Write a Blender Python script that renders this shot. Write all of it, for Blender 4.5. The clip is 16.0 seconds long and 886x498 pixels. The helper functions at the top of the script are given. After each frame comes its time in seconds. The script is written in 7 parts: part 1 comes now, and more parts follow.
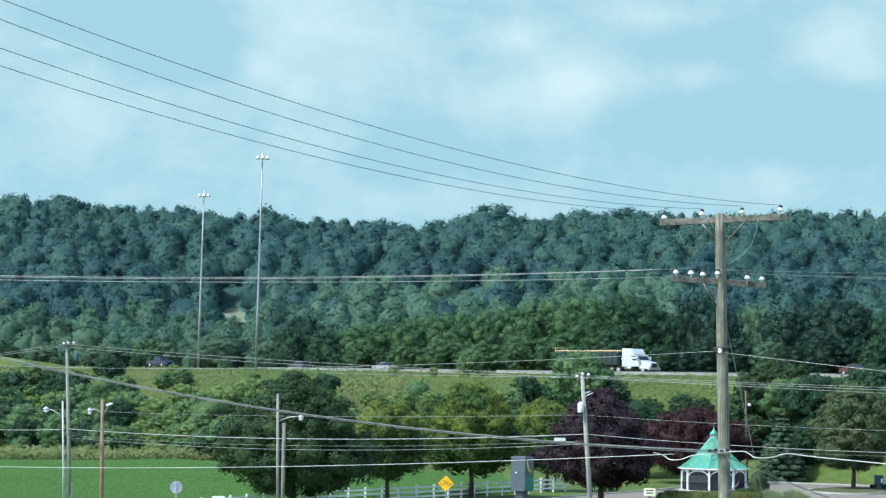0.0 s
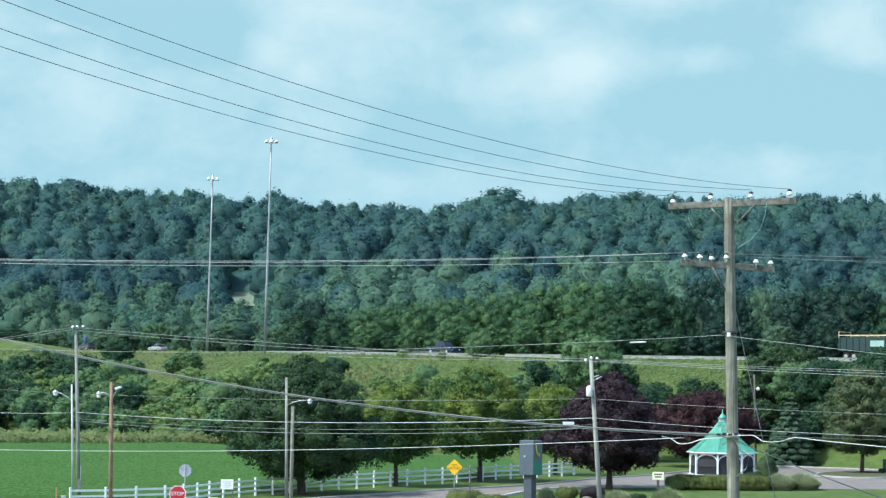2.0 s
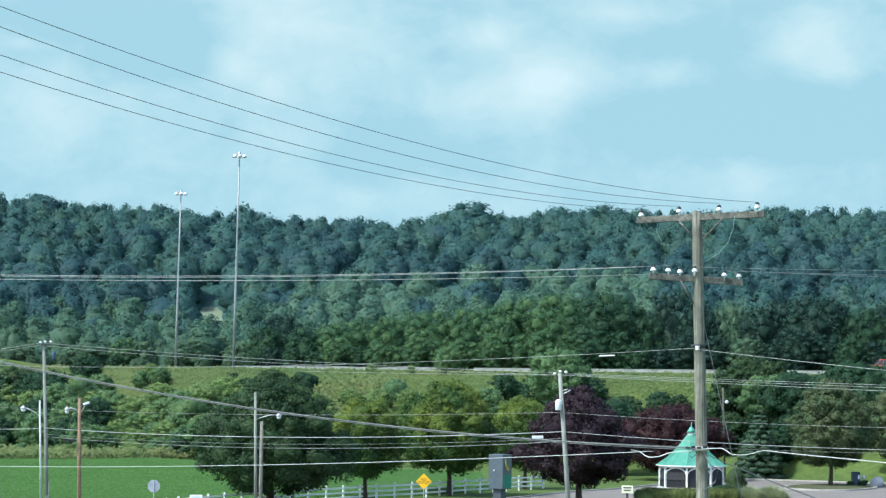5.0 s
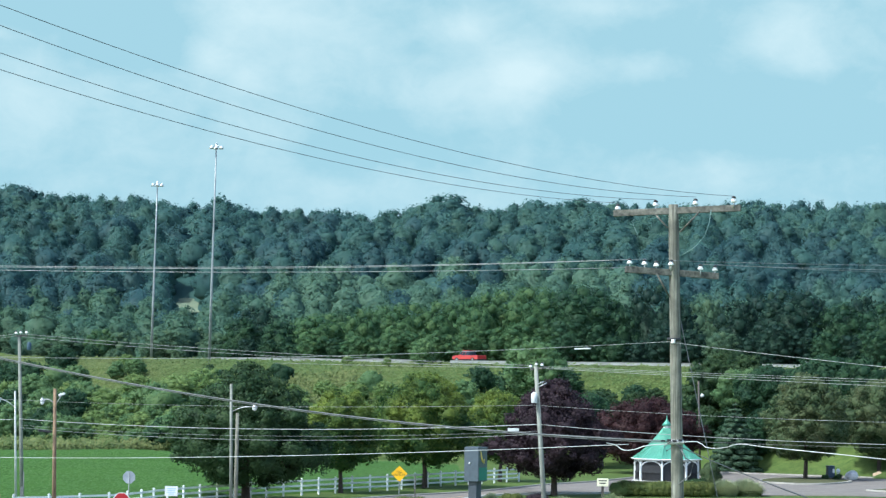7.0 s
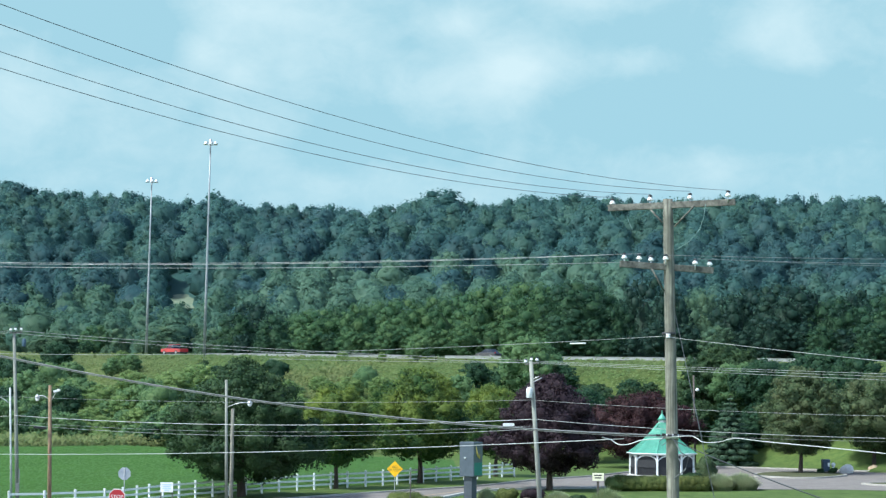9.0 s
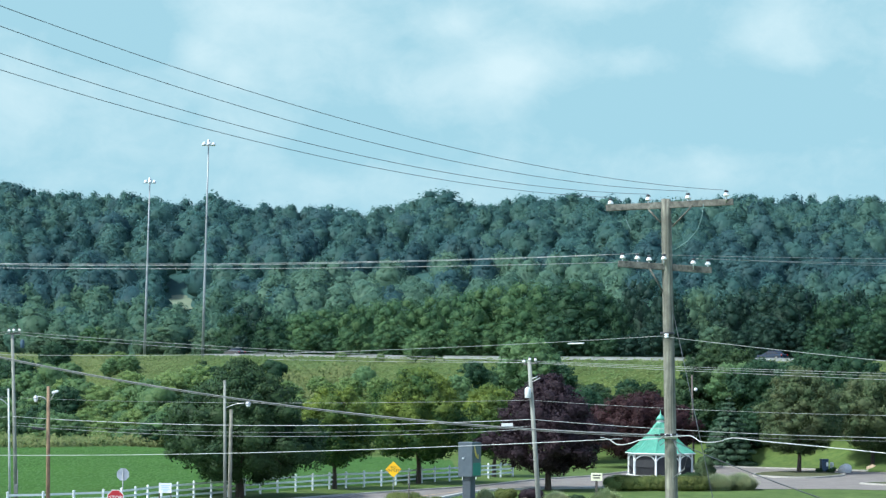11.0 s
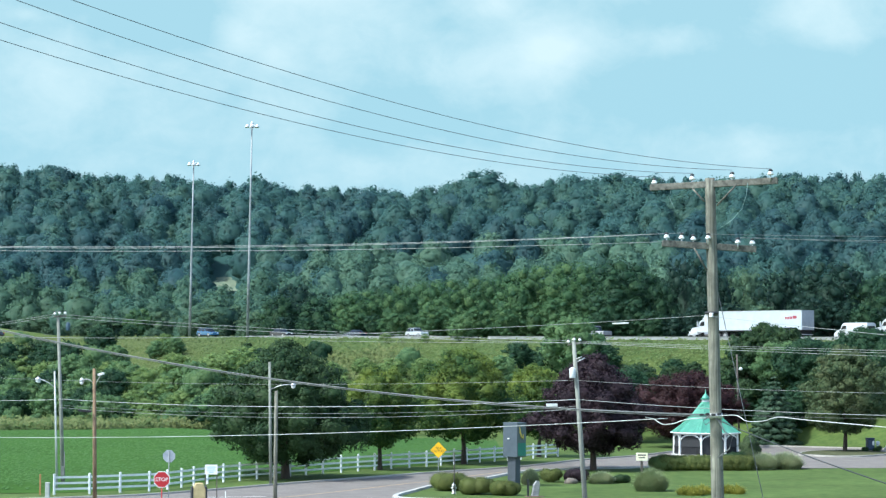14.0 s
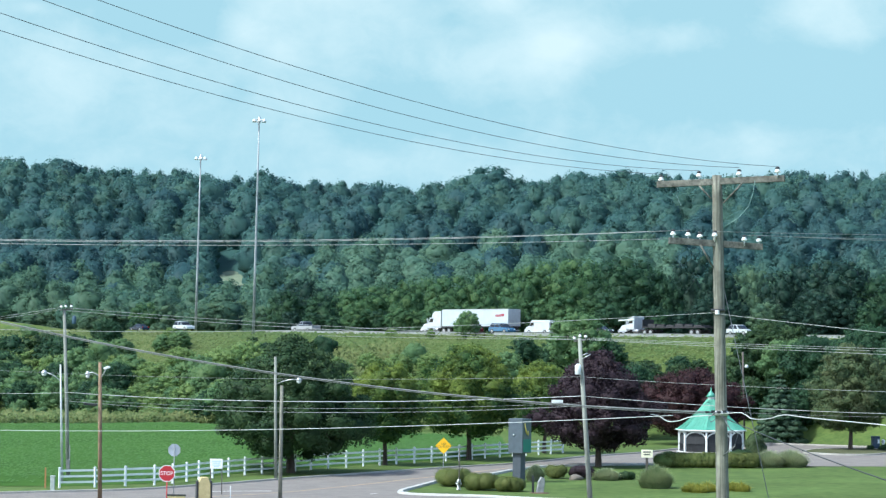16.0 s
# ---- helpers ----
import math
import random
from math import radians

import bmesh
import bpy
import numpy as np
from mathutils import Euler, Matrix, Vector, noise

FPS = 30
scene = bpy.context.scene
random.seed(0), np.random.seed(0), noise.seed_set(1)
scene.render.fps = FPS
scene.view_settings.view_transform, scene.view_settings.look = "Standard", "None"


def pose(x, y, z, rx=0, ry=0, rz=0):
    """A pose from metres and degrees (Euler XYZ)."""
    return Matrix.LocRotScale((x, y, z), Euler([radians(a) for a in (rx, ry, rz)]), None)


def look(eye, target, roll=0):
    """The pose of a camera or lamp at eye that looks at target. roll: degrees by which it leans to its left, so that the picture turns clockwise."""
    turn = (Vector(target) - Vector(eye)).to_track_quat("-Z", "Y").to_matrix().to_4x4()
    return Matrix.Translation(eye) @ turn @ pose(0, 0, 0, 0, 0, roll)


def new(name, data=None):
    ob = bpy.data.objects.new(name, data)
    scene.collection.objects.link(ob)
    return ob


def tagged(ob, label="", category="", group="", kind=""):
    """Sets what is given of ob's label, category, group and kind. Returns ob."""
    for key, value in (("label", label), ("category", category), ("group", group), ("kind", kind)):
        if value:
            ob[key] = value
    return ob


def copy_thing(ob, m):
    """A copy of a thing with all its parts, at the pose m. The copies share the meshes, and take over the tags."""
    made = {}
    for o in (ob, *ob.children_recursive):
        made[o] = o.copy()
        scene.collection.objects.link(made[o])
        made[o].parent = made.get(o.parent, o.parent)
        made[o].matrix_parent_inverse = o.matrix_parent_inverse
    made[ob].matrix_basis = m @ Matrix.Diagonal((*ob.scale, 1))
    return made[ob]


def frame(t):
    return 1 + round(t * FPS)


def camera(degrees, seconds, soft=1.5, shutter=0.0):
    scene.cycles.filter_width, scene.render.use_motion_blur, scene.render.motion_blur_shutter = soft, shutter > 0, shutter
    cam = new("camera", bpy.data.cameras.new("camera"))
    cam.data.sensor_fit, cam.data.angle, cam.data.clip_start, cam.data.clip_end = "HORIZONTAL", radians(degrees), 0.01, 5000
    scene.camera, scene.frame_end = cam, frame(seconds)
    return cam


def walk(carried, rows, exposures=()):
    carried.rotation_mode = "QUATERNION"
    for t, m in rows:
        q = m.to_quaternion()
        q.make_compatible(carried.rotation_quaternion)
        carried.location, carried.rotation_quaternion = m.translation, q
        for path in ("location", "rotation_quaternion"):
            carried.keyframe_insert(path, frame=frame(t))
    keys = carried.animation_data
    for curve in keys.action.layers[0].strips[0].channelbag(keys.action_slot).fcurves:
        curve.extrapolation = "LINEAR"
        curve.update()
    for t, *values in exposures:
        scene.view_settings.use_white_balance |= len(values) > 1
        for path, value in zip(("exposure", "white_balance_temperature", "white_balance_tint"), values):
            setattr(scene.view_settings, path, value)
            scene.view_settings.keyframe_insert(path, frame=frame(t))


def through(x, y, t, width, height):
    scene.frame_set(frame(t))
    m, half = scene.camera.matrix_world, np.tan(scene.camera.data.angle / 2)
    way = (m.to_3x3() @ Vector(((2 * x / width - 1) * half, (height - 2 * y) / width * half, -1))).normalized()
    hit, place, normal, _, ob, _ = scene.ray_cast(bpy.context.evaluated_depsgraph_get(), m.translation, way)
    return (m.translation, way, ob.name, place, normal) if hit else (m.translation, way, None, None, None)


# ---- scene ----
# ---- camera: stands still at a high window, hand-held, turning slightly ----
cam = camera(22.0, 16.0, soft=1.35)
EYE = (0.0, 0.0, 9.0)
TURNS = [
    (0.0, 93.606, -0.770, 0.096),
    (0.5, 93.553, -0.897, 0.123),
    (1.0, 93.114, -0.573, 0.221),
    (1.5, 93.239, -0.814, 0.249),
    (2.0, 93.195, -0.816, 0.313),
    (2.5, 93.237, -0.434, 0.344),
    (3.0, 93.391, -0.677, 0.264),
    (3.5, 93.511, -0.929, 0.041),
    (4.0, 93.689, -0.890, -0.137),
    (6.5, 93.324, -0.559, -0.896),
    (7.0, 93.378, -0.826, -1.067),
    (7.5, 93.378, -0.727, -1.193),
    (8.0, 93.314, -0.759, -0.936),
    (8.5, 93.286, -0.701, -1.016),
    (9.0, 93.259, -0.630, -1.189),
    (11.3, 93.266, -0.516, -1.215),
    (11.5, 93.177, -0.427, -1.084),
    (12.0, 93.000, -0.542, -0.914),
    (12.5, 92.888, -0.318, -0.740),
    (13.0, 92.895, -0.164, -0.475),
    (13.5, 92.804, -0.319, -0.288),
    (14.0, 92.773, -0.249, -0.112),
    (14.5, 92.768, -0.000, 0.000),
    (15.0, 92.734, -0.246, 0.071),
    (15.5, 92.757, -0.604, 0.137),
    (16.0, 92.664, -0.608, 0.032),
]
walk(cam, [(t, pose(*EYE, rx, ry, rz)) for t, rx, ry, rz in TURNS], [(0.0, 1.10, 6050, 3), (4.0, 1.13, 6050, 3), (8.0, 1.10, 6050, 3), (11.5, 1.13, 6050, 3), (13.5, 1.20, 6050, 3), (16.0, 1.20, 6050, 3)])

# ---- world, sun ----
SUN_FROM = Vector((-0.53, -0.30, 0.79)).normalized()
world = bpy.data.worlds.new("sky")
scene.world = world
world.use_nodes = True
wn = world.node_tree
sky = wn.nodes.new("ShaderNodeTexSky")
sky.sky_type = "NISHITA"
sky.sun_disc = False
sky.sun_elevation = math.asin(SUN_FROM.z)
sky.sun_rotation = math.atan2(SUN_FROM.x, SUN_FROM.y)
sky.dust_density = 2.0
wn.links.new(sky.outputs[0], wn.nodes["Background"].inputs[0])
wn.nodes["Background"].inputs[1].default_value = 0.15
sun = new("sun", bpy.data.lights.new("sun", "SUN"))
sun.data.energy = 2.35
sun.data.angle = radians(4.0)
sun.data.color = (1.0, 0.985, 0.94)
sun.matrix_world = look(SUN_FROM * 300, (0, 0, 0))


# ---- materials ----
def nodes_of(name):
    m = bpy.data.materials.new(name)
    m.use_nodes = True
    nt = m.node_tree
    return m, nt, nt.nodes["Principled BSDF"]


def ramp(nt, fac, stops):
    r = nt.nodes.new("ShaderNodeValToRGB")
    while len(r.color_ramp.elements) < len(stops):
        r.color_ramp.elements.new(0.5)
    for e, (p, c) in zip(r.color_ramp.elements, stops):
        e.position, e.color = p, (*c, 1)
    nt.links.new(fac, r.inputs[0])
    return r.outputs[0]


def noise_fac(nt, scale, detail=3.0, rough=0.6, stretch=None):
    tc = nt.nodes.new("ShaderNodeTexCoord")
    n = nt.nodes.new("ShaderNodeTexNoise")
    n.inputs["Scale"].default_value, n.inputs["Detail"].default_value, n.inputs["Roughness"].default_value = scale, detail, rough
    src = tc.outputs["Object"]
    if stretch:
        mp = nt.nodes.new("ShaderNodeMapping")
        mp.inputs["Scale"].default_value = stretch
        nt.links.new(src, mp.inputs[0])
        src = mp.outputs[0]
    nt.links.new(src, n.inputs["Vector"])
    return n.outputs["Fac"]


def mixed(nt, fac, a, b, mode="MIX"):
    m = nt.nodes.new("ShaderNodeMix")
    m.data_type, m.blend_type = "RGBA", mode
    for s, v in ((0, fac), (6, a), (7, b)):
        if hasattr(v, "is_output"):
            nt.links.new(v, m.inputs[s])
        else:
            m.inputs[s].default_value = v if s == 0 else (*v, 1)
    return m.outputs[2]


def bumped(nt, bsdf, fac, strength, distance):
    b = nt.nodes.new("ShaderNodeBump")
    b.inputs["Strength"].default_value, b.inputs["Distance"].default_value = strength, distance
    nt.links.new(fac, b.inputs["Height"])
    nt.links.new(b.outputs[0], bsdf.inputs["Normal"])


def surface(name, dark, light, scale=4.0, rough=0.7, metal=0.0, bump=0.0, big=0.15, stretch=None, gloss=0.5):
    """A worn surface: fine grain between two colours, with broad stains over it."""
    m, nt, b = nodes_of(name)
    fine = noise_fac(nt, scale, 5, 0.65, stretch)
    base = ramp(nt, fine, [(0.3, dark), (0.7, light)])
    broad = noise_fac(nt, scale * 0.12, 3)
    stain = ramp(nt, broad, [(0.35, (1 - big,) * 3), (0.65, (1, 1, 1))])
    nt.links.new(mixed(nt, 1.0, base, stain, "MULTIPLY"), b.inputs["Base Color"])
    b.inputs["Roughness"].default_value, b.inputs["Metallic"].default_value = rough, metal
    b.inputs["Specular IOR Level"].default_value = gloss
    if bump:
        bumped(nt, b, fine, bump, 0.02)
    return m


def foliage(name, dark, light, tint, tree_scale=0.09, tint_amount=0.6, through=0.28, turning=None):
    """Leaves: each leaf cluster its own shade, each tree its own tint, some light through the blade."""
    m, nt, b = nodes_of(name)
    g = nt.nodes.new("ShaderNodeNewGeometry")
    leaf = ramp(nt, g.outputs["Random Per Island"], [(0.0, dark), (0.75, light), (1.0, tuple(0.6 * p + 0.4 * q for p, q in zip(light, tint)))])
    broad = noise_fac(nt, tree_scale, 2)
    sel = ramp(nt, broad, [(0.40, (0, 0, 0)), (0.62, (tint_amount,) * 3)])
    # share of the tint rises between the two given heights
    if turning:
        z = nt.nodes.new("ShaderNodeSeparateXYZ")
        nt.links.new(nt.nodes.new("ShaderNodeTexCoord").outputs["Object"], z.inputs[0])
        up = nt.nodes.new("ShaderNodeMapRange")
        up.inputs[1].default_value, up.inputs[2].default_value = turning
        nt.links.new(z.outputs[2], up.inputs[0])
        sel = mixed(nt, 1.0, sel, ramp(nt, up.outputs[0], [(0.0, (0.12,) * 3), (1.0, (1, 1, 1))]), "MULTIPLY")
    col = mixed(nt, sel, leaf, mixed(nt, 0.55 if not turning else 0.7, leaf, tint))
    nt.links.new(col, b.inputs["Base Color"])
    b.inputs["Roughness"].default_value = 0.55
    b.inputs["Specular IOR Level"].default_value = 0.14
    tr = nt.nodes.new("ShaderNodeBsdfTranslucent")
    nt.links.new(col, tr.inputs[0])
    ms = nt.nodes.new("ShaderNodeMixShader")
    ms.inputs[0].default_value = through
    nt.links.new(b.outputs[0], ms.inputs[1])
    nt.links.new(tr.outputs[0], ms.inputs[2])
    nt.links.new(ms.outputs[0], nt.nodes["Material Output"].inputs[0])
    return m


def paint(name, colour, rough=0.35, metal=0.0, coat=0.0):
    m, nt, b = nodes_of(name)
    n = noise_fac(nt, 1.3, 4)
    d = tuple(c * 0.86 for c in colour)
    nt.links.new(ramp(nt, n, [(0.35, d), (0.65, colour)]), b.inputs["Base Color"])
    b.inputs["Roughness"].default_value, b.inputs["Metallic"].default_value = rough, metal
    b.inputs["Coat Weight"].default_value = coat
    return m


# blue-green bases of these five hold the distant haze, the third shade as well
M_HAZE_HILL = foliage("hazy_hill_leaves", (0.050, 0.122, 0.121), (0.061, 0.143, 0.133), (0.087, 0.176, 0.143), 0.085, 0.9, 0.48)
M_HAZE_PALE = foliage("hazy_pale_hill_leaves", (0.066, 0.144, 0.124), (0.078, 0.164, 0.132), (0.101, 0.187, 0.138), 0.085, 0.9, 0.48)
M_HAZE_SHADED = foliage("hazy_shaded_hill_leaves", (0.041, 0.102, 0.114), (0.050, 0.116, 0.123), (0.067, 0.138, 0.128), 0.085, 0.9, 0.48)
M_HAZE_KNOLL = foliage("hazy_knoll_leaves", (0.081, 0.167, 0.128), (0.097, 0.186, 0.132), (0.119, 0.205, 0.132), 0.085, 0.9, 0.42)
M_HAZE_VALLEY = foliage("hazy_valley_leaves", (0.054, 0.122, 0.095), (0.067, 0.143, 0.102), (0.102, 0.179, 0.104), 0.085, 0.9, 0.42)
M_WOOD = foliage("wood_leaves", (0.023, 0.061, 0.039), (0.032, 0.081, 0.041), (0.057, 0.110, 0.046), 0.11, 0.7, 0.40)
# wood-edge copies with sun, shade and haze mixed into the leaf colour
M_EDGE_LIT = foliage("sun_tinted_wood_leaves", (0.040, 0.101, 0.052), (0.063, 0.137, 0.060), (0.123, 0.190, 0.069), 0.13, 0.8, 0.42)
M_EDGE_SHADE = foliage("shade_tinted_wood_leaves", (0.014, 0.040, 0.033), (0.020, 0.051, 0.035), (0.030, 0.063, 0.037), 0.11, 0.7, 0.36)
M_EDGE_HAZE = foliage("haze_tinted_wood_leaves", (0.063, 0.125, 0.081), (0.083, 0.150, 0.087), (0.118, 0.179, 0.092), 0.12, 0.7, 0.42)
M_DARK = foliage("dark_leaves", (0.018, 0.046, 0.024), (0.040, 0.081, 0.034), (0.072, 0.112, 0.043), 0.3, 0.6, 0.34)
M_MAPLE = foliage("maple_leaves", (0.026, 0.066, 0.026), (0.052, 0.112, 0.034), (0.245, 0.305, 0.060), 0.30, 0.95, 0.40, (2.6, 7.0))
M_PURPLE = foliage("purple_leaves", (0.018, 0.014, 0.020), (0.038, 0.026, 0.034), (0.064, 0.040, 0.046), 0.4)
M_RED = foliage("red_leaves", (0.026, 0.014, 0.017), (0.048, 0.022, 0.026), (0.062, 0.034, 0.028), 0.4)
M_SPRUCE = foliage("spruce_needles", (0.034, 0.074, 0.046), (0.066, 0.120, 0.072), (0.105, 0.155, 0.095), 0.5)
M_SHRUB = foliage("shrub_leaves", (0.084, 0.172, 0.085), (0.128, 0.230, 0.101), (0.200, 0.280, 0.113), 0.15, 0.7, 0.50)
M_BRUSH = foliage("brush_leaves", (0.122, 0.212, 0.081), (0.173, 0.272, 0.097), (0.257, 0.315, 0.109), 0.12, 0.7, 0.50)
M_TALL = foliage("tall_grass", (0.084, 0.142, 0.049), (0.120, 0.178, 0.062), (0.179, 0.192, 0.078), 0.05, 0.9, 0.40)
M_WEED = foliage("weed_leaves", (0.100, 0.160, 0.056), (0.145, 0.200, 0.070), (0.230, 0.235, 0.100), 0.08, 0.8, 0.45)
M_HEDGE = foliage("hedge_leaves", (0.056, 0.088, 0.026), (0.118, 0.150, 0.042), (0.175, 0.165, 0.055), 0.3)
M_GOLD = foliage("day_lily_leaves", (0.17, 0.22, 0.05), (0.30, 0.31, 0.07), (0.55, 0.46, 0.09), 0.8, 0.6, 0.45)
M_LILY = foliage("ornamental_grass", (0.24, 0.29, 0.15), (0.34, 0.39, 0.22), (0.40, 0.41, 0.27), 0.8, 0.6, 0.45)
M_BARK = surface("bark", (0.035, 0.026, 0.020), (0.085, 0.065, 0.050), 6, 0.9, 0, 0.6, 0.3, (1, 1, 0.25))
M_POLE = surface("weathered_pole_wood", (0.060, 0.061, 0.047), (0.335, 0.335, 0.272), 20, 0.85, 0, 1.0, 0.40, (1, 1, 0.035))
M_POLE_GREY = surface("grey_pole_wood", (0.16, 0.172, 0.150), (0.30, 0.318, 0.282), 9, 0.85, 0, 0.4, 0.25, (1, 1, 0.06))
M_POLE_BROWN = surface("brown_pole_wood", (0.11, 0.070, 0.042), (0.36, 0.245, 0.15), 12, 0.8, 0, 0.5, 0.4, (1, 1, 0.10))
M_LAWN = surface("lawn_grass", (0.058, 0.102, 0.030), (0.118, 0.164, 0.050), 1.1, 0.9, 0, 0.5, 0.30, None, 0.06)
M_CROP = surface("crop_leaves", (0.044, 0.102, 0.021), (0.054, 0.118, 0.025), 0.7, 0.9, 0, 0.1, 0.16, None, 0.04)
M_ASPHALT = surface("asphalt", (0.165, 0.150, 0.136), (0.232, 0.212, 0.193), 5, 0.95, 0, 0.3, 0.2, None, 0.15)
M_KERB = surface("kerb_concrete", (0.27, 0.26, 0.23), (0.40, 0.385, 0.35), 6, 0.9, 0, 0.2, 0.2, None, 0.2)
M_CONCRETE = surface("concrete", (0.38, 0.38, 0.36), (0.52, 0.51, 0.48), 5, 0.85, 0, 0.2, 0.2)
M_LINE = surface("road_marking", (0.55, 0.55, 0.52), (0.75, 0.74, 0.70), 8, 0.8, 0, 0, 0.3)
M_LINE_Y = surface("yellow_marking", (0.30, 0.21, 0.12), (0.46, 0.31, 0.16), 8, 0.8, 0, 0, 0.3)
M_WHITE = paint("white_vinyl", (0.80, 0.82, 0.84), 0.4)
M_STEEL = surface("galvanised_steel", (0.42, 0.44, 0.45), (0.60, 0.62, 0.63), 7, 0.45, 0.7, 0, 0.15)
M_MAST = surface("mast_steel", (0.25, 0.28, 0.29), (0.36, 0.39, 0.40), 2, 0.5, 0.4, 0, 0.15)
M_WIRE = surface("aluminium_wire", (0.24, 0.26, 0.26), (0.42, 0.44, 0.43), 3, 0.5, 0.4)
M_CABLE = surface("weathered_cable", (0.10, 0.11, 0.11), (0.19, 0.20, 0.20), 3, 0.6)
M_DARKWIRE = surface("oxidised_wire", (0.06, 0.07, 0.08), (0.13, 0.14, 0.15), 3, 0.6)
M_BLACK = paint("black_metal", (0.025, 0.026, 0.028), 0.5)


# ---- mesh helpers ----
def mesh_of(name, verts, tris=None, quads=None, mats=(), smooth=False):
    verts = np.asarray(verts, dtype=np.float32).reshape(-1, 3)
    tris = np.zeros((0, 3), int) if tris is None else np.asarray(tris, dtype=int).reshape(-1, 3)
    quads = np.zeros((0, 4), int) if quads is None else np.asarray(quads, dtype=int).reshape(-1, 4)
    me = bpy.data.meshes.new(name)
    me.vertices.add(len(verts))
    me.vertices.foreach_set("co", verts.ravel())
    loops = np.concatenate([tris.ravel(), quads.ravel()]).astype(np.int32)
    me.loops.add(len(loops))
    me.loops.foreach_set("vertex_index", loops)
    starts = np.concatenate([np.arange(len(tris)) * 3, len(tris) * 3 + np.arange(len(quads)) * 4]).astype(np.int32)
    me.polygons.add(len(starts))
    me.polygons.foreach_set("loop_start", starts)
    if smooth:
        me.polygons.foreach_set("use_smooth", np.ones(len(starts), dtype=bool))
    for m in mats:
        me.materials.append(m)
    me.update(calc_edges=True)
    me.validate()
    return me


def thing(name, label, category, at=(0, 0, 0), turn=0.0, group="", kind=""):
    ob = tagged(new(name), label, category, group, kind)
    ob.matrix_basis = pose(*at, 0, 0, turn)
    return ob


def part(name, data, material, parent, label=""):
    """Links a bmesh or mesh as one mesh object under a thing or a part."""
    if isinstance(data, bmesh.types.BMesh):
        me = bpy.data.meshes.new(name)
        data.to_mesh(me)
        data.free()
    else:
        me = data
    if material and not me.materials:
        me.materials.append(material)
    ob = new(name, me)
    ob.parent = parent
    if label:
        ob["label"] = label
    return ob


def solo(name, data, material, label, category, group="", kind=""):
    return tagged(part(name, data, material, None), label, category, group, kind)


def box(bm, x0, x1, y0, y1, z0, z1, bevel=0.0):
    r = bmesh.ops.create_cube(bm, size=1.0)
    vs = r["verts"]
    for v in vs:
        v.co = Vector(((x0 + x1) / 2 + v.co.x * (x1 - x0), (y0 + y1) / 2 + v.co.y * (y1 - y0), (z0 + z1) / 2 + v.co.z * (z1 - z0)))
    if bevel:
        es = list({e for v in vs for e in v.link_edges})
        bmesh.ops.bevel(bm, geom=es, offset=bevel, segments=2, affect="EDGES", profile=0.5)
    return bm


def boxed(*a, **k):
    return box(bmesh.new(), *a, **k)


def tube(bm, a, b, r0, r1=None, seg=10, caps=True):
    """A tapered round bar from a to b."""
    a, b = Vector(a), Vector(b)
    r1 = r0 if r1 is None else r1
    q = (b - a).to_track_quat("Z", "Y")
    rings = []
    for c, r in ((a, r0), (b, r1)):
        rings.append([bm.verts.new(c + q @ Vector((r * math.cos(k * math.tau / seg), r * math.sin(k * math.tau / seg), 0))) for k in range(seg)])
    for k in range(seg):
        f = bm.faces.new((rings[0][k], rings[0][(k + 1) % seg], rings[1][(k + 1) % seg], rings[1][k]))
        f.smooth = True
    if caps:
        bm.faces.new(rings[0][::-1])
        bm.faces.new(rings[1])
    return bm


def tubes(pairs, seg=10):
    bm = bmesh.new()
    for a, b, r0, r1 in pairs:
        tube(bm, a, b, r0, r1, seg)
    return bm


def path_tube(points, r, seg=6):
    """One bent bar along points."""
    bm = bmesh.new()
    rings = []
    pts = [Vector(p) for p in points]
    for i, p in enumerate(pts):
        d = (pts[min(i + 1, len(pts) - 1)] - pts[max(i - 1, 0)]).normalized()
        q = d.to_track_quat("Z", "Y")
        rr = r[i] if isinstance(r, (list, tuple)) else r
        rings.append([bm.verts.new(p + q @ Vector((rr * math.cos(k * math.tau / seg), rr * math.sin(k * math.tau / seg), 0))) for k in range(seg)])
    for a, b in zip(rings, rings[1:]):
        for k in range(seg):
            bm.faces.new((a[k], a[(k + 1) % seg], b[(k + 1) % seg], b[k])).smooth = True
    bm.faces.new(rings[0][::-1])
    bm.faces.new(rings[-1])
    return bm


def lathe(profile, seg=16):
    """Turned solid from (radius, height) pairs."""
    bm = bmesh.new()
    rings = []
    for r, z in profile:
        rings.append([bm.verts.new((max(r, 0.0005) * math.cos(k * math.tau / seg), max(r, 0.0005) * math.sin(k * math.tau / seg), z)) for k in range(seg)])
    for a, b in zip(rings, rings[1:]):
        for k in range(seg):
            bm.faces.new((a[k], a[(k + 1) % seg], b[(k + 1) % seg], b[k])).smooth = True
    bm.faces.new(rings[0][::-1])
    bm.faces.new(rings[-1])
    return bm


def prism(outline, y0, y1, bevel=0.0):
    """A side outline of (x, z) pairs given depth along y."""
    bm = bmesh.new()
    a = [bm.verts.new((x, y0, z)) for x, z in outline]
    b = [bm.verts.new((x, y1, z)) for x, z in outline]
    n = len(outline)
    bm.faces.new(a)
    bm.faces.new(b[::-1])
    for k in range(n):
        bm.faces.new((a[k], b[k], b[(k + 1) % n], a[(k + 1) % n]))
    bmesh.ops.recalc_face_normals(bm, faces=bm.faces)
    if bevel:
        bmesh.ops.bevel(bm, geom=list(bm.edges), offset=bevel, segments=2, affect="EDGES", profile=0.5)
    return bm


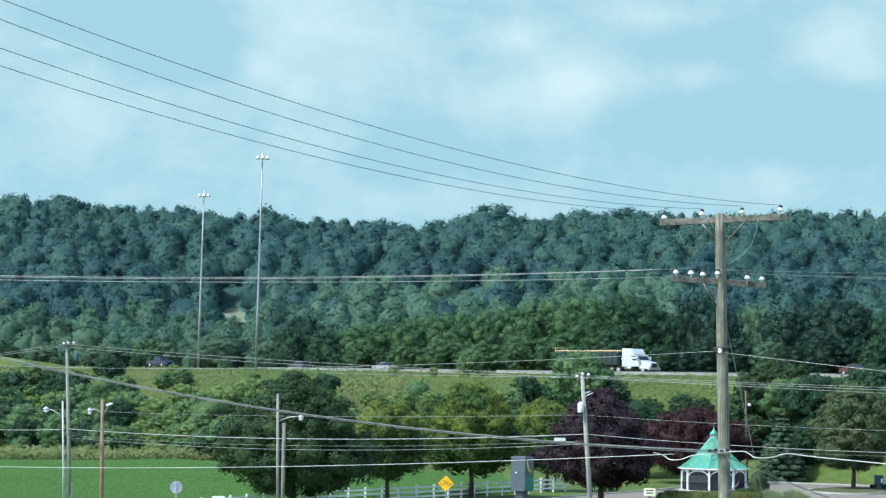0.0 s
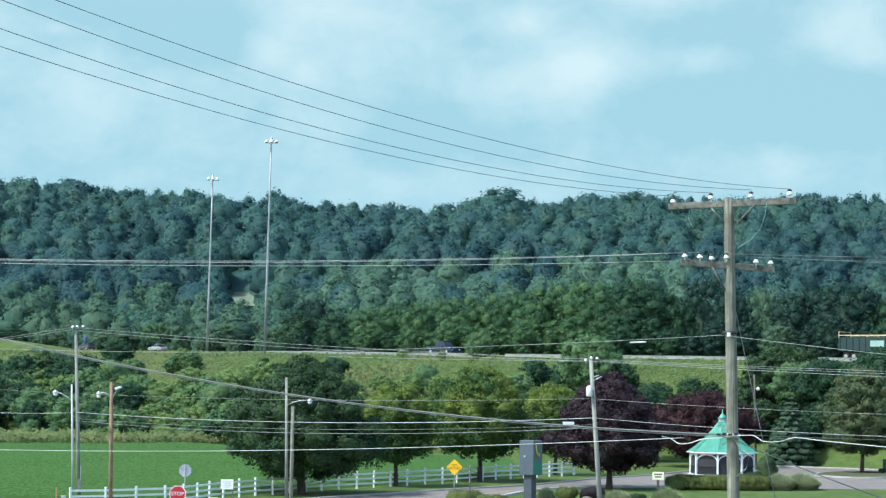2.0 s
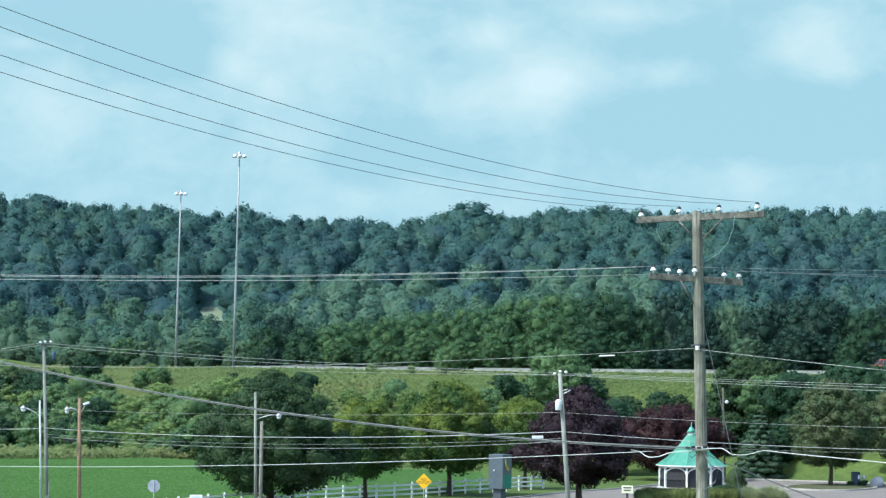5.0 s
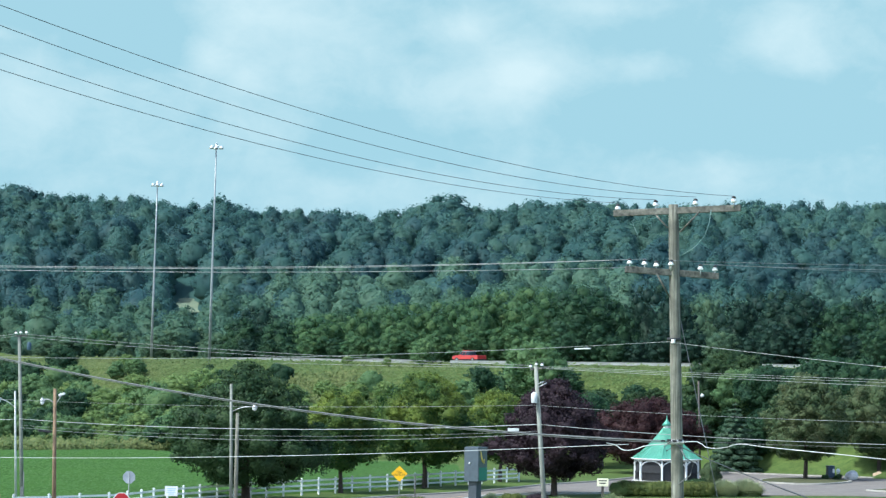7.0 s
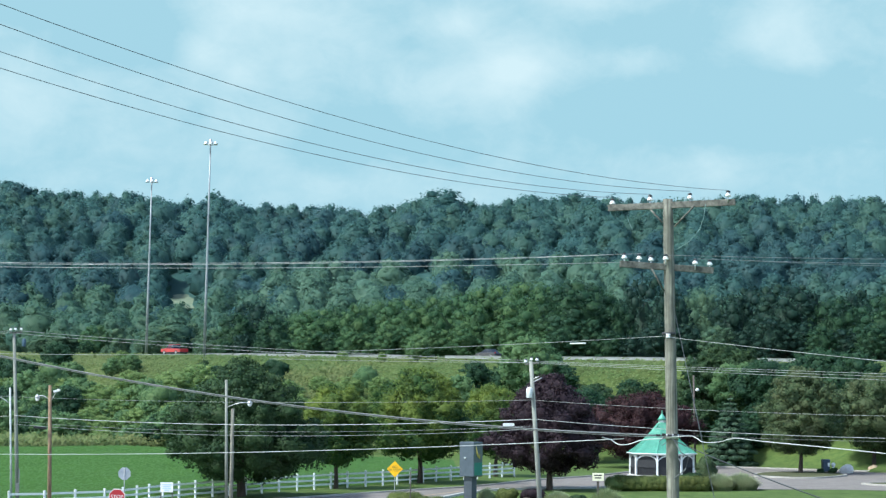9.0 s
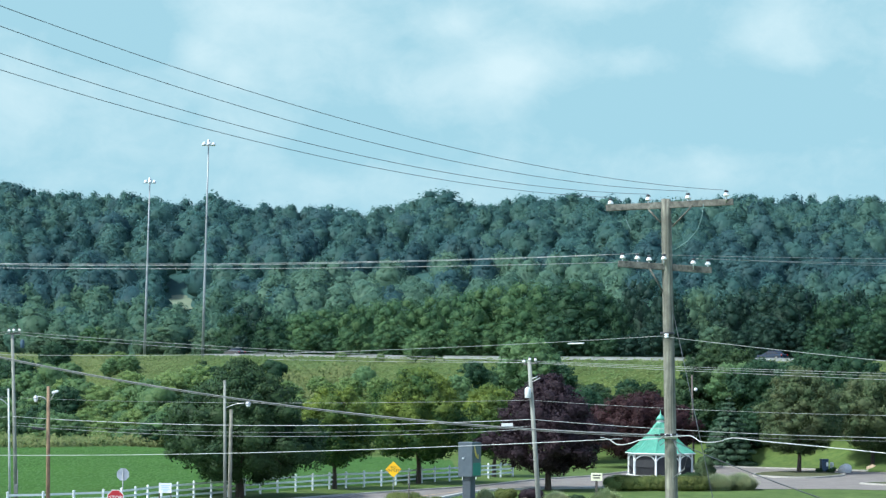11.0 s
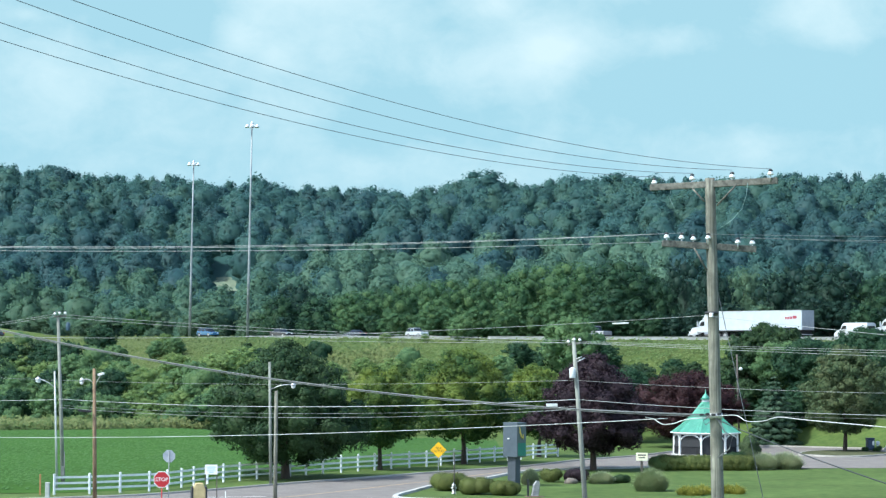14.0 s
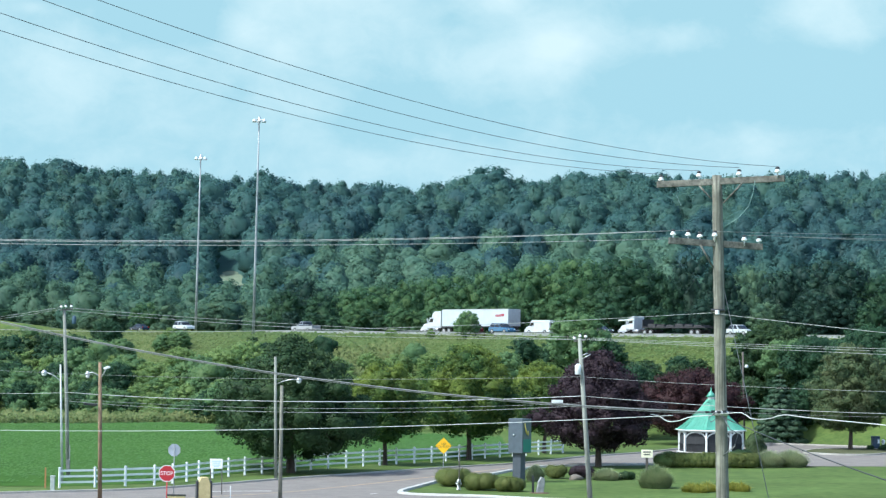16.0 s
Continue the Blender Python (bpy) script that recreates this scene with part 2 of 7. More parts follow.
# ---- the lie of the land ----
ROAD_C, ROAD_D = np.array((17.0, 309.0)), np.array((-0.669, 0.743))
ROAD_N = np.array((0.743, 0.669))
ROAD_Z, ROAD_GRADE, ROAD_LIFT = 11.1, 0.006, 0.85
RIDGE_X = (-0.26, -0.195, -0.170, -0.155, -0.122, -0.100, -0.078, -0.065, -0.040, -0.020, -0.006, 0.0, 0.010, 0.020, 0.031, 0.044, 0.058, 0.070, 0.080, 0.090, 0.118, 0.150, 0.157, 0.168, 0.26)
RIDGE_Y = (331, 331, 334, 322, 321, 308, 319, 305, 306, 299, 308, 306, 323, 329, 317, 321, 326, 323, 333, 327, 321, 329, 337, 329, 327)
HILL_R0, HILL_R1, TREE_H = 450.0, 690.0, 12.5


def smooth(a, b, x):
    t = np.clip((x - a) / (b - a), 0, 1)
    return t * t * (3 - 2 * t)


def road_su(x, y):
    return (x - ROAD_C[0]) * ROAD_D[0] + (y - ROAD_C[1]) * ROAD_D[1], (x - ROAD_C[0]) * ROAD_N[0] + (y - ROAD_C[1]) * ROAD_N[1]


def on_road(s, u):
    return ROAD_C[0] + s * ROAD_D[0] + u * ROAD_N[0], ROAD_C[1] + s * ROAD_D[1] + u * ROAD_N[1]


def deck_z(s, u):
    return ROAD_Z + ROAD_GRADE * s + ROAD_LIFT * smooth(-9.5, -4.0, u) + 0.06


def bank_toe(s):
    return -27 - 17 * smooth(-70, 0, s) - 11 * smooth(0, 45, s)


def height(x, y):
    """Ground height: flat fields, the highway's bank, the valley behind it and the wooded ridge."""
    x, y = np.asarray(x, float), np.asarray(y, float)
    s, u = road_su(x, y)
    top = ROAD_Z + ROAD_GRADE * np.clip(s, -480, 620) + ROAD_LIFT * smooth(-9.5, -4.0, u)
    toe = bank_toe(s)
    rise = np.clip((u - toe) / (-9.5 - toe), 0, 1)
    bank = top * (0.55 * rise + 0.45 * smooth(0, 1, rise)) * smooth(0, 0.12, rise)
    z = np.where(u < -9.5, bank, top)
    z = np.where(u > 24.5, top - 6.5 * smooth(24.5, 44, u), z)
    r = np.hypot(x, y)
    a = x / np.maximum(y, 1.0)
    crest = 9.0 + np.interp(a, RIDGE_X, RIDGE_Y) * HILL_R1 / 4033.0 - TREE_H
    up = np.clip((r - HILL_R0) / (HILL_R1 - HILL_R0), 0, 1.0)
    lift = 0.45 * up + 0.55 * smooth(0.15, 1.0, up)
    hill = np.maximum(crest - 8.0, 5.0) * lift
    hill = hill * (1 - 0.5 * smooth(HILL_R1 + 30, HILL_R1 + 600, r))
    z = z + np.where((u > 20) & (y > 0), hill, 0)
    return z


# ---- leaves and trees ----
def ico(sub):
    bm = bmesh.new()
    bmesh.ops.create_icosphere(bm, subdivisions=sub, radius=1.0)
    v = np.array([p.co[:] for p in bm.verts])
    f = np.array([[q.index for q in p.verts] for p in bm.faces])
    bm.free()
    return v, f


ICO1, ICO2 = ico(1), ico(2)


def unit(v):
    return v / np.maximum(np.linalg.norm(v, axis=1, keepdims=True), 1e-9)


def leaf_cloud(rng, lobes, count, size, low=-0.45, jitter=0.42, core=0.86, ball=ICO1, inner=0.06, single=False, spread=0.07, soft=0.6):
    """Leaf clusters spread over the outside of overlapping lobes (centre, radii), round cores within.
    The shading normals lean towards the lobe's and the crown's outside, so that a crown reads as a soft mass."""
    lobes = np.asarray(lobes, float)
    c, r = lobes[:, :3], lobes[:, 3:6]
    w = (r[:, 0] * r[:, 2])
    pick = rng.choice(len(lobes), int(count * 1.9), p=w / w.sum())
    d = unit(rng.normal(size=(len(pick), 3)))
    d = d[d[:, 2] > low] if low > -1 else d
    pick = pick[:len(d)]
    p = c[pick] + d * r[pick] * (1.0 - inner + rng.normal(0, spread, (len(d), 1)))
    keep = np.ones(len(p), bool)
    for k in range(len(lobes)):
        q = (p - c[k]) / r[k]
        keep &= (pick == k) | ((q * q).sum(1) > 0.62)
    p, d = p[keep][:count], d[keep][:count]
    n = unit(d + rng.normal(0, jitter, d.shape))
    t = unit(np.cross(n, rng.normal(size=n.shape)))
    b = np.cross(n, t)
    z0, z1 = (c[:, 2] - r[:, 2]).min(), (c[:, 2] + r[:, 2]).max()
    heart = np.array((0, 0, z0 + 0.30 * (z1 - z0)))
    stretch = np.array((1.0, 1.0, max(0.3, np.abs(c[:, :2]).max() * 1.6 / (z1 - z0))))
    shade = unit((1 - soft) * n + soft * (0.62 * d + 0.38 * unit((p - heart) * stretch)))
    s = size * rng.uniform(0.55, 1.35, (len(p), 1))
    bend = n * s * rng.uniform(-0.25, 0.25, (len(p), 1))
    quad = np.stack([p + t * s * 0.62 + bend, p + b * s * 0.5, p - t * s * 0.62 + bend, p - b * s * 0.5], 1).reshape(-1, 3)
    nq = len(p)
    bv, bf = ball
    cv = (c[:, None, :] + bv[None] * (r[:, None, :] * core) * rng.uniform(0.86, 1.12, (len(c), len(bv), 1))).reshape(-1, 3)
    cn = unit(0.62 * np.tile(bv, (len(c), 1)) + 0.38 * unit((cv - heart) * stretch))
    if single:
        leaf = quad.reshape(-1, 4, 3)[:, (0, 1, 3)].reshape(-1, 3)
        ct = (bf[None] + (np.arange(len(c)) * len(bv))[:, None, None]).reshape(-1, 3) + nq * 3
        return np.concatenate([leaf, cv]), np.concatenate([np.arange(nq * 3).reshape(-1, 3), ct]), np.zeros((0, 4), int), np.concatenate([np.repeat(shade, 3, 0), cn])
    quads = np.arange(nq * 4).reshape(-1, 4)
    ct = (bf[None] + (np.arange(len(c)) * len(bv))[:, None, None]).reshape(-1, 3) + nq * 4
    return np.concatenate([quad, cv]), ct, quads, np.concatenate([np.repeat(shade, 4, 0), cn])


def leaf_mesh(name, cloud, mats):
    v, t, q, n = cloud
    me = mesh_of(name, v, t, q, mats, True)
    me.normals_split_custom_set_from_vertices(np.asarray(n, dtype=np.float32))
    return me


def crown_lobes(rng, height_, width, base, n, belly=0.42, lobe=0.30, flat=0.85, taper=2.0, sprigs=0, heart=0.33, ragged=0.11):
    """Lobes within an egg-shaped envelope from base to height_; belly is where it is widest."""
    out = [(0, 0, base + (height_ - base) * 0.5, width * heart, width * heart, (height_ - base) * (heart + 0.07))]
    for k in range(n):
        h = (k + rng.uniform(0.1, 0.9)) / n
        e = (max(0.004, 1 - abs((h - belly) / (belly + 0.02 if h < belly else 1.02 - belly)) ** taper)) ** (1 / taper)
        a = k * 2.399 + rng.uniform(-0.4, 0.4)
        rr = width * lobe * 0.5 * rng.uniform(0.65, 1.3) * (0.75 + 0.35 * e)
        rad = max(0.0, width * 0.5 * e * rng.uniform(0.97 - ragged, 0.97 + ragged) - rr * 0.75)
        zz = base + rr * 0.5 + h * (height_ - base - rr * 1.2)
        out.append((rad * math.cos(a), rad * math.sin(a), zz, rr, rr, rr * flat))
        for j in range(sprigs):
            b, g, q = a + rng.uniform(-0.9, 0.9), rng.uniform(-0.3, 0.9), rr * rng.uniform(0.32, 0.55)
            out.append(((rad + rr * 0.8 * math.cos(g)) * math.cos(b), (rad + rr * 0.8 * math.cos(g)) * math.sin(b), zz + rr * 0.75 * math.sin(g), q, q, q * 0.85))
    return out


def trunk_mesh(rng, height_, radius, lobes, limbs=7):
    bm = bmesh.new()
    pts = [Vector((rng.normal(0, 0.06) * k, rng.normal(0, 0.06) * k, height_ * k / 5)) for k in range(6)]
    rad = [radius * f for f in (1.35, 1.0, 0.85, 0.65, 0.45, 0.2)]
    for a, b, r0, r1 in zip(pts, pts[1:], rad, rad[1:]):
        tube(bm, a, b, r0, r1, 9, False)
    for k in range(limbs):
        l = lobes[1 + (k * 3) % (len(lobes) - 1)]
        s = pts[2].lerp(pts[4], k / limbs)
        e = Vector(l[:3])
        mid = s.lerp(e, 0.5) + Vector((0, 0, 0.25))
        tube(bm, s, mid, radius * 0.42, radius * 0.25, 6, False)
        tube(bm, mid, e, radius * 0.25, radius * 0.06, 6, False)
    return bm


def tree(seed, name, label, category, at, height_, width, base, leaves, n=26, count=9000, size=0.30, belly=0.42, lobe=0.30, trunk_r=0.22, group="", core=0.86, taper=2.0, sprigs=2, heart=0.33, spread=0.10, jitter=0.5, ragged=0.11):
    rng = np.random.default_rng(seed)
    ob = thing(name, label, category, at, 0, group)
    lobes = crown_lobes(rng, height_, width, base, n, belly, lobe, 0.85, taper, sprigs, heart, ragged)
    part("trunk", trunk_mesh(rng, height_ * 0.8, trunk_r, lobes), M_BARK, ob)
    part("crown", leaf_mesh("crown", leaf_cloud(rng, lobes, count * 2, size * 0.8, low=-0.85, core=core, ball=ICO2 if count > 5500 else ICO1, single=True, spread=spread, jitter=jitter, soft=0.5), (leaves,)), None, ob)
    return ob


def bush_mesh(seed, height_, width, count, size, leaves, n=9):
    rng = np.random.default_rng(seed)
    lobes = [(0, 0, height_ * 0.42, width * 0.36, width * 0.36, height_ * 0.44)]
    for k in range(n):
        a = k * 2.399 + rng.uniform(-0.3, 0.3)
        rr = width * rng.uniform(0.16, 0.25)
        rad = (width * 0.5 - rr) * rng.uniform(0.55, 1.0)
        lobes.append((rad * math.cos(a), rad * math.sin(a), rr * 0.7 + rng.uniform(0, 1) * max(0.05, height_ - 1.7 * rr), rr, rr, rr * 0.9))
    return leaf_mesh("foliage", leaf_cloud(rng, lobes, count * 2, size * 0.75, low=-0.7, single=True, ball=ICO2), (leaves,))


# ---- ground, fields, roads ----
def line_grid(stops):
    out = [stops[0][0]]
    for a, b, n in stops:
        out += list(np.linspace(a, b, n + 1)[1:])
    return np.array(out)


def ground():
    xs = line_grid([(-3500, -400, 8), (-400, -180, 14), (-180, 180, 120), (180, 400, 14), (400, 3500, 8)])
    ys = line_grid([(-800, 60, 8), (60, 240, 36), (240, 480, 96), (480, 800, 64), (800, 4300, 14)])
    X, Y = np.meshgrid(xs, ys)
    Z = height(X, Y)
    s, u = road_su(X, Y)
    rough = 0.25 * np.vectorize(lambda a, b: noise.noise((a * 0.15, b * 0.15, 3.1)))(X, Y)
    Z = Z + np.where((u > -50) & (u < -10), rough * 1.6 * smooth(0.1, 1.2, Z), 0)
    nx = len(xs)
    i = (np.arange(len(ys) - 1)[:, None] * nx + np.arange(nx - 1)[None]).ravel()
    quads = np.stack([i, i + 1, i + nx + 1, i + nx], 1)
    me = mesh_of("ground", np.stack([X, Y, Z], -1), None, quads, (M_LAWN, M_BANK, M_FLOOR), True)
    cx, cy = X.ravel()[quads].mean(1), Y.ravel()[quads].mean(1)
    s, u = road_su(cx, cy)
    slot = np.where(u > 25.5, 2, np.where(u > bank_toe(s) + 2 + 5 * smooth(-20, -45, s), 1, 0)).astype(np.int32)
    me.polygons.foreach_set("material_index", slot)
    tagged(new("ground", me), "green lawn, rough grassy bank and forest floor", "ground", kind="structure")


M_BANK = surface("rough_grass", (0.064, 0.112, 0.032), (0.120, 0.150, 0.048), 0.5, 0.95, 0, 0.6, 0.3, None, 0.05)
M_FLOOR = surface("forest_floor", (0.02, 0.035, 0.015), (0.05, 0.07, 0.03), 0.4, 0.95, 0, 0.5, 0.3)
ground()


def smooth_line(pts, step=1.5):
    """Points at even steps on a smooth curve through pts."""
    p = np.array(pts, float)
    out = []
    for k in range(len(p) - 1):
        a, b, c, d = p[max(k - 1, 0)], p[k], p[k + 1], p[min(k + 2, len(p) - 1)]
        n = max(2, int(np.linalg.norm(c - b) / step))
        for t in np.arange(n) / n:
            out.append(0.5 * (2 * b + (c - a) * t + (2 * a - 5 * b + 4 * c - d) * t * t + (3 * b - a - 3 * c + d) * t ** 3))
    out.append(p[-1])
    return np.array(out)


def flat_strip(a, b, z):
    """A sheet between two lines of equal length."""
    n = len(a)
    v = np.concatenate([np.c_[a, np.full(n, z)], np.c_[b, np.full(n, z)]])
    q = np.array([(k, k + 1, n + k + 1, n + k) for k in range(n - 1)])
    return v, q


def resample(pts, n):
    p = np.array(pts, float)
    d = np.r_[0, np.cumsum(np.linalg.norm(np.diff(p, axis=0), axis=1))]
    t = np.linspace(0, d[-1], n)
    return np.c_[np.interp(t, d, p[:, 0]), np.interp(t, d, p[:, 1])]


ROAD_FAR = smooth_line([(-75, 112), (-40, 136), (-27.72, 143.24), (-22.92, 146.45), (-19.63, 148.88), (-14.82, 156.26), (-11.40, 162.56), (-7.66, 168.61), (-3.64, 175.12), (0.71, 182.16), (6.88, 191.10), (12.64, 204.04), (18.51, 213.67), (24, 226), (29, 236), (33.4, 240.3), (37.4, 238.1), (43.2, 234.6), (48.2, 231.8), (62, 221)])
ROAD_NEAR = smooth_line([(62, 120), (40, 128), (20, 138), (6.22, 142.83), (2.74, 145.05), (-0.71, 145.91), (-2.38, 146.79), (-2.96, 148.78), (-2.68, 151.30), (-2.09, 154.29), (-0.12, 163.28), (3.22, 171.59), (5.54, 179.62), (8.34, 185.65), (14.53, 189.86), (20, 192), (30.55, 191.44), (37.76, 192.4), (44, 190.5), (62, 186)])


CENTRE = smooth_line([(-16.73, 140.06), (-11.01, 146.76), (-7.01, 154.37), (-3.37, 162.66), (0.68, 171.88), (5.24, 183.14)])


def road():
    bm = bmesh.new()
    bm.faces.new([bm.verts.new((x, y, 0.03)) for x, y in list(resample(ROAD_FAR, 120)) + list(resample(ROAD_NEAR, 140)[::-1])])
    bmesh.ops.triangulate(bm, faces=bm.faces)
    for f in bm.faces:
        if f.normal.z < 0:
            f.normal_flip()
    solo("road", bm, M_ASPHALT, "grey worn asphalt side road curving past the fence", "road", kind="structure")
    # the near kerb ends where the lawn meets the drive
    for name, line, side in (("kerb", ROAD_FAR, 1), ("kerb", ROAD_NEAR[~((ROAD_NEAR[:, 0] > 22) & (ROAD_NEAR[:, 1] > 180))], -1)):
        bm = bmesh.new()
        rows = []
        d = np.gradient(line, axis=0)
        nrm = unit(np.c_[-d[:, 1], d[:, 0], np.zeros(len(d))])[:, :2] * side
        for p, nn in zip(line, nrm):
            w = 0.16 if side == 1 else 0.34
            rows.append([bm.verts.new((*(p + nn * o), z)) for o, z in ((-0.02, 0.0), (0.0, 0.13), (0.03, 0.16), (w, 0.16), (w + 0.02, 0.0))])
        for r0, r1 in zip(rows, rows[1:]):
            for k in range(4):
                bm.faces.new((r0[k], r0[k + 1], r1[k + 1], r1[k]))
        bmesh.ops.recalc_face_normals(bm, faces=bm.faces)
        solo(name, bm, M_KERB if side == 1 else M_CONCRETE, "pale concrete kerb along the side road", "kerb", kind="structure")
    sel = resample(CENTRE, 120)
    d = unit(np.c_[np.gradient(sel, axis=0), np.zeros(len(sel))])
    nn = np.c_[-d[:, 1], d[:, 0]]
    v, q = flat_strip(sel - nn * 0.11, sel + nn * 0.11, 0.036)
    solo("centre_line", mesh_of("centre_line", v, None, q, (M_LINE_Y,)), None, "faded yellow centre line on the asphalt", "road marking", kind="structure")
    for pts in ([(-15.11, 147.85), (-11.19, 149.16)], [(-4.68, 147.28), (-4.21, 147.36)]):
        a = np.array(pts)
        d = (a[1] - a[0]) / np.linalg.norm(a[1] - a[0])
        o = np.array((-d[1], d[0])) * 0.15
        v, q = flat_strip(a - o, a + o, 0.036)
        solo("stop_line", mesh_of("stop_line", v, None, q, (M_LINE,)), None, "worn white line on the asphalt", "road marking", kind="structure")


road()


def island(label, outline):
    """A raised bed of lawn with a kerb round it."""
    line = smooth_line(outline + outline[:1], 0.7)[:-1]
    mid = line.mean(0)
    out = unit(np.c_[line - mid, np.zeros(len(line))])[:, :2]
    n = len(line)
    ob = thing("traffic_island", label, "traffic island", kind="structure")
    bm = bmesh.new()
    rings = [[bm.verts.new((*(p - o * w), z)) for p, o in zip(line, out)] for w, z in ((-0.03, 0.0), (0.0, 0.15), (0.03, 0.18), (0.28, 0.18), (0.30, 0.05))]
    for r0, r1 in zip(rings, rings[1:]):
        for k in range(n):
            bm.faces.new((r0[k], r0[(k + 1) % n], r1[(k + 1) % n], r1[k]))
    bmesh.ops.recalc_face_normals(bm, faces=bm.faces)
    part("kerb", bm, M_KERB, ob, "pale concrete kerb")
    bm = bmesh.new()
    hub = bm.verts.new((*mid, 0.19))
    rim = [bm.verts.new((*(p - o * 0.29), 0.15)) for p, o in zip(line, out)]
    for k in range(n):
        bm.faces.new((rim[k], rim[(k + 1) % n], hub))
    bmesh.ops.recalc_face_normals(bm, faces=bm.faces)
    part("bed", bm, M_BED, ob, "thin dull grass, tree shade put into its brown-green")


# bed colour is a dirt brown that also holds the tree's shade
M_BED = surface("dull_shaded_grass", (0.060, 0.070, 0.036), (0.130, 0.135, 0.078), 0.9, 0.95, 0, 0.5, 0.3, None, 0.05)
island("kerbed grass island under a tree on the drive", [(34.3, 216.8), (36.7, 213.8), (39.4, 213.9), (41.8, 216.7), (43.9, 221.0), (43.6, 226.0), (41.5, 228.4), (37.1, 225.8), (35.0, 221.5)])
island("kerbed grass island at the edge of the drive", [(41.5, 202.6), (42.7, 200.1), (48.0, 197.5), (58.0, 196.5), (61.0, 200.5), (58.0, 205.0), (50.0, 206.0), (44.0, 204.6)])

FENCE = [(-25.21, 150.38), (-23.21, 151.39), (-21.50, 153.01), (-20.07, 153.93), (-18.86, 156.18), (-17.92, 159.14), (-17.14, 162.17), (-16.34, 164.56), (-15.44, 166.65), (-14.47, 168.81), (-12.17, 173.35), (-9.78, 178.13), (-7.80, 181.23), (-3.77, 187.74), (-0.77, 191.88), (3.34, 199.63), (5.40, 202.88), (11.35, 213.12)]
FENCE = smooth_line(FENCE, 0.4)


def crop_field():
    f = np.concatenate([[(-120, 132)], [(-60, 146)], FENCE + np.array((-0.8, 1.6))])
    xs = np.linspace(-110, 6, 90)
    y0 = np.interp(xs, f[:, 0], f[:, 1])
    y1 = np.maximum(309 + (-54 - 0.743 * (xs - 17)) / 0.669, y0 + 6)
    y1 = np.minimum(y1, 273 + 0.9 * np.maximum(xs + 42, 0) + 3 * np.sin(xs * 0.13))
    n = 60
    t = np.linspace(0, 1, n)[:, None]
    X = np.repeat(xs[None], n, 0)
    Y = y0 + (y1 - y0) * t
    edge = np.minimum(t, 1 - t) * 12 + 0 * X
    Z = 0.03 + 0.42 * np.clip(edge * 3, 0, 1) 
    i = (np.arange(n - 1)[:, None] * 90 + np.arange(89)[None]).ravel()
    ob = solo("crop_field", mesh_of("crop_field", np.stack([X, Y, Z], -1), None, np.stack([i, i + 1, i + 91, i + 90], 1), (M_CROP,), True), None, "flat bright green field of low crops", "field", kind="structure")
    rng = np.random.default_rng(5)
    m = 42000
    tt = rng.uniform(0.02, 0.97, m) ** 1.2
    k = rng.uniform(0, 89, m)
    px = np.interp(k, np.arange(90), xs)
    b0, b1 = np.interp(px, xs, y0), np.interp(px, xs, y1)
    rise = 0.42 * np.clip(np.minimum(tt, 1 - tt) * 36, 0, 1)
    p = np.c_[px, b0 + (b1 - b0) * tt, 0.03 + rise + rng.uniform(0.06, 0.12, m)]
    nrm = unit(np.c_[rng.normal(0, 0.07, (m, 2)) - np.array((0.12, 0.30)), np.ones(m)])
    tv = unit(np.cross(nrm, rng.normal(size=nrm.shape)))
    bv = np.cross(nrm, tv)
    w = rng.uniform(0.08, 0.17, (m, 1))
    quad = np.stack([p + tv * w, p + bv * w * 0.8, p - tv * w, p - bv * w * 0.8], 1).reshape(-1, 3)
    solo("crop_plants", mesh_of("crop_plants", quad, None, np.arange(m * 4).reshape(-1, 4), (M_CROPLEAF,)), None, "low leafy green crop plants in the field", "crop", kind="stuff")


M_CROPLEAF = foliage("crop_plant_leaves", (0.043, 0.106, 0.021), (0.054, 0.122, 0.026), (0.066, 0.136, 0.030), 0.06, 0.5, 0.2)
crop_field()


def highway():
    for name, u0, u1 in (("highway", -6.3, 6.3), ("highway", 10.7, 23.3)):
        ss = np.arange(-480, 620, 6.0)
        a = np.array([on_road(s, u0) for s in ss])
        b = np.array([on_road(s, u1) for s in ss])
        v = np.concatenate([np.c_[a, deck_z(ss, u0)], np.c_[b, deck_z(ss, u1)]])
        n = len(ss)
        q = np.array([(k, n + k, n + k + 1, k + 1) for k in range(n - 1)])
        solo(name, mesh_of(name, v, None, q, (M_ASPHALT,)), None, "grey asphalt carriageway of a raised highway", "road", kind="structure")


highway()


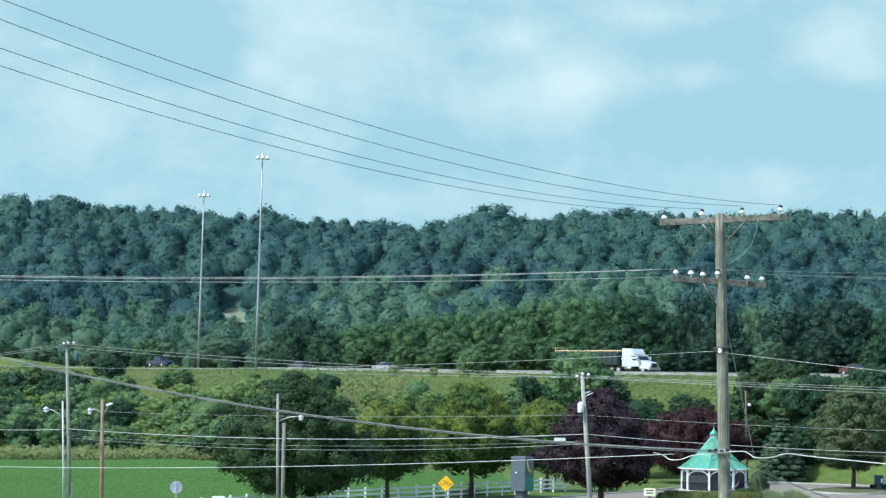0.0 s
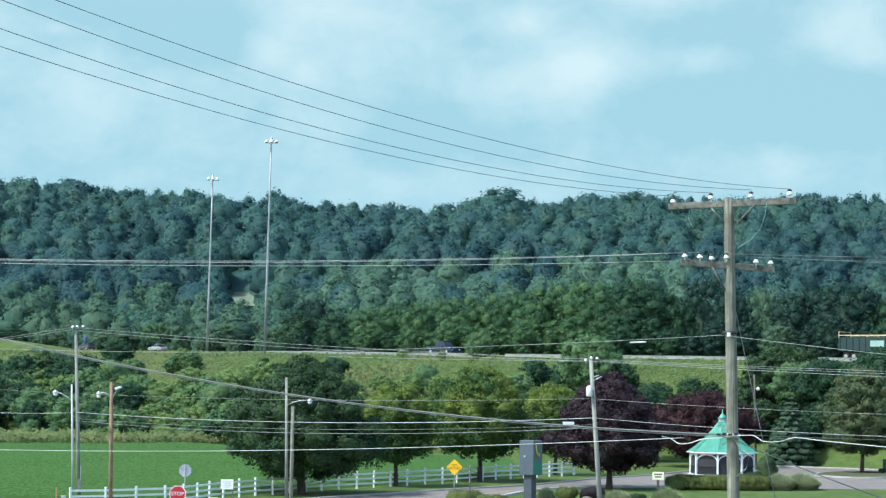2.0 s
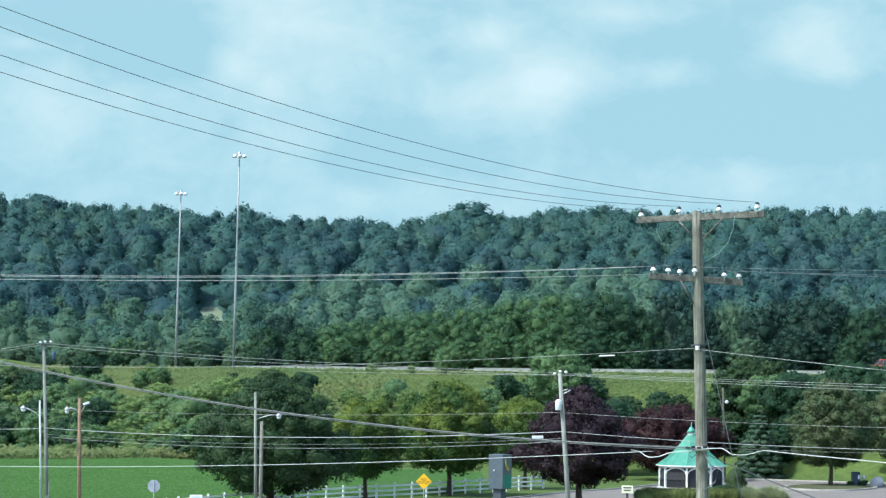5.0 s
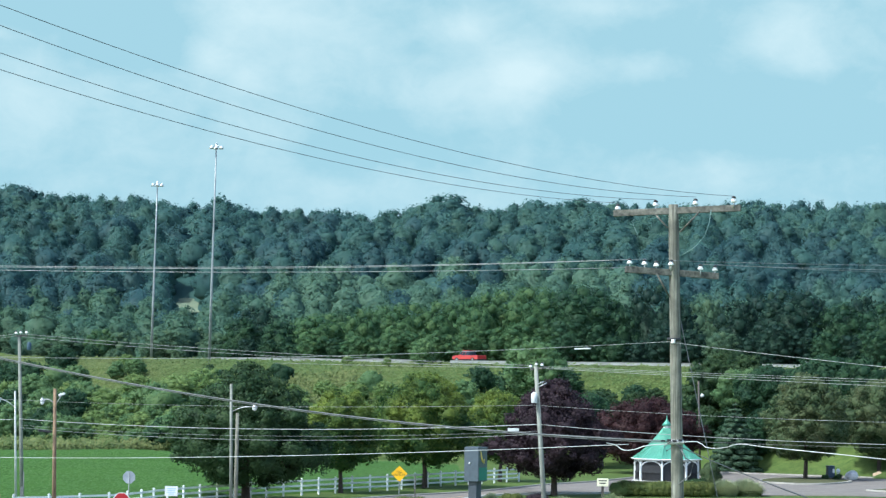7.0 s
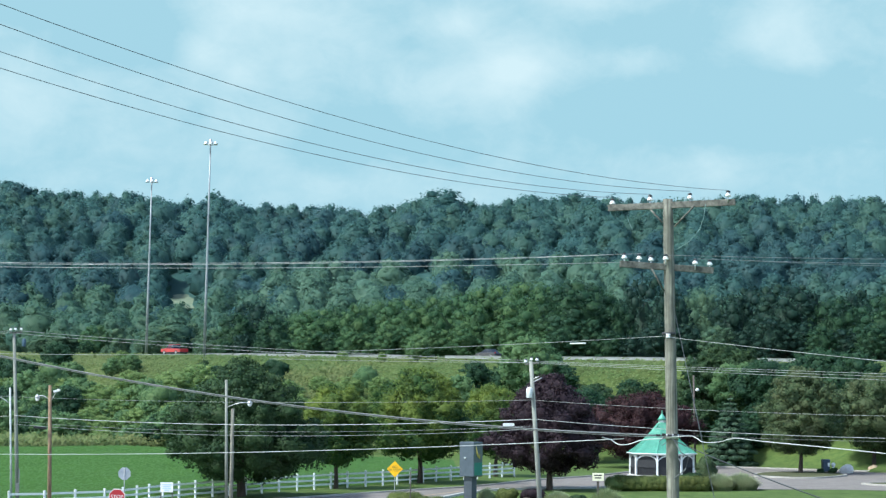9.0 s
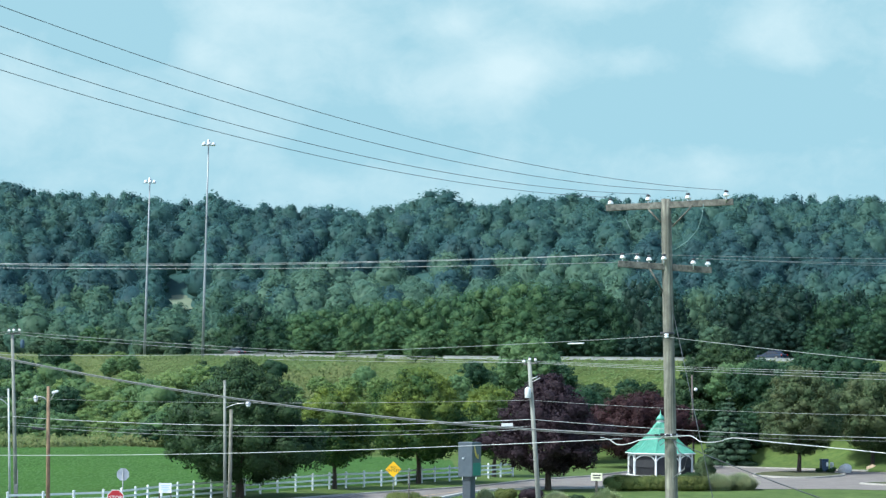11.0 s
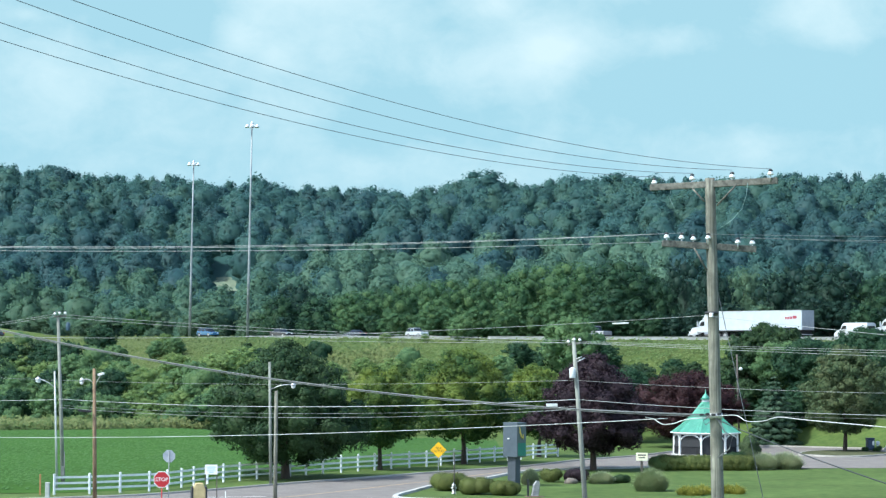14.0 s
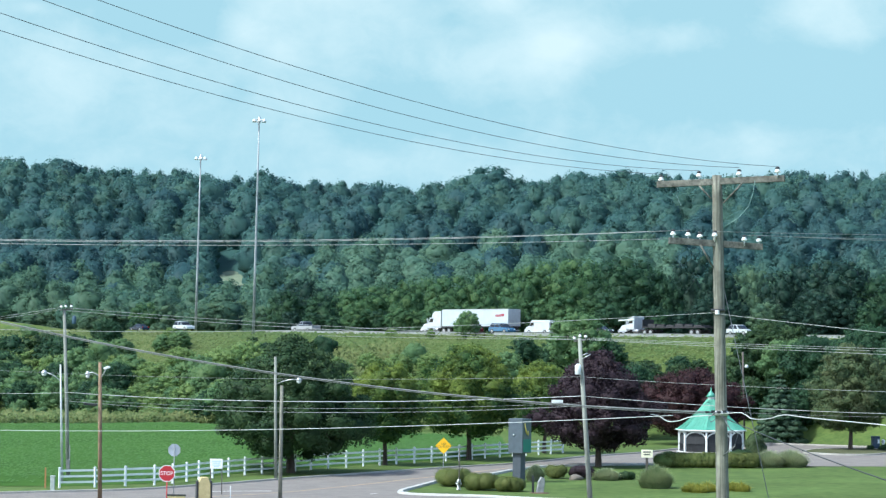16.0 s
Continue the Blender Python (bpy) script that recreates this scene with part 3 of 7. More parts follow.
def guardrail():
    prof = [(-0.04, 0.40), (0.03, 0.45), (-0.03, 0.53), (0.03, 0.61), (-0.03, 0.69), (0.03, 0.77), (-0.04, 0.82)]
    post = None
    for j, (s0, s1) in enumerate([(-60, -34), (-33, 8), (9, 62), (150, 178), (196, 240)]):
        ob = thing("guardrail", "weathered galvanised guardrail along the highway shoulder", "guardrail", (0, 0, 0), 0, "guardrails of the highway")
        ss = np.arange(s0, s1 + 0.1, 2.0)
        rows = []
        for s in ss:
            z = deck_z(s, -7.6) - 0.06
            for o, h in prof:
                x, y = on_road(s, -7.6 + o)
                rows.append((x, y, z + h))
        n = len(prof)
        q = [(i * n + k, i * n + k + 1, (i + 1) * n + k + 1, (i + 1) * n + k) for i in range(len(ss) - 1) for k in range(n - 1)]
        beam = part("beam", mesh_of("beam", rows, None, q, (M_RAIL,)), None, ob)
        if post is None:
            post = bpy.data.meshes.new("post")
            b = boxed(-0.07, 0.07, -0.08, 0.08, -0.5, 0.72, bevel=0.01)
            b.to_mesh(post)
            b.free()
            post.materials.append(M_BARK)
        for s in ss[::2]:
            x, y = on_road(s, -7.42)
            p = part("post", post, None, ob)
            p.matrix_basis = pose(x, y, deck_z(s, -7.42) - 0.06, 0, 0, 42)


M_RAIL = surface("rail_steel", (0.25, 0.27, 0.26), (0.37, 0.39, 0.38), 3, 0.6, 0.2, 0, 0.3)
guardrail()


# ---- sky with drifting cloud, far behind all ----
def cloud_sky():
    R = 3600.0
    az, el = np.linspace(-0.45, 0.45, 40), np.linspace(-0.03, 0.42, 20)
    A, E = np.meshgrid(az, el)
    V = np.stack([R * np.sin(A) * np.cos(E), R * np.cos(A) * np.cos(E), R * np.sin(E)], -1)
    i = (np.arange(19)[:, None] * 40 + np.arange(39)[None]).ravel()
    m, nt, b = nodes_of("cloudy_sky")
    N, L = nt.nodes, nt.links
    tc = N.new("ShaderNodeTexCoord")
    mp = N.new("ShaderNodeMapping")
    mp.inputs["Scale"].default_value = (1 / R, 1 / R, 1 / R)
    L.new(tc.outputs["Object"], mp.inputs[0])
    sep = N.new("ShaderNodeSeparateXYZ")
    L.new(mp.outputs[0], sep.inputs[0])

    def num(op, a, bb, c=None):
        n = N.new("ShaderNodeMath")
        n.operation = op
        for k, v in enumerate((a, bb, c)):
            if v is None:
                continue
            if hasattr(v, "is_output"):
                L.new(v, n.inputs[k])
            else:
                n.inputs[k].default_value = v
        return n.outputs[0]

    st = N.new("ShaderNodeMapping")
    st.inputs["Scale"].default_value = (1.0, 0.0, 1.45)
    L.new(mp.outputs[0], st.inputs[0])

    def fbm(scale, detail, rough, dist=0.0):
        n = N.new("ShaderNodeTexNoise")
        n.inputs["Scale"].default_value, n.inputs["Detail"].default_value, n.inputs["Roughness"].default_value, n.inputs["Distortion"].default_value = scale, detail, rough, dist
        L.new(st.outputs[0], n.inputs["Vector"])
        return n.outputs["Fac"]

    fine = fbm(26, 6, 0.62, 0.3)
    wisp = fbm(75, 5, 0.6, 0.5)
    edge = num("ADD", num("MULTIPLY", num("SUBTRACT", fine, 0.5), 0.62), num("MULTIPLY", num("SUBTRACT", wisp, 0.5), 0.26))
    total = None
    for x0, z0, sx, sz, w in CLOUDS:
        dx = num("DIVIDE", num("SUBTRACT", sep.outputs[0], x0), sx)
        dz = num("DIVIDE", num("SUBTRACT", sep.outputs[2], z0), sz)
        g = num("MULTIPLY", num("POWER", 2.718, num("MULTIPLY", num("ADD", num("MULTIPLY", dx, dx), num("MULTIPLY", dz, dz)), -1.0)), w)
        total = g if total is None else num("ADD", total, g)
    broad = num("MULTIPLY", num("SUBTRACT", fbm(9, 3, 0.5, 0.2), 0.46), 0.55)
    cover = num("ADD", num("ADD", total, edge), broad)
    base = ramp(nt, sep.outputs[2], [(0.04, SKY_LOW), (0.10, SKY_MID), (0.30, SKY_HIGH)])
    fac = ramp(nt, cover, [(0.0, (0, 0, 0)), (0.28, (0.5, 0.5, 0.5)), (0.62, (1, 1, 1))])
    col = mixed(nt, fac, base, CLOUD_WHITE)
    em = N.new("ShaderNodeEmission")
    em.inputs[1].default_value = 0.49
    L.new(col, em.inputs[0])
    L.new(em.outputs[0], N["Material Output"].inputs[0])
    ob = solo("backdrop", mesh_of("backdrop", V, None, np.stack([i, i + 1, i + 41, i + 40], 1), (m,), True), None, "pale blue hazy sky with soft white clouds", "sky", kind="structure")
    return ob


SKY_LOW, SKY_MID, SKY_HIGH = (0.49, 0.70, 0.79), (0.40, 0.635, 0.735), (0.405, 0.62, 0.715)
CLOUD_WHITE = (0.69, 0.83, 0.875)
# bearing, rise, half-width, half-height, weight of each soft mass of cloud
CLOUDS = [
    (-0.0851, 0.1425, 0.0081, 0.0072, 0.31), (-0.0665, 0.1598, 0.0319, 0.0223, 0.31), (-0.0677, 0.1338, 0.0107, 0.0077, 0.22), (-0.0330, 0.1499, 0.0235, 0.0238, 0.18),
    (0.0253, 0.1578, 0.0161, 0.0072, 0.45), (0.0501, 0.1395, 0.0208, 0.0101, 0.38), (0.0203, 0.1276, 0.0351, 0.0125, 0.32), (0.0451, 0.1301, 0.0347, 0.0174, 0.18),
    (0.1666, 0.1549, 0.0242, 0.0149, 0.38), (0.1765, 0.1437, 0.0107, 0.0066, 0.20), (0.1046, 0.1412, 0.0174, 0.0077, 0.20), (0.0848, 0.1668, 0.0201, 0.0054, 0.27),
    (0.1393, 0.0978, 0.0140, 0.0107, 0.20), (0.1319, 0.0916, 0.0422, 0.0104, 0.14), (-0.1533, 0.1301, 0.0322, 0.0154, 0.24), (-0.1582, 0.1115, 0.0397, 0.0149, 0.18),
    (-0.1037, 0.1301, 0.0174, 0.0089, 0.14), (-0.1756, 0.1499, 0.0061, 0.0026, 0.18), (-0.1210, 0.1524, 0.0236, 0.0174, -0.36), (-0.0169, 0.1152, 0.0223, 0.0136, -0.14),
    (0.1344, 0.1202, 0.0669, 0.0114, -0.32), (0.1096, 0.1549, 0.0174, 0.0089, -0.12), (-0.1632, 0.1611, 0.0149, 0.0074, -0.12), (-0.0665, 0.1090, 0.0201, 0.0125, 0.13),
    (-0.0194, 0.0854, 0.0645, 0.0099, 0.16), (0.1939, 0.1177, 0.0201, 0.0179, 0.09), (0.1889, 0.1821, 0.0397, 0.0099, 0.30), (-0.1037, 0.1846, 0.0496, 0.0099, 0.20),
    (0.0203, 0.1846, 0.0496, 0.0099, 0.25), (0.2435, 0.1524, 0.0267, 0.0179, 0.27), (-0.2078, 0.1524, 0.0301, 0.0179, 0.23),
]
BACKDROP = cloud_sky()


# ---- woods ----
def template(seed, h, w, count, size, n=9, belly=0.5, low=-0.12):
    rng = np.random.default_rng(seed)
    return leaf_cloud(rng, crown_lobes(rng, h, w, h * 0.12, n, belly, 0.40, heart=0.43), count, size, low=low, core=0.94, jitter=0.40, inner=0.02, single=True, spread=0.06, soft=0.86)


def woods(name, label, spots, temps, leaves, seed):
    """One joined far wood: spots are rows of x, y, z, height factor, width factor."""
    rng = np.random.default_rng(seed)
    V, T, Q, N, base = [], [], [], [], 0
    for x, y, z, fh, fw in spots:
        v, t, q, n = temps[rng.integers(len(temps))]
        a = rng.uniform(0, math.tau)
        c, s = math.cos(a), math.sin(a)
        V.append(np.c_[(v[:, 0] * c - v[:, 1] * s) * fw + x, (v[:, 0] * s + v[:, 1] * c) * fw + y, v[:, 2] * fh + z])
        N.append(np.c_[n[:, 0] * c - n[:, 1] * s, n[:, 0] * s + n[:, 1] * c, n[:, 2]])
        T.append(t + base)
        Q.append(q + base)
        base += len(v)
    cloud = tuple(np.concatenate(k) for k in (V, T, Q, N))
    return solo(name, leaf_mesh(name, cloud, (leaves,)), None, label, "woods", kind="stuff")


def hill_woods():
    rng = np.random.default_rng(21)
    temps = [template(100 + k, 12.5, (6.8, 7.8, 6.2, 8.8, 5.8, 7.2)[k], 640, 0.60, (7, 8, 7, 9, 6, 8)[k], (0.5, 0.42, 0.55, 0.5, 0.6, 0.45)[k]) for k in range(6)]
    stands = {"ridge": [], "pale": [], "shade_tinted": [], "valley": [], "knoll": []}

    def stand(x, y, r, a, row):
        # low tone at the ridge foot and centre picks leaves with shade in their colour
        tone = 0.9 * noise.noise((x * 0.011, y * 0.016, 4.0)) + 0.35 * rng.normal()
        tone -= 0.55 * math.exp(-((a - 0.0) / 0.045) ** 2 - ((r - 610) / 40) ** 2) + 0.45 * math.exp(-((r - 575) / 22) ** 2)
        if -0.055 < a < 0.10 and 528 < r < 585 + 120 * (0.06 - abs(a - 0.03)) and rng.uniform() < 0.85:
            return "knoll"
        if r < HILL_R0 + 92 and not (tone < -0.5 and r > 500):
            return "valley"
        return "pale" if tone > 0.30 else "shade_tinted" if tone < -0.28 else "ridge"

    r = HILL_R0 - 22
    while r < HILL_R1 + 14:
        step = 6.7
        for a in np.arange(-0.245, 0.245, step / r):
            aa = a + rng.uniform(-0.5, 0.5) * step / r
            rr = r + rng.uniform(-3, 3)
            x, y = rr * math.sin(aa), rr * math.cos(aa)
            s, u = road_su(x, y)
            if u < 34:
                continue
            f = rng.uniform(0.74, 1.2)
            if abs(aa + 0.0940) < 0.0095 and 520 < rr < 599:
                if rr > 564:
                    continue
                f *= 0.40
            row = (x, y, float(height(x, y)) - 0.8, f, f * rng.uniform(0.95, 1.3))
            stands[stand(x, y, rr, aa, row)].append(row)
        r += step * 0.95
    for a in np.arange(-0.245, 0.245, 4.6 / HILL_R1):
        rr = HILL_R1 + rng.uniform(-4, 3)
        x, y = rr * math.sin(a), rr * math.cos(a)
        f = rng.uniform(0.95, 1.20)
        stands["ridge"].append((x, y, float(height(x, y)) - 0.8, f, f * rng.uniform(0.6, 0.95)))
    for px, w, top in ((0.0150, 1.9, 1.22), (0.0215, 2.0, 1.26), (0.079, 2.2, 1.14), (0.157, 1.1, 1.10), (-0.080, 1.5, 1.22), (0.033, 1.3, 1.12)):
        x, y = HILL_R1 * px, HILL_R1 * 0.998
        stands["ridge"].append((x, y, float(height(x, y)) - 0.8, top, w))
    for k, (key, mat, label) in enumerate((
            ("ridge", M_HAZE_HILL, "dense broadleaf woods on the ridge, blue haze put into their green"),
            ("pale", M_HAZE_PALE, "paler broadleaf trees among the ridge woods, haze put into their green"),
            ("shade_tinted", M_HAZE_SHADED, "ridge trees coloured darker and bluer for shade and haze"),
            ("valley", M_HAZE_VALLEY, "lighter green broadleaf woods at the foot of the ridge, haze put into their colour"),
            ("knoll", M_HAZE_KNOLL, "woods on a low knoll, coloured pale grey-green for haze"))):
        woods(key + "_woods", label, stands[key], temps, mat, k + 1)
    # added leaf-coloured sheet between the crowns, which keeps the gaps shallow and bright
    na, nr = 260, 110
    a, r = np.meshgrid(np.linspace(-0.25, 0.25, na), np.linspace(HILL_R0 + 10, HILL_R1 + 12, nr))
    x, y = r * np.sin(a), r * np.cos(a)
    bump = np.vectorize(lambda p, q: noise.noise((p * 0.16, q * 0.16, 7.0)) + 0.5 * noise.noise((p * 0.4, q * 0.4, 2.0)))(x, y)
    lift = 3.0 * smooth(HILL_R0 + 10, HILL_R0 + 40, r) + 2.3 * smooth(HILL_R0 + 60, HILL_R0 + 120, r)
    lift = lift * (1 - 0.9 * smooth(HILL_R1 - 12, HILL_R1 + 10, r)) * (1 - np.exp(-((a + 0.0940) / 0.010) ** 2 - ((r - 572) / 30) ** 2))
    z = height(x, y) + lift + bump * 1.3 * smooth(HILL_R0 + 10, HILL_R0 + 60, r) - 0.4
    z = z - 9.0 * (1 - smooth(48, 80, road_su(x, y)[1]))
    i = (np.arange(nr - 1)[:, None] * na + np.arange(na - 1)[None]).ravel()
    me = mesh_of("gap_sheet", np.stack([x, y, z], -1), None, np.stack([i, i + 1, i + na + 1, i + na], 1), (M_HAZE_HILL, M_HAZE_VALLEY), True)
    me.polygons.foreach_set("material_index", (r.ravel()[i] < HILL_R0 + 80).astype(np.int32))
    solo("gap_sheet", me, None, "added leaf-coloured sheet that lightens the gaps between the ridge crowns", "woods", kind="stuff")


hill_woods()


def clearing():
    """A pale meadow that shows through a gap in the valley woods."""
    a, r = np.meshgrid(np.linspace(-0.1010, -0.0870, 12), np.linspace(570, 597, 10))
    x, y = r * np.sin(a), r * np.cos(a)
    i = (np.arange(9)[:, None] * 12 + np.arange(11)[None]).ravel()
    solo("meadow", mesh_of("meadow", np.stack([x, y, height(x, y) + 0.9], -1), None, np.stack([i, i + 1, i + 13, i + 12], 1), (M_MEADOW,), True), None, "pale mown meadow in a gap of the woods", "meadow", kind="structure")


M_MEADOW = surface("mown_meadow", (0.13, 0.185, 0.125), (0.20, 0.25, 0.17), 0.3, 0.95, 0, 0, 0.2)
clearing()


def wood_edge():
    """Taller single trees just behind the highway, with lower growth at their feet."""
    kinds = []
    # each kind carries its lighting in its leaves: sun, middle tone, shade, haze
    for k, (mat, look_) in enumerate(((M_EDGE_LIT, "sunlit green"), (M_WOOD, "deep green"), (M_EDGE_SHADE, "dark green"), (M_EDGE_HAZE, "pale grey-green"))):
        kinds.append(tree(300 + k, "tree", look_ + " broadleaf tree behind the highway, lighting put into the leaf colour", "tree", (0, 0, 0), 15, 11, 0.8, mat, 36, 2900, 0.46, 0.50, 0.26, 0.25, "trees behind the highway", 0.72, 2.2, 1, 0.36, spread=0.13, jitter=0.55))
    used = set()
    rows = list(WOOD_EDGE)
    ordered = sorted(rows, key=lambda q: q[1])
    for p, q in zip(ordered, ordered[1:]):
        b, d = (p[1] + q[1]) / 2, min(p[2], q[2]) - 5
        z = float(height(b * d, d))
        low = 0.55 * (min(p[3], q[3]) - z)
        rows.append(((p[0], q[0])[int(b * 5000) % 2], b, d, z + low, 0.70 * low))
    for k, b, d, top, width in rows:
        X, Y = b * d, d
        z = float(height(X, Y)) - 0.3
        m = pose(X, Y, z, 0, 0, (X * 37 + Y * 11) % 360)
        if k in used:
            o = copy_thing(kinds[k], m)
        else:
            o = kinds[k]
            used.add(k)
            o.matrix_basis = m
        o.scale = (width * 1.3 / 11, width * 1.3 / 11, (top - z) / 15)


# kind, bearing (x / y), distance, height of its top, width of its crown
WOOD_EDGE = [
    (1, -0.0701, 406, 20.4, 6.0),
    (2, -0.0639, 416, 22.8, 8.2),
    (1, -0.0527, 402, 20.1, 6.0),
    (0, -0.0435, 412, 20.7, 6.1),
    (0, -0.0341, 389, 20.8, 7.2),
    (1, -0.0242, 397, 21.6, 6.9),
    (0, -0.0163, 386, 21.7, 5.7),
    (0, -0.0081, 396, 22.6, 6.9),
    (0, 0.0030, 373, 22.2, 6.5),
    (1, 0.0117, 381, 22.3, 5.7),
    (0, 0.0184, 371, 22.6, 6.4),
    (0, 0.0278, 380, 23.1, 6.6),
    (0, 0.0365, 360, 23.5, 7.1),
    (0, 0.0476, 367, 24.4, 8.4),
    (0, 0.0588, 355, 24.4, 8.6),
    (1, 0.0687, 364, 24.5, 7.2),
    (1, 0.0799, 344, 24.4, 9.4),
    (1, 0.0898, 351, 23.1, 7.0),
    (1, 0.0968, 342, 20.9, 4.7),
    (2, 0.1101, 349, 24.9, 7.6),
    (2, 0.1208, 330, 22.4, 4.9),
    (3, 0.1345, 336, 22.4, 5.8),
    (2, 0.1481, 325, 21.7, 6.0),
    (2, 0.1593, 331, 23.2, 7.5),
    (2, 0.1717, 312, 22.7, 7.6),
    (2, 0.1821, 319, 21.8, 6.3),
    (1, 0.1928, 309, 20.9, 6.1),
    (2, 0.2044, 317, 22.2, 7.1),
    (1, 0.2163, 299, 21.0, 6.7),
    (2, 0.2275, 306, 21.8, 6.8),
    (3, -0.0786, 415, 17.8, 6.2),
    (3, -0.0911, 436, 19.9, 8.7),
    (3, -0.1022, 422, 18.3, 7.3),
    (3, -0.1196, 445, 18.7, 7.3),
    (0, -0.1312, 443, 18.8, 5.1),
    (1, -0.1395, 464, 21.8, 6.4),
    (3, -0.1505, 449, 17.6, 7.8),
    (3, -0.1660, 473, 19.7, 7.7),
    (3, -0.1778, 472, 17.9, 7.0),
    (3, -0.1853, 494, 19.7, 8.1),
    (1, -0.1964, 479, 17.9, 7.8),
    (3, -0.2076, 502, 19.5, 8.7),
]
wood_edge()


# ---- the bank: shrubs and tall grass ----
def bank_shrubs():
    kinds = []
    for k, (h, w, mat) in enumerate([(3.0, 4.2, M_SHRUB), (2.2, 3.0, M_SHRUB), (5.0, 5.0, M_WOOD), (6.5, 6.0, M_SHRUB), (4.0, 3.4, M_DARK)]):
        ob = thing("shrub", ("leafy green shrub on the grassy bank", "dark leafy shrub on the grassy bank")[k == 4], "shrub", (0, 0, 0), 0, "shrubs of the bank")
        part("foliage", bush_mesh(400 + k, h, w, 1500 if k > 1 else 900, 0.36, mat, 12), None, ob)
        stem = bmesh.new()
        for j in range(5):
            a = j * 1.3
            tube(stem, (0.15 * math.cos(a), 0.15 * math.sin(a), -0.3), (w * 0.28 * math.cos(a), w * 0.28 * math.sin(a), h * 0.6), 0.06, 0.02, 5, False)
        part("stems", stem, M_BARK, ob)
        kinds.append(ob)
    used = set()
    for k, x, dist, f in SHRUBS:
        X, Y = x * dist, dist
        z = float(height(X, Y)) - 0.15
        m = pose(X, Y, z, 0, 0, (X * 53 + Y * 17) % 360)
        if k in used:
            o = copy_thing(kinds[k], m)
        else:
            o = kinds[k]
            used.add(k)
            o.matrix_basis = m
        o.scale = (f, f, f * (0.9 + 0.2 * ((X * 7.3) % 1.0)))


def shrub_rows():
    rng = np.random.default_rng(77)
    rows = []
    for _ in range(170):
        s = rng.uniform(-60, 200)
        u = rng.uniform(bank_toe(s) - 2, -13)
        X, Y = on_road(s, u)
        dens = 0.22 + 0.6 * (s > 78) * (u < -18) + (0.35 if u < -34 else 0)
        if rng.uniform() > dens or abs(X / Y) > 0.25:
            continue
        k = int(rng.choice(5, p=(0.26, 0.30, 0.2, 0.14, 0.10)))
        if u > -20:
            k = int(rng.choice((0, 1)))
        if X / Y > 0.10 and k != 2:
            k = 4
        rows.append((k, X / Y, Y, rng.uniform(0.6, 1.15)))
    return rows


SHRUBS = shrub_rows()
bank_shrubs()


def bank_trees():
    """Small trees and tall brush that cover the bank and stand before the highway."""
    kinds = []
    for k, mat in enumerate((M_SHRUB, M_WOOD, M_BRUSH, M_DARK)):
        kinds.append(tree(450 + k, "small_tree", ("green", "deep green", "light green", "dark green")[k] + " leafy small tree on the bank", "tree", (0, 0, 0), 8.0, 7.0, 0.3, mat, 28, 1750, 0.44, 0.42, 0.27, 0.12, "small trees of the bank", 0.72, spread=0.15, jitter=0.55))
    used = set()
    for k, x, dist, top, width in BANK_TREES:
        X, Y = x * dist, dist
        z = float(height(X, Y)) - 0.2
        m = pose(X, Y, z, 0, 0, (X * 71 + Y * 13) % 360)
        if k in used:
            o = copy_thing(kinds[k], m)
        else:
            o = kinds[k]
            used.add(k)
            o.matrix_basis = m
        o.scale = (width / 7.0, width / 7.0, max(0.2, (top - z) / 8.0))


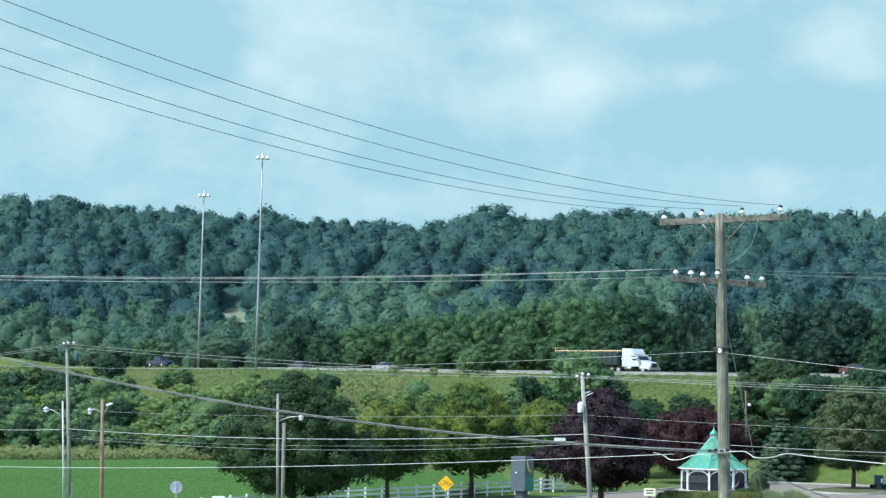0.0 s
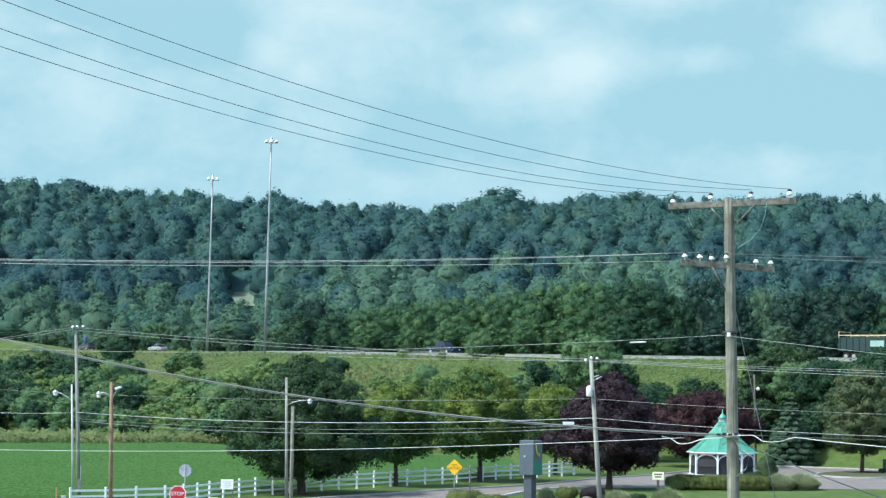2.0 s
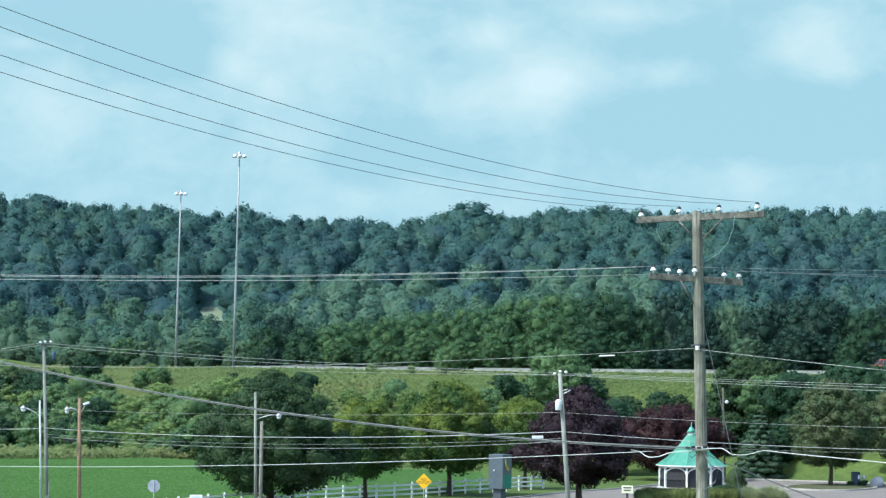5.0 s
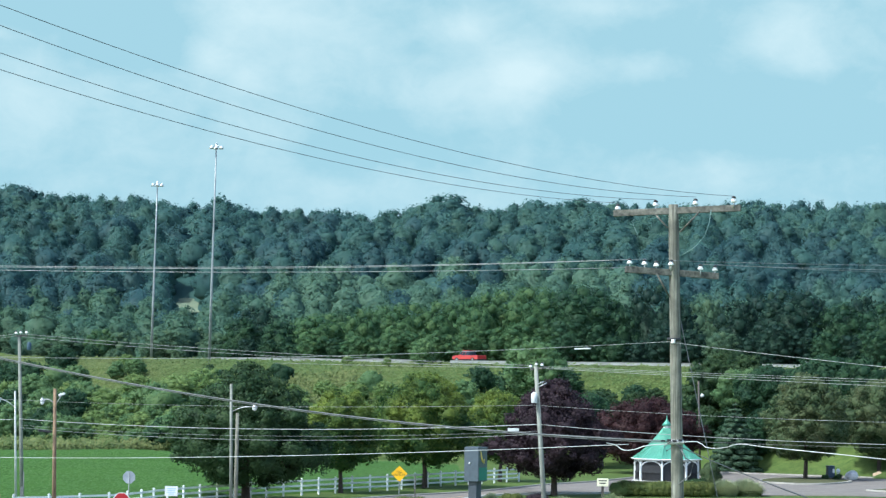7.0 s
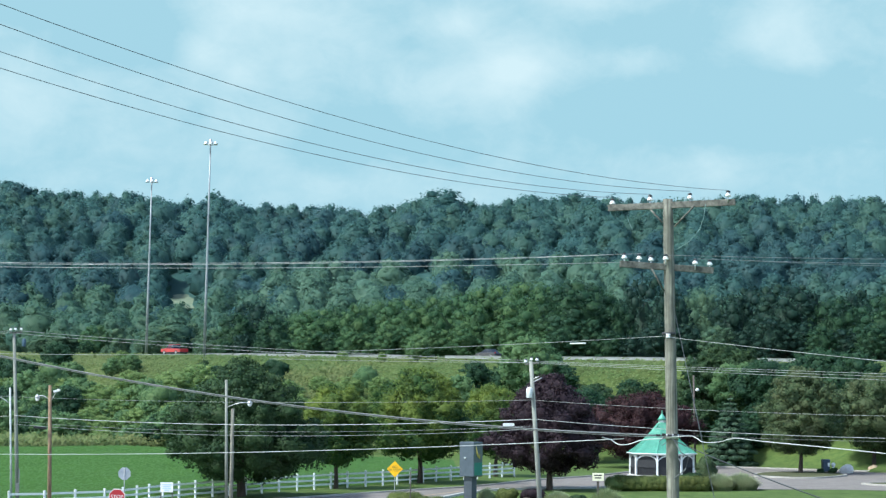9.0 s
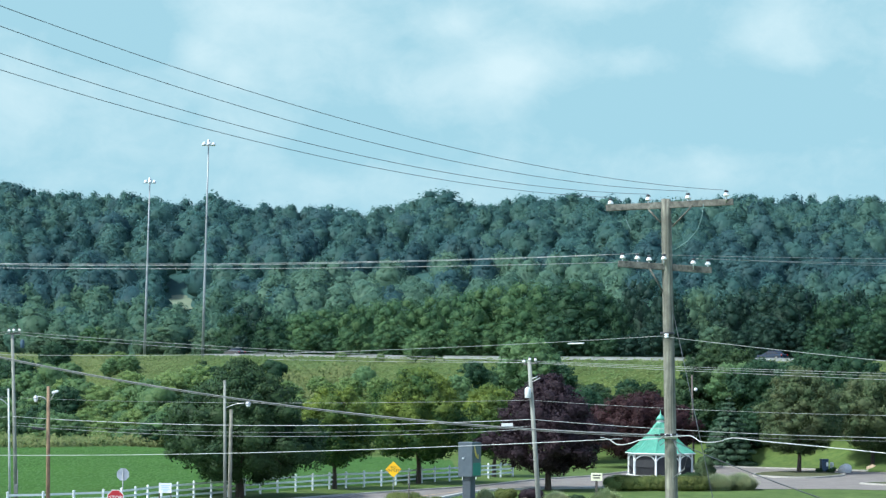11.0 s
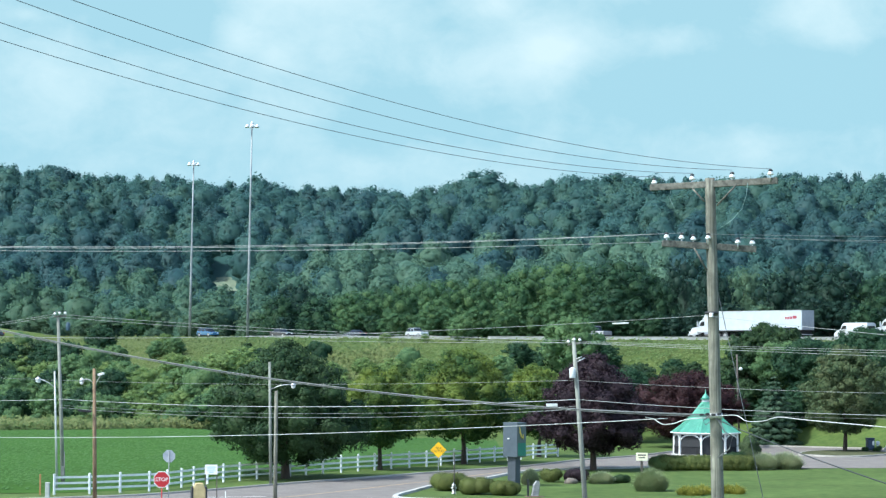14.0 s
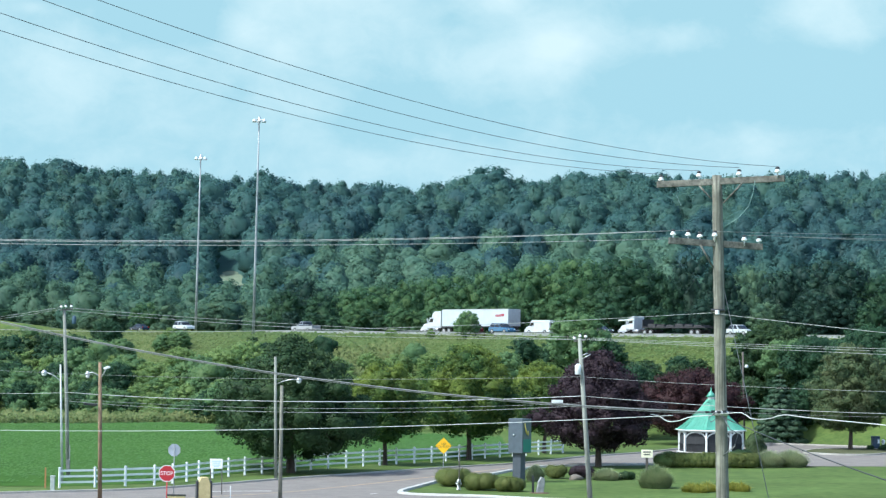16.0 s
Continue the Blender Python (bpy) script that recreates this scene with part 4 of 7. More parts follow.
# kind, bearing, distance, height of its top, width
BANK_TREES = [
    (1, -0.2242, 344, 10.8, 9.4),
    (0, -0.2093, 334, 10.3, 9.1),
    (0, -0.1919, 330, 8.7, 7.0),
    (1, -0.1882, 323, 7.5, 6.4),
    (1, -0.1708, 337, 11.3, 7.1),
    (0, -0.1597, 321, 9.6, 7.2),
    (1, -0.1485, 355, 14.2, 5.3),
    (1, -0.1894, 339, 11.5, 8.4),
    (3, -0.1751, 339, 11.9, 7.7),
    (1, -0.1622, 330, 11.5, 7.8),
    (1, -0.2068, 341, 11.5, 9.3),
    (0, -0.1423, 335, 11.0, 5.0),
    (0, -0.1237, 342, 11.7, 3.1),
    (0, -0.1386, 313, 8.7, 6.2),
    (2, -0.1279, 310, 7.9, 6.1),
    (2, -0.1175, 304, 6.8, 5.7),
    (0, -0.1076, 303, 8.7, 6.4),
    (2, -0.0965, 307, 9.8, 7.2),
    (2, -0.0853, 310, 10.8, 6.5),
    (0, -0.0774, 299, 8.7, 5.9),
    (2, -0.1113, 296, 5.0, 5.1),
    (2, -0.0952, 294, 5.8, 5.8),
    (2, -0.1324, 303, 4.9, 4.5),
    (0, -0.1770, 317, 5.5, 4.7),
    (1, -0.1634, 314, 5.6, 4.3),
    (0, -0.1485, 311, 6.2, 4.6),
    (2, -0.1225, 298, 3.5, 3.7),
    (2, -0.0878, 290, 4.4, 5.0),
    (2, -0.1423, 323, 8.7, 5.6),
    (2, -0.1151, 322, 9.9, 4.8),
    (0, -0.1039, 293, 4.4, 4.4),
    (0, -0.0630, 292, 7.6, 5.8),
    (2, -0.0493, 296, 8.7, 5.9),
    (2, -0.0407, 286, 6.4, 5.7),
    (2, -0.0208, 288, 7.3, 4.3),
    (1, 0.0015, 282, 8.7, 4.9),
    (2, -0.0605, 288, 5.1, 5.0),
    (0, 0.0275, 276, 9.5, 5.8),
    (1, 0.0350, 285, 11.4, 4.2),
    (2, 0.0436, 272, 8.4, 5.7),
    (0, 0.0590, 277, 14.4, 7.8),
    (1, 0.0498, 281, 11.5, 4.5),
    (1, 0.0734, 275, 11.0, 4.1),
    (3, 0.0858, 261, 8.6, 6.8),
    (3, 0.0945, 259, 6.9, 5.5),
    (3, 0.1354, 260, 12.4, 5.6),
    (3, 0.1433, 263, 13.5, 5.2),
    (3, 0.1527, 259, 12.9, 5.4),
    (1, 0.1627, 255, 10.9, 4.7),
    (1, 0.1751, 247, 11.4, 5.8),
    (1, 0.1887, 249, 12.8, 6.2),
    (1, 0.2023, 244, 12.6, 6.7),
    (0, 0.0099, 311, 15.1, 3.5),
    (3, 0.1131, 258, 7.1, 4.5),
    (3, 0.1255, 257, 8.1, 5.1),
    (2, -0.0233, 322, 12.8, 1.6),
    (2, -0.0060, 316, 11.7, 1.3),
    (3, -0.0568, 318, 10.9, 2.1),
    (2, -0.1200, 355, 12.9, 2.6),
    (0, -0.1155, 341, 12.3, 3.4),
    (1, 0.1031, 267, 9.3, 3.3),
    (1, 0.1701, 257, 11.3, 3.2),
    (2, -0.1495, 297, 2.4, 3.8),
    (1, -0.1398, 295, 2.5, 3.8),
    (2, -0.1264, 293, 2.2, 4.1),
    (0, -0.1147, 291, 2.8, 4.2),
    (0, -0.1036, 289, 3.4, 4.9),
    (2, -0.0938, 291, 3.4, 4.0),
    (1, -0.0791, 284, 2.8, 3.4),
    (0, -0.0720, 286, 3.3, 3.4),
    (0, -0.1500, 297, 4.6, 4.8),
    (0, -0.1431, 295, 4.2, 5.3),
    (2, -0.1262, 297, 3.8, 4.3),
    (0, -0.1178, 297, 4.6, 4.1),
    (1, -0.1016, 288, 4.4, 5.1),
    (2, -0.0939, 292, 4.7, 5.3),
    (2, -0.0834, 292, 4.5, 4.3),
    (0, -0.0731, 283, 4.2, 4.7),
    (2, -0.1457, 317, 6.2, 4.0),
    (2, -0.1323, 309, 5.9, 4.4),
    (0, -0.1255, 304, 5.6, 3.9),
    (0, -0.1068, 297, 5.9, 4.8),
    (0, -0.0967, 288, 5.5, 5.7),
    (0, -0.0819, 293, 6.1, 5.1),
    (2, -0.0698, 296, 5.4, 3.7),
    (1, -0.1430, 309, 7.7, 6.0),
    (0, -0.1279, 313, 7.5, 4.2),
    (0, -0.1180, 309, 7.2, 4.2),
    (1, -0.1004, 300, 7.2, 5.3),
    (2, -0.0891, 307, 8.1, 4.7),
    (0, -0.0773, 301, 7.2, 4.0),
    (2, -0.0630, 301, 7.5, 3.8),
    (0, -0.2142, 320, 4.9, 5.9),
    (0, -0.2015, 323, 5.1, 4.9),
    (1, -0.1850, 314, 4.9, 4.9),
    (0, -0.1679, 306, 5.9, 6.0),
    (1, -0.1536, 299, 5.3, 5.5),
    (1, -0.2133, 332, 7.6, 6.9),
    (0, -0.1977, 331, 7.3, 5.9),
    (0, -0.1840, 318, 6.8, 6.2),
    (1, -0.1688, 318, 7.5, 6.2),
    (0, -0.1544, 315, 7.7, 5.9),
    (2, -0.2126, 355, 9.1, 6.1),
    (1, -0.1944, 330, 9.2, 7.7),
    (2, -0.1837, 337, 9.6, 7.6),
    (2, -0.1700, 331, 8.8, 6.4),
    (2, -0.0952, 309, 9.2, 5.7),
    (0, -0.0829, 305, 8.0, 4.0),
    (0, -0.0718, 301, 9.1, 5.5),
    (2, -0.0552, 301, 8.2, 3.9),
    (1, -0.0564, 297, 6.6, 3.2),
    (2, -0.0441, 293, 7.1, 4.6),
    (0, -0.0468, 298, 8.6, 4.1),
    (2, -0.0329, 302, 9.3, 3.2),
    (2, -0.0205, 295, 9.2, 4.2),
    (2, -0.0063, 294, 9.3, 3.3),
    (2, -0.0466, 298, 7.0, 3.1),
    (2, -0.0273, 292, 6.6, 3.0),
    (2, -0.0169, 285, 6.7, 4.1),
    (2, -0.0373, 283, 5.6, 4.9),
    (2, -0.0251, 281, 4.8, 3.7),
    (2, -0.0044, 276, 5.4, 4.3),
    (2, 0.0119, 271, 4.8, 4.4),
    (1, 0.0244, 271, 5.7, 3.9),
    (3, 0.0891, 267, 8.7, 3.8),
    (3, 0.1035, 265, 8.4, 3.3),
    (3, 0.1119, 265, 8.9, 2.8),
    (3, 0.1312, 262, 9.3, 3.0),
    (3, 0.0837, 264, 7.0, 3.7),
    (3, 0.1010, 262, 6.9, 3.5),
    (1, 0.1107, 259, 7.2, 4.5),
    (1, 0.1229, 258, 6.9, 3.3),
    (3, 0.1349, 255, 7.0, 4.0),
    (1, 0.1457, 255, 7.2, 2.9),
    (1, 0.1580, 252, 6.9, 3.0),
    (1, 0.1323, 254, 5.6, 3.6),
    (1, 0.1447, 251, 5.1, 3.3),
    (1, 0.1573, 248, 5.8, 4.4),
    (1, 0.1708, 246, 6.2, 4.3),
    (1, 0.1820, 244, 5.8, 4.2),
]
bank_trees()


def tall_grass():
    rng = np.random.default_rng(12)
    m = 105000
    s = rng.uniform(-70, 230, m)
    u = rng.uniform(-58, -7.9, m)
    x, y = on_road(s, u)
    keep = (np.abs(x / y) < 0.26) & (u > bank_toe(s) - 1 + 7.5 * smooth(-20, -45, s))
    x, y = x[keep], y[keep]
    z = height(x, y)
    n = len(x)
    lip = rng.uniform(0.05, 0.75, n)
    p = np.c_[x, y, z + lip]
    nrm = unit(np.c_[rng.normal(0, 0.32, (n, 2)) - np.array((0.15, 0.45)), np.full(n, 0.9)])
    t = unit(np.cross(nrm, rng.normal(size=nrm.shape)))
    b = np.cross(nrm, t)
    k = rng.uniform(0.12, 0.30, (n, 1))
    quad = np.stack([p + t * k, p + b * k * 0.5, p - t * k, p - b * k * 0.5], 1).reshape(-1, 3)
    s2 = rng.uniform(22, 240, 7000)
    x2, y2 = on_road(s2, rng.uniform(-10.5, -7.2, 7000))
    p2 = np.c_[x2, y2, height(x2, y2) + rng.uniform(0.05, 0.62, 7000)]
    n2 = unit(np.c_[rng.normal(0, 0.6, (7000, 2)) - np.array((0.15, 0.7)), np.full(7000, 0.6)])
    t2 = unit(np.cross(n2, rng.normal(size=n2.shape)))
    b2 = np.cross(n2, t2)
    k2 = rng.uniform(0.15, 0.4, (7000, 1))
    quad = np.concatenate([quad, np.stack([p2 + t2 * k2, p2 + b2 * k2 * 0.5, p2 - t2 * k2, p2 - b2 * k2 * 0.5], 1).reshape(-1, 3)])
    n += 7000
    # weeds standing along the foot of the bank
    m3 = 32000
    x3 = rng.uniform(-72, 2, m3)
    y3 = 272 + 0.9 * np.maximum(x3 + 42, 0) + 3 * np.sin(x3 * 0.13) + 24 * rng.uniform(0, 1, m3) ** 1.3
    low_down = road_su(x3, y3)[1] < -16
    x3, y3 = x3[low_down], y3[low_down]
    m3 = len(x3)
    clump = 0.55 + 0.45 * np.sin(x3 * 1.7 + 2 * np.sin(y3 * 0.9)) * np.sin(y3 * 1.3 + x3 * 0.4)
    p3 = np.c_[x3, y3, height(x3, y3) + rng.uniform(0.05, 1.15, m3) * (0.55 + clump)]
    n3 = unit(np.c_[rng.normal(0, 0.6, (m3, 2)) - np.array((0.25, 0.6)), np.full(m3, 0.7)])
    t3 = unit(np.cross(n3, rng.normal(size=n3.shape)))
    b3 = np.cross(n3, t3)
    k3 = rng.uniform(0.14, 0.36, (m3, 1))
    weed = np.stack([p3 + t3 * k3, p3 + b3 * k3 * 0.5, p3 - t3 * k3, p3 - b3 * k3 * 0.5], 1).reshape(-1, 3)
    solo("weeds", mesh_of("weeds", weed, None, np.arange(m3 * 4).reshape(-1, 4), (M_WEED,)), None, "pale green weeds along the far edge of the field", "weeds", kind="stuff")
    solo("tall_grass", mesh_of("tall_grass", quad, None, np.arange(n * 4).reshape(-1, 4), (M_TALL,)), None, "tall yellow-green grass and weeds on the bank", "grass", kind="stuff")


tall_grass()


# ---- trees by the field and the drive ----
def rooted(x, y):
    return x, y, float(height(x, y)) - 0.2


def near_trees():
    tree(1, "tree", "big dark green broadleaf tree beside the white fence", "tree", (*(-11.46, 172.00), 0), 10.4, 11.6, 1.0, M_DARK, 66, 17000, 0.27, 0.22, 0.21, 0.27, taper=1.45, core=0.60, spread=0.11, jitter=0.6, ragged=0.20)
    tree(2, "maple_tree", "green maple, yellower towards its top", "tree", (*(-4.74, 186.00), 0), 8.6, 6.4, 1.8, M_MAPLE, 44, 9000, 0.24, 0.36, 0.24, 0.17, core=0.60, spread=0.11, jitter=0.6, ragged=0.20)
    tree(3, "maple_tree", "larger green maple with yellow-green crown", "tree", (*(2.20, 197.00), 0), 10.0, 8.8, 1.9, M_MAPLE, 54, 13000, 0.25, 0.36, 0.22, 0.19, core=0.60, spread=0.11, jitter=0.6, ragged=0.20)
    tree(4, "maple_tree", "yellow-green maple behind the purple tree", "tree", (*(9.35, 212.00), 0), 8.6, 6.2, 1.7, M_MAPLE, 26, 7500, 0.26, 0.45, 0.30, 0.17, core=0.60, spread=0.11, jitter=0.6, ragged=0.20)
    tree(5, "purple_tree", "dark purple-leaved ornamental tree on the lawn", "tree", (*(12.69, 187.00), 0), 9.5, 9.7, 1.3, M_PURPLE, 56, 15000, 0.25, 0.24, 0.22, 0.22, taper=1.5, core=0.60, spread=0.11, jitter=0.6, ragged=0.20)
    tree(6, "purple_tree", "wine-red ornamental tree behind the gazebo", "tree", (*(25.83, 236.00), 0), 7.9, 10.6, 0.8, M_RED, 64, 14000, 0.25, 0.4, 0.20, 0.2, core=0.60, spread=0.11, jitter=0.6, ragged=0.20)
    tree(7, "tree", "green tree turning brown beside the drive", "tree", (*(40.06, 225.00), 0.15), 10.4, 8.2, 1.7, M_AUTUMN, 60, 14000, 0.25, 0.30, 0.21, 0.18, core=0.60, spread=0.11, jitter=0.6, ragged=0.20)
    tree(8, "tree", "brownish green tree at the end of the drive", "tree", (*rooted(49.47, 235.10),), 9.6, 8.6, 1.5, M_AUTUMN, 44, 11000, 0.26, 0.4, 0.28, 0.18, core=0.60, spread=0.11, jitter=0.6, ragged=0.20)
    tree(9, "tree", "dark green tree at the foot of the bank", "tree", (*(20.80, 250.00), 0), 8.2, 7.0, 1.0, M_WOOD, 28, 7000, 0.32, 0.45, 0.3, 0.2, core=0.60, spread=0.11, jitter=0.6, ragged=0.20)
    tree(11, "tree", "dark tree behind the drive", "tree", (*rooted(*(41.26, 254.00)),), 6.2, 7.5, 0.4, M_WOOD, 26, 6000, 0.34, 0.45, 0.3, 0.2, core=0.60, spread=0.11, jitter=0.6, ragged=0.20)
    tree(12, "tree", "dark tree behind the drive", "tree", (*rooted(*(47.30, 251.00)),), 6.0, 8.0, 0.4, M_WOOD, 26, 6000, 0.34, 0.45, 0.3, 0.2, core=0.60, spread=0.11, jitter=0.6, ragged=0.20)
    tree(13, "tree", "slender green tree behind the spruce", "tree", (*rooted(*(38.74, 256.00)),), 6.0, 6.5, 0.4, M_SHRUB, 22, 5000, 0.34, 0.5, 0.3, 0.18, core=0.60, spread=0.11, jitter=0.6, ragged=0.20)
    tree(10, "tree", "green tree at the foot of the bank", "tree", (*(-10.84, 238.00), 0), 6.5, 6.0, 0.8, M_SHRUB, 24, 6000, 0.32, 0.45, 0.3, 0.16, core=0.60, spread=0.11, jitter=0.6, ragged=0.20)


M_AUTUMN = foliage("autumn_leaves", (0.039, 0.075, 0.036), (0.078, 0.122, 0.054), (0.132, 0.130, 0.063), 0.35, 0.6)
near_trees()


def spruce():
    rng = np.random.default_rng(31)
    ob = thing("spruce", "blue-green spruce on the lawn behind the gazebo", "tree", (*rooted(35.98, 244.50),))
    lobes = []
    H, W = 7.9, 5.5
    for lv in range(13):
        z = 0.5 + (H - 0.7) * (lv / 13) ** 0.92
        rad = W * 0.5 * (1 - lv / 13.3) ** 0.85
        nb = max(4, int(12 * (1 - lv / 15)))
        for k in range(nb):
            a = k * math.tau / nb + lv * 0.7 + rng.uniform(-0.2, 0.2)
            rr = rad * rng.uniform(0.8, 1.1)
            for f in (0.35, 0.72, 0.95):
                q = 0.34 * rad * (1.15 - 0.5 * f) + 0.06
                lobes.append((rr * f * math.cos(a), rr * f * math.sin(a), z - 0.12 * rr * f + 0.2, q, q, q * 0.5))
    part("trunk", tubes([((0, 0, 0), (0, 0, 7.7), 0.17, 0.02)]), M_BARK, ob)
    part("crown", leaf_mesh("crown", leaf_cloud(rng, lobes, 14000, 0.2, low=-0.6, core=0.86), (M_SPRUCE,)), None, ob)


spruce()


# ---- fence ----
def fence():
    ob = thing("fence", "white three-rail vinyl ranch fence along the field", "fence")
    d = np.r_[0, np.cumsum(np.linalg.norm(np.diff(FENCE, axis=0), axis=1))]
    at = np.arange(0, d[-1], 2.44)
    px, py = np.interp(at, d, FENCE[:, 0]), np.interp(at, d, FENCE[:, 1])
    post = bpy.data.meshes.new("post")
    bm = boxed(-0.065, 0.065, -0.065, 0.065, -0.3, 1.30, bevel=0.008)
    box(bm, -0.085, 0.085, -0.085, 0.085, 1.30, 1.335, bevel=0.006)
    tube(bm, (0, 0, 1.335), (0, 0, 1.39), 0.095, 0.005, 4)
    bm.to_mesh(post)
    bm.free()
    post.materials.append(M_WHITE)
    rail = bpy.data.meshes.new("rail")
    bm = boxed(0, 1, -0.02, 0.02, -0.07, 0.07)
    bm.to_mesh(rail)
    bm.free()
    rail.materials.append(M_WHITE)
    for k in range(len(at)):
        j = min(k + 1, len(at) - 1)
        i = j - 1
        yaw = math.degrees(math.atan2(py[j] - py[i], px[j] - px[i]))
        p = part("post", post, None, ob)
        p.matrix_basis = pose(px[k], py[k], 0.0, 0, 0, yaw)
        if k < len(at) - 1:
            L = math.hypot(px[k + 1] - px[k], py[k + 1] - py[k])
            for z in (0.38, 0.76, 1.14):
                r = part("rail", rail, None, ob)
                r.matrix_basis = pose(px[k], py[k], z + 0.004 * ((k * 7) % 5 - 2), 0, 0, yaw) @ Matrix.Diagonal((L, 1, 1, 1))


fence()

# ---- gazebo ----
M_SEAM = surface("green_metal_roof", (0.080, 0.30, 0.210), (0.120, 0.39, 0.285), 1.5, 0.42, 0.2, 0, 0.15)
M_SCREEN = surface("dark_screen", (0.018, 0.020, 0.024), (0.035, 0.038, 0.042), 5, 0.8)
M_GAZEBO = paint("white_trim_paint", (0.80, 0.83, 0.82), 0.45)


def gazebo():
    ob = thing("gazebo", "white octagonal gazebo with a green metal roof", "gazebo", (*(25.16, 215.00), 0), 8)
    R, EAVE = 3.0, 2.25
    ang = [radians(22.5 + 45 * k) for k in range(8)]
    part("floor", lathe([(R + 0.25, 0.0), (R + 0.25, 0.22), (0.0, 0.22)], 8), M_CONCRETE, ob, "pale concrete floor slab").rotation_euler = (0, 0, radians(22.5))
    for k, a in enumerate(ang):
        b = ang[(k + 1) % 8]
        pa, pb = Vector((R * math.cos(a), R * math.sin(a), 0)), Vector((R * math.cos(b), R * math.sin(b), 0))
        bm = boxed(-0.085, 0.085, -0.085, 0.085, 0.2, EAVE, bevel=0.01)
        post = part("post", bm, M_GAZEBO, ob)
        post.matrix_basis = pose(pa.x, pa.y, 0, 0, 0, math.degrees(a))
        L = (pb - pa).length
        yaw = math.degrees(math.atan2(pb.y - pa.y, pb.x - pa.x))
        m = pose(pa.x, pa.y, 0, 0, 0, yaw)
        bm = boxed(0.08, L - 0.08, -0.05, 0.05, EAVE - 0.18, EAVE)
        n = 14
        outer, inner = [], []
        for j in range(n + 1):
            t = math.pi * j / n
            x = L / 2 - (L / 2 - 0.09) * math.cos(t)
            inner.append((x, 1.42 + 0.58 * math.sin(t)))
        for j in range(n):
            (x0, z0), (x1, z1) = inner[j], inner[j + 1]
            q = [bm.verts.new((x, y, z)) for y in (-0.03, 0.03) for x, z in ((x0, z0), (x1, z1), (x1, min(z1 + 0.13, EAVE - 0.12)), (x0, min(z0 + 0.13, EAVE - 0.12)))]
            bm.faces.new(q[:4])
            bm.faces.new(q[4:][::-1])
            bm.faces.new((q[0], q[4], q[5], q[1]))
            bm.faces.new((q[3], q[2], q[6], q[7]))
        arch = part("arch", bm, M_GAZEBO, ob)
        arch.matrix_basis = m
        if k != 5:
            bm = boxed(0.09, L - 0.09, -0.03, 0.03, 0.95, 1.02)
            box(bm, 0.09, L - 0.09, -0.03, 0.03, 0.30, 0.37)
            for j in range(1, 13):
                x = 0.09 + (L - 0.18) * j / 13
                box(bm, x - 0.018, x + 0.018, -0.018, 0.018, 0.37, 0.95)
            part("railing", bm, M_SCREEN, ob, "dark railing").matrix_basis = m
        # a near-black sheet closes each bay behind its arch
        screen = part("screen", boxed(0.09, L - 0.09, 0.05, 0.055, 0.24, EAVE - 0.2), M_SCREEN, ob, "near-black sheet across the bay")
        screen.matrix_basis = m
        # roof panel with standing seams
        ra, rb, za, zb = R + 0.32, 0.34, EAVE - 0.02, 5.1
        bm = bmesh.new()
        c0, c1 = Vector((ra * math.cos(a), ra * math.sin(a), za)), Vector((ra * math.cos(b), ra * math.sin(b), za))
        d0, d1 = Vector((rb * math.cos(a), rb * math.sin(a), zb)), Vector((rb * math.cos(b), rb * math.sin(b), zb))
        nn = (c1 - c0).cross(d0 - c0).normalized()
        rows = [[c0.lerp(d0, f) - Vector((0, 0, 0.28 * math.sin(math.pi * f))), c1.lerp(d1, f) - Vector((0, 0, 0.28 * math.sin(math.pi * f)))] for f in (0, 0.25, 0.5, 0.75, 1)]
        vs = [[bm.verts.new(p) for p in r] + [bm.verts.new(p - nn * 0.05) for p in r] for r in rows]
        for r0, r1 in zip(vs, vs[1:]):
            bm.faces.new((r0[0], r0[1], r1[1], r1[0]))
            bm.faces.new((r0[2], r1[2], r1[3], r0[3]))
        bm.faces.new((vs[0][0], vs[0][2], vs[0][3], vs[0][1]))
        panel = part("roof_panel", bm, M_SEAM, ob)
        bm = bmesh.new()
        for j in range(0, 7):
            f = j / 6
            for (p0, p1), (q0, q1) in zip(rows, rows[1:]):
                s, e = p0.lerp(p1, f), q0.lerp(q1, f)
                if 0.02 < f < 0.98:
                    e = q0.lerp(q1, f)
                tube(bm, s + nn * 0.02, e + nn * 0.02, 0.028, 0.028, 4, False)
        part("seam", bm, M_SEAM, panel)
        part("fascia", tubes([(c0, c1, 0.06, 0.06)], 6), M_GAZEBO, ob)
    bm = lathe([(0.36, 5.02), (0.36, 5.34), (0.30, 5.36)], 8)
    part("cupola", bm, M_GAZEBO, ob)
    part("cupola_roof", lathe([(0.50, 5.34), (0.30, 5.62), (0.05, 5.92), (0.03, 6.25), (0.0, 6.3)], 8), M_SEAM, ob)


gazebo()


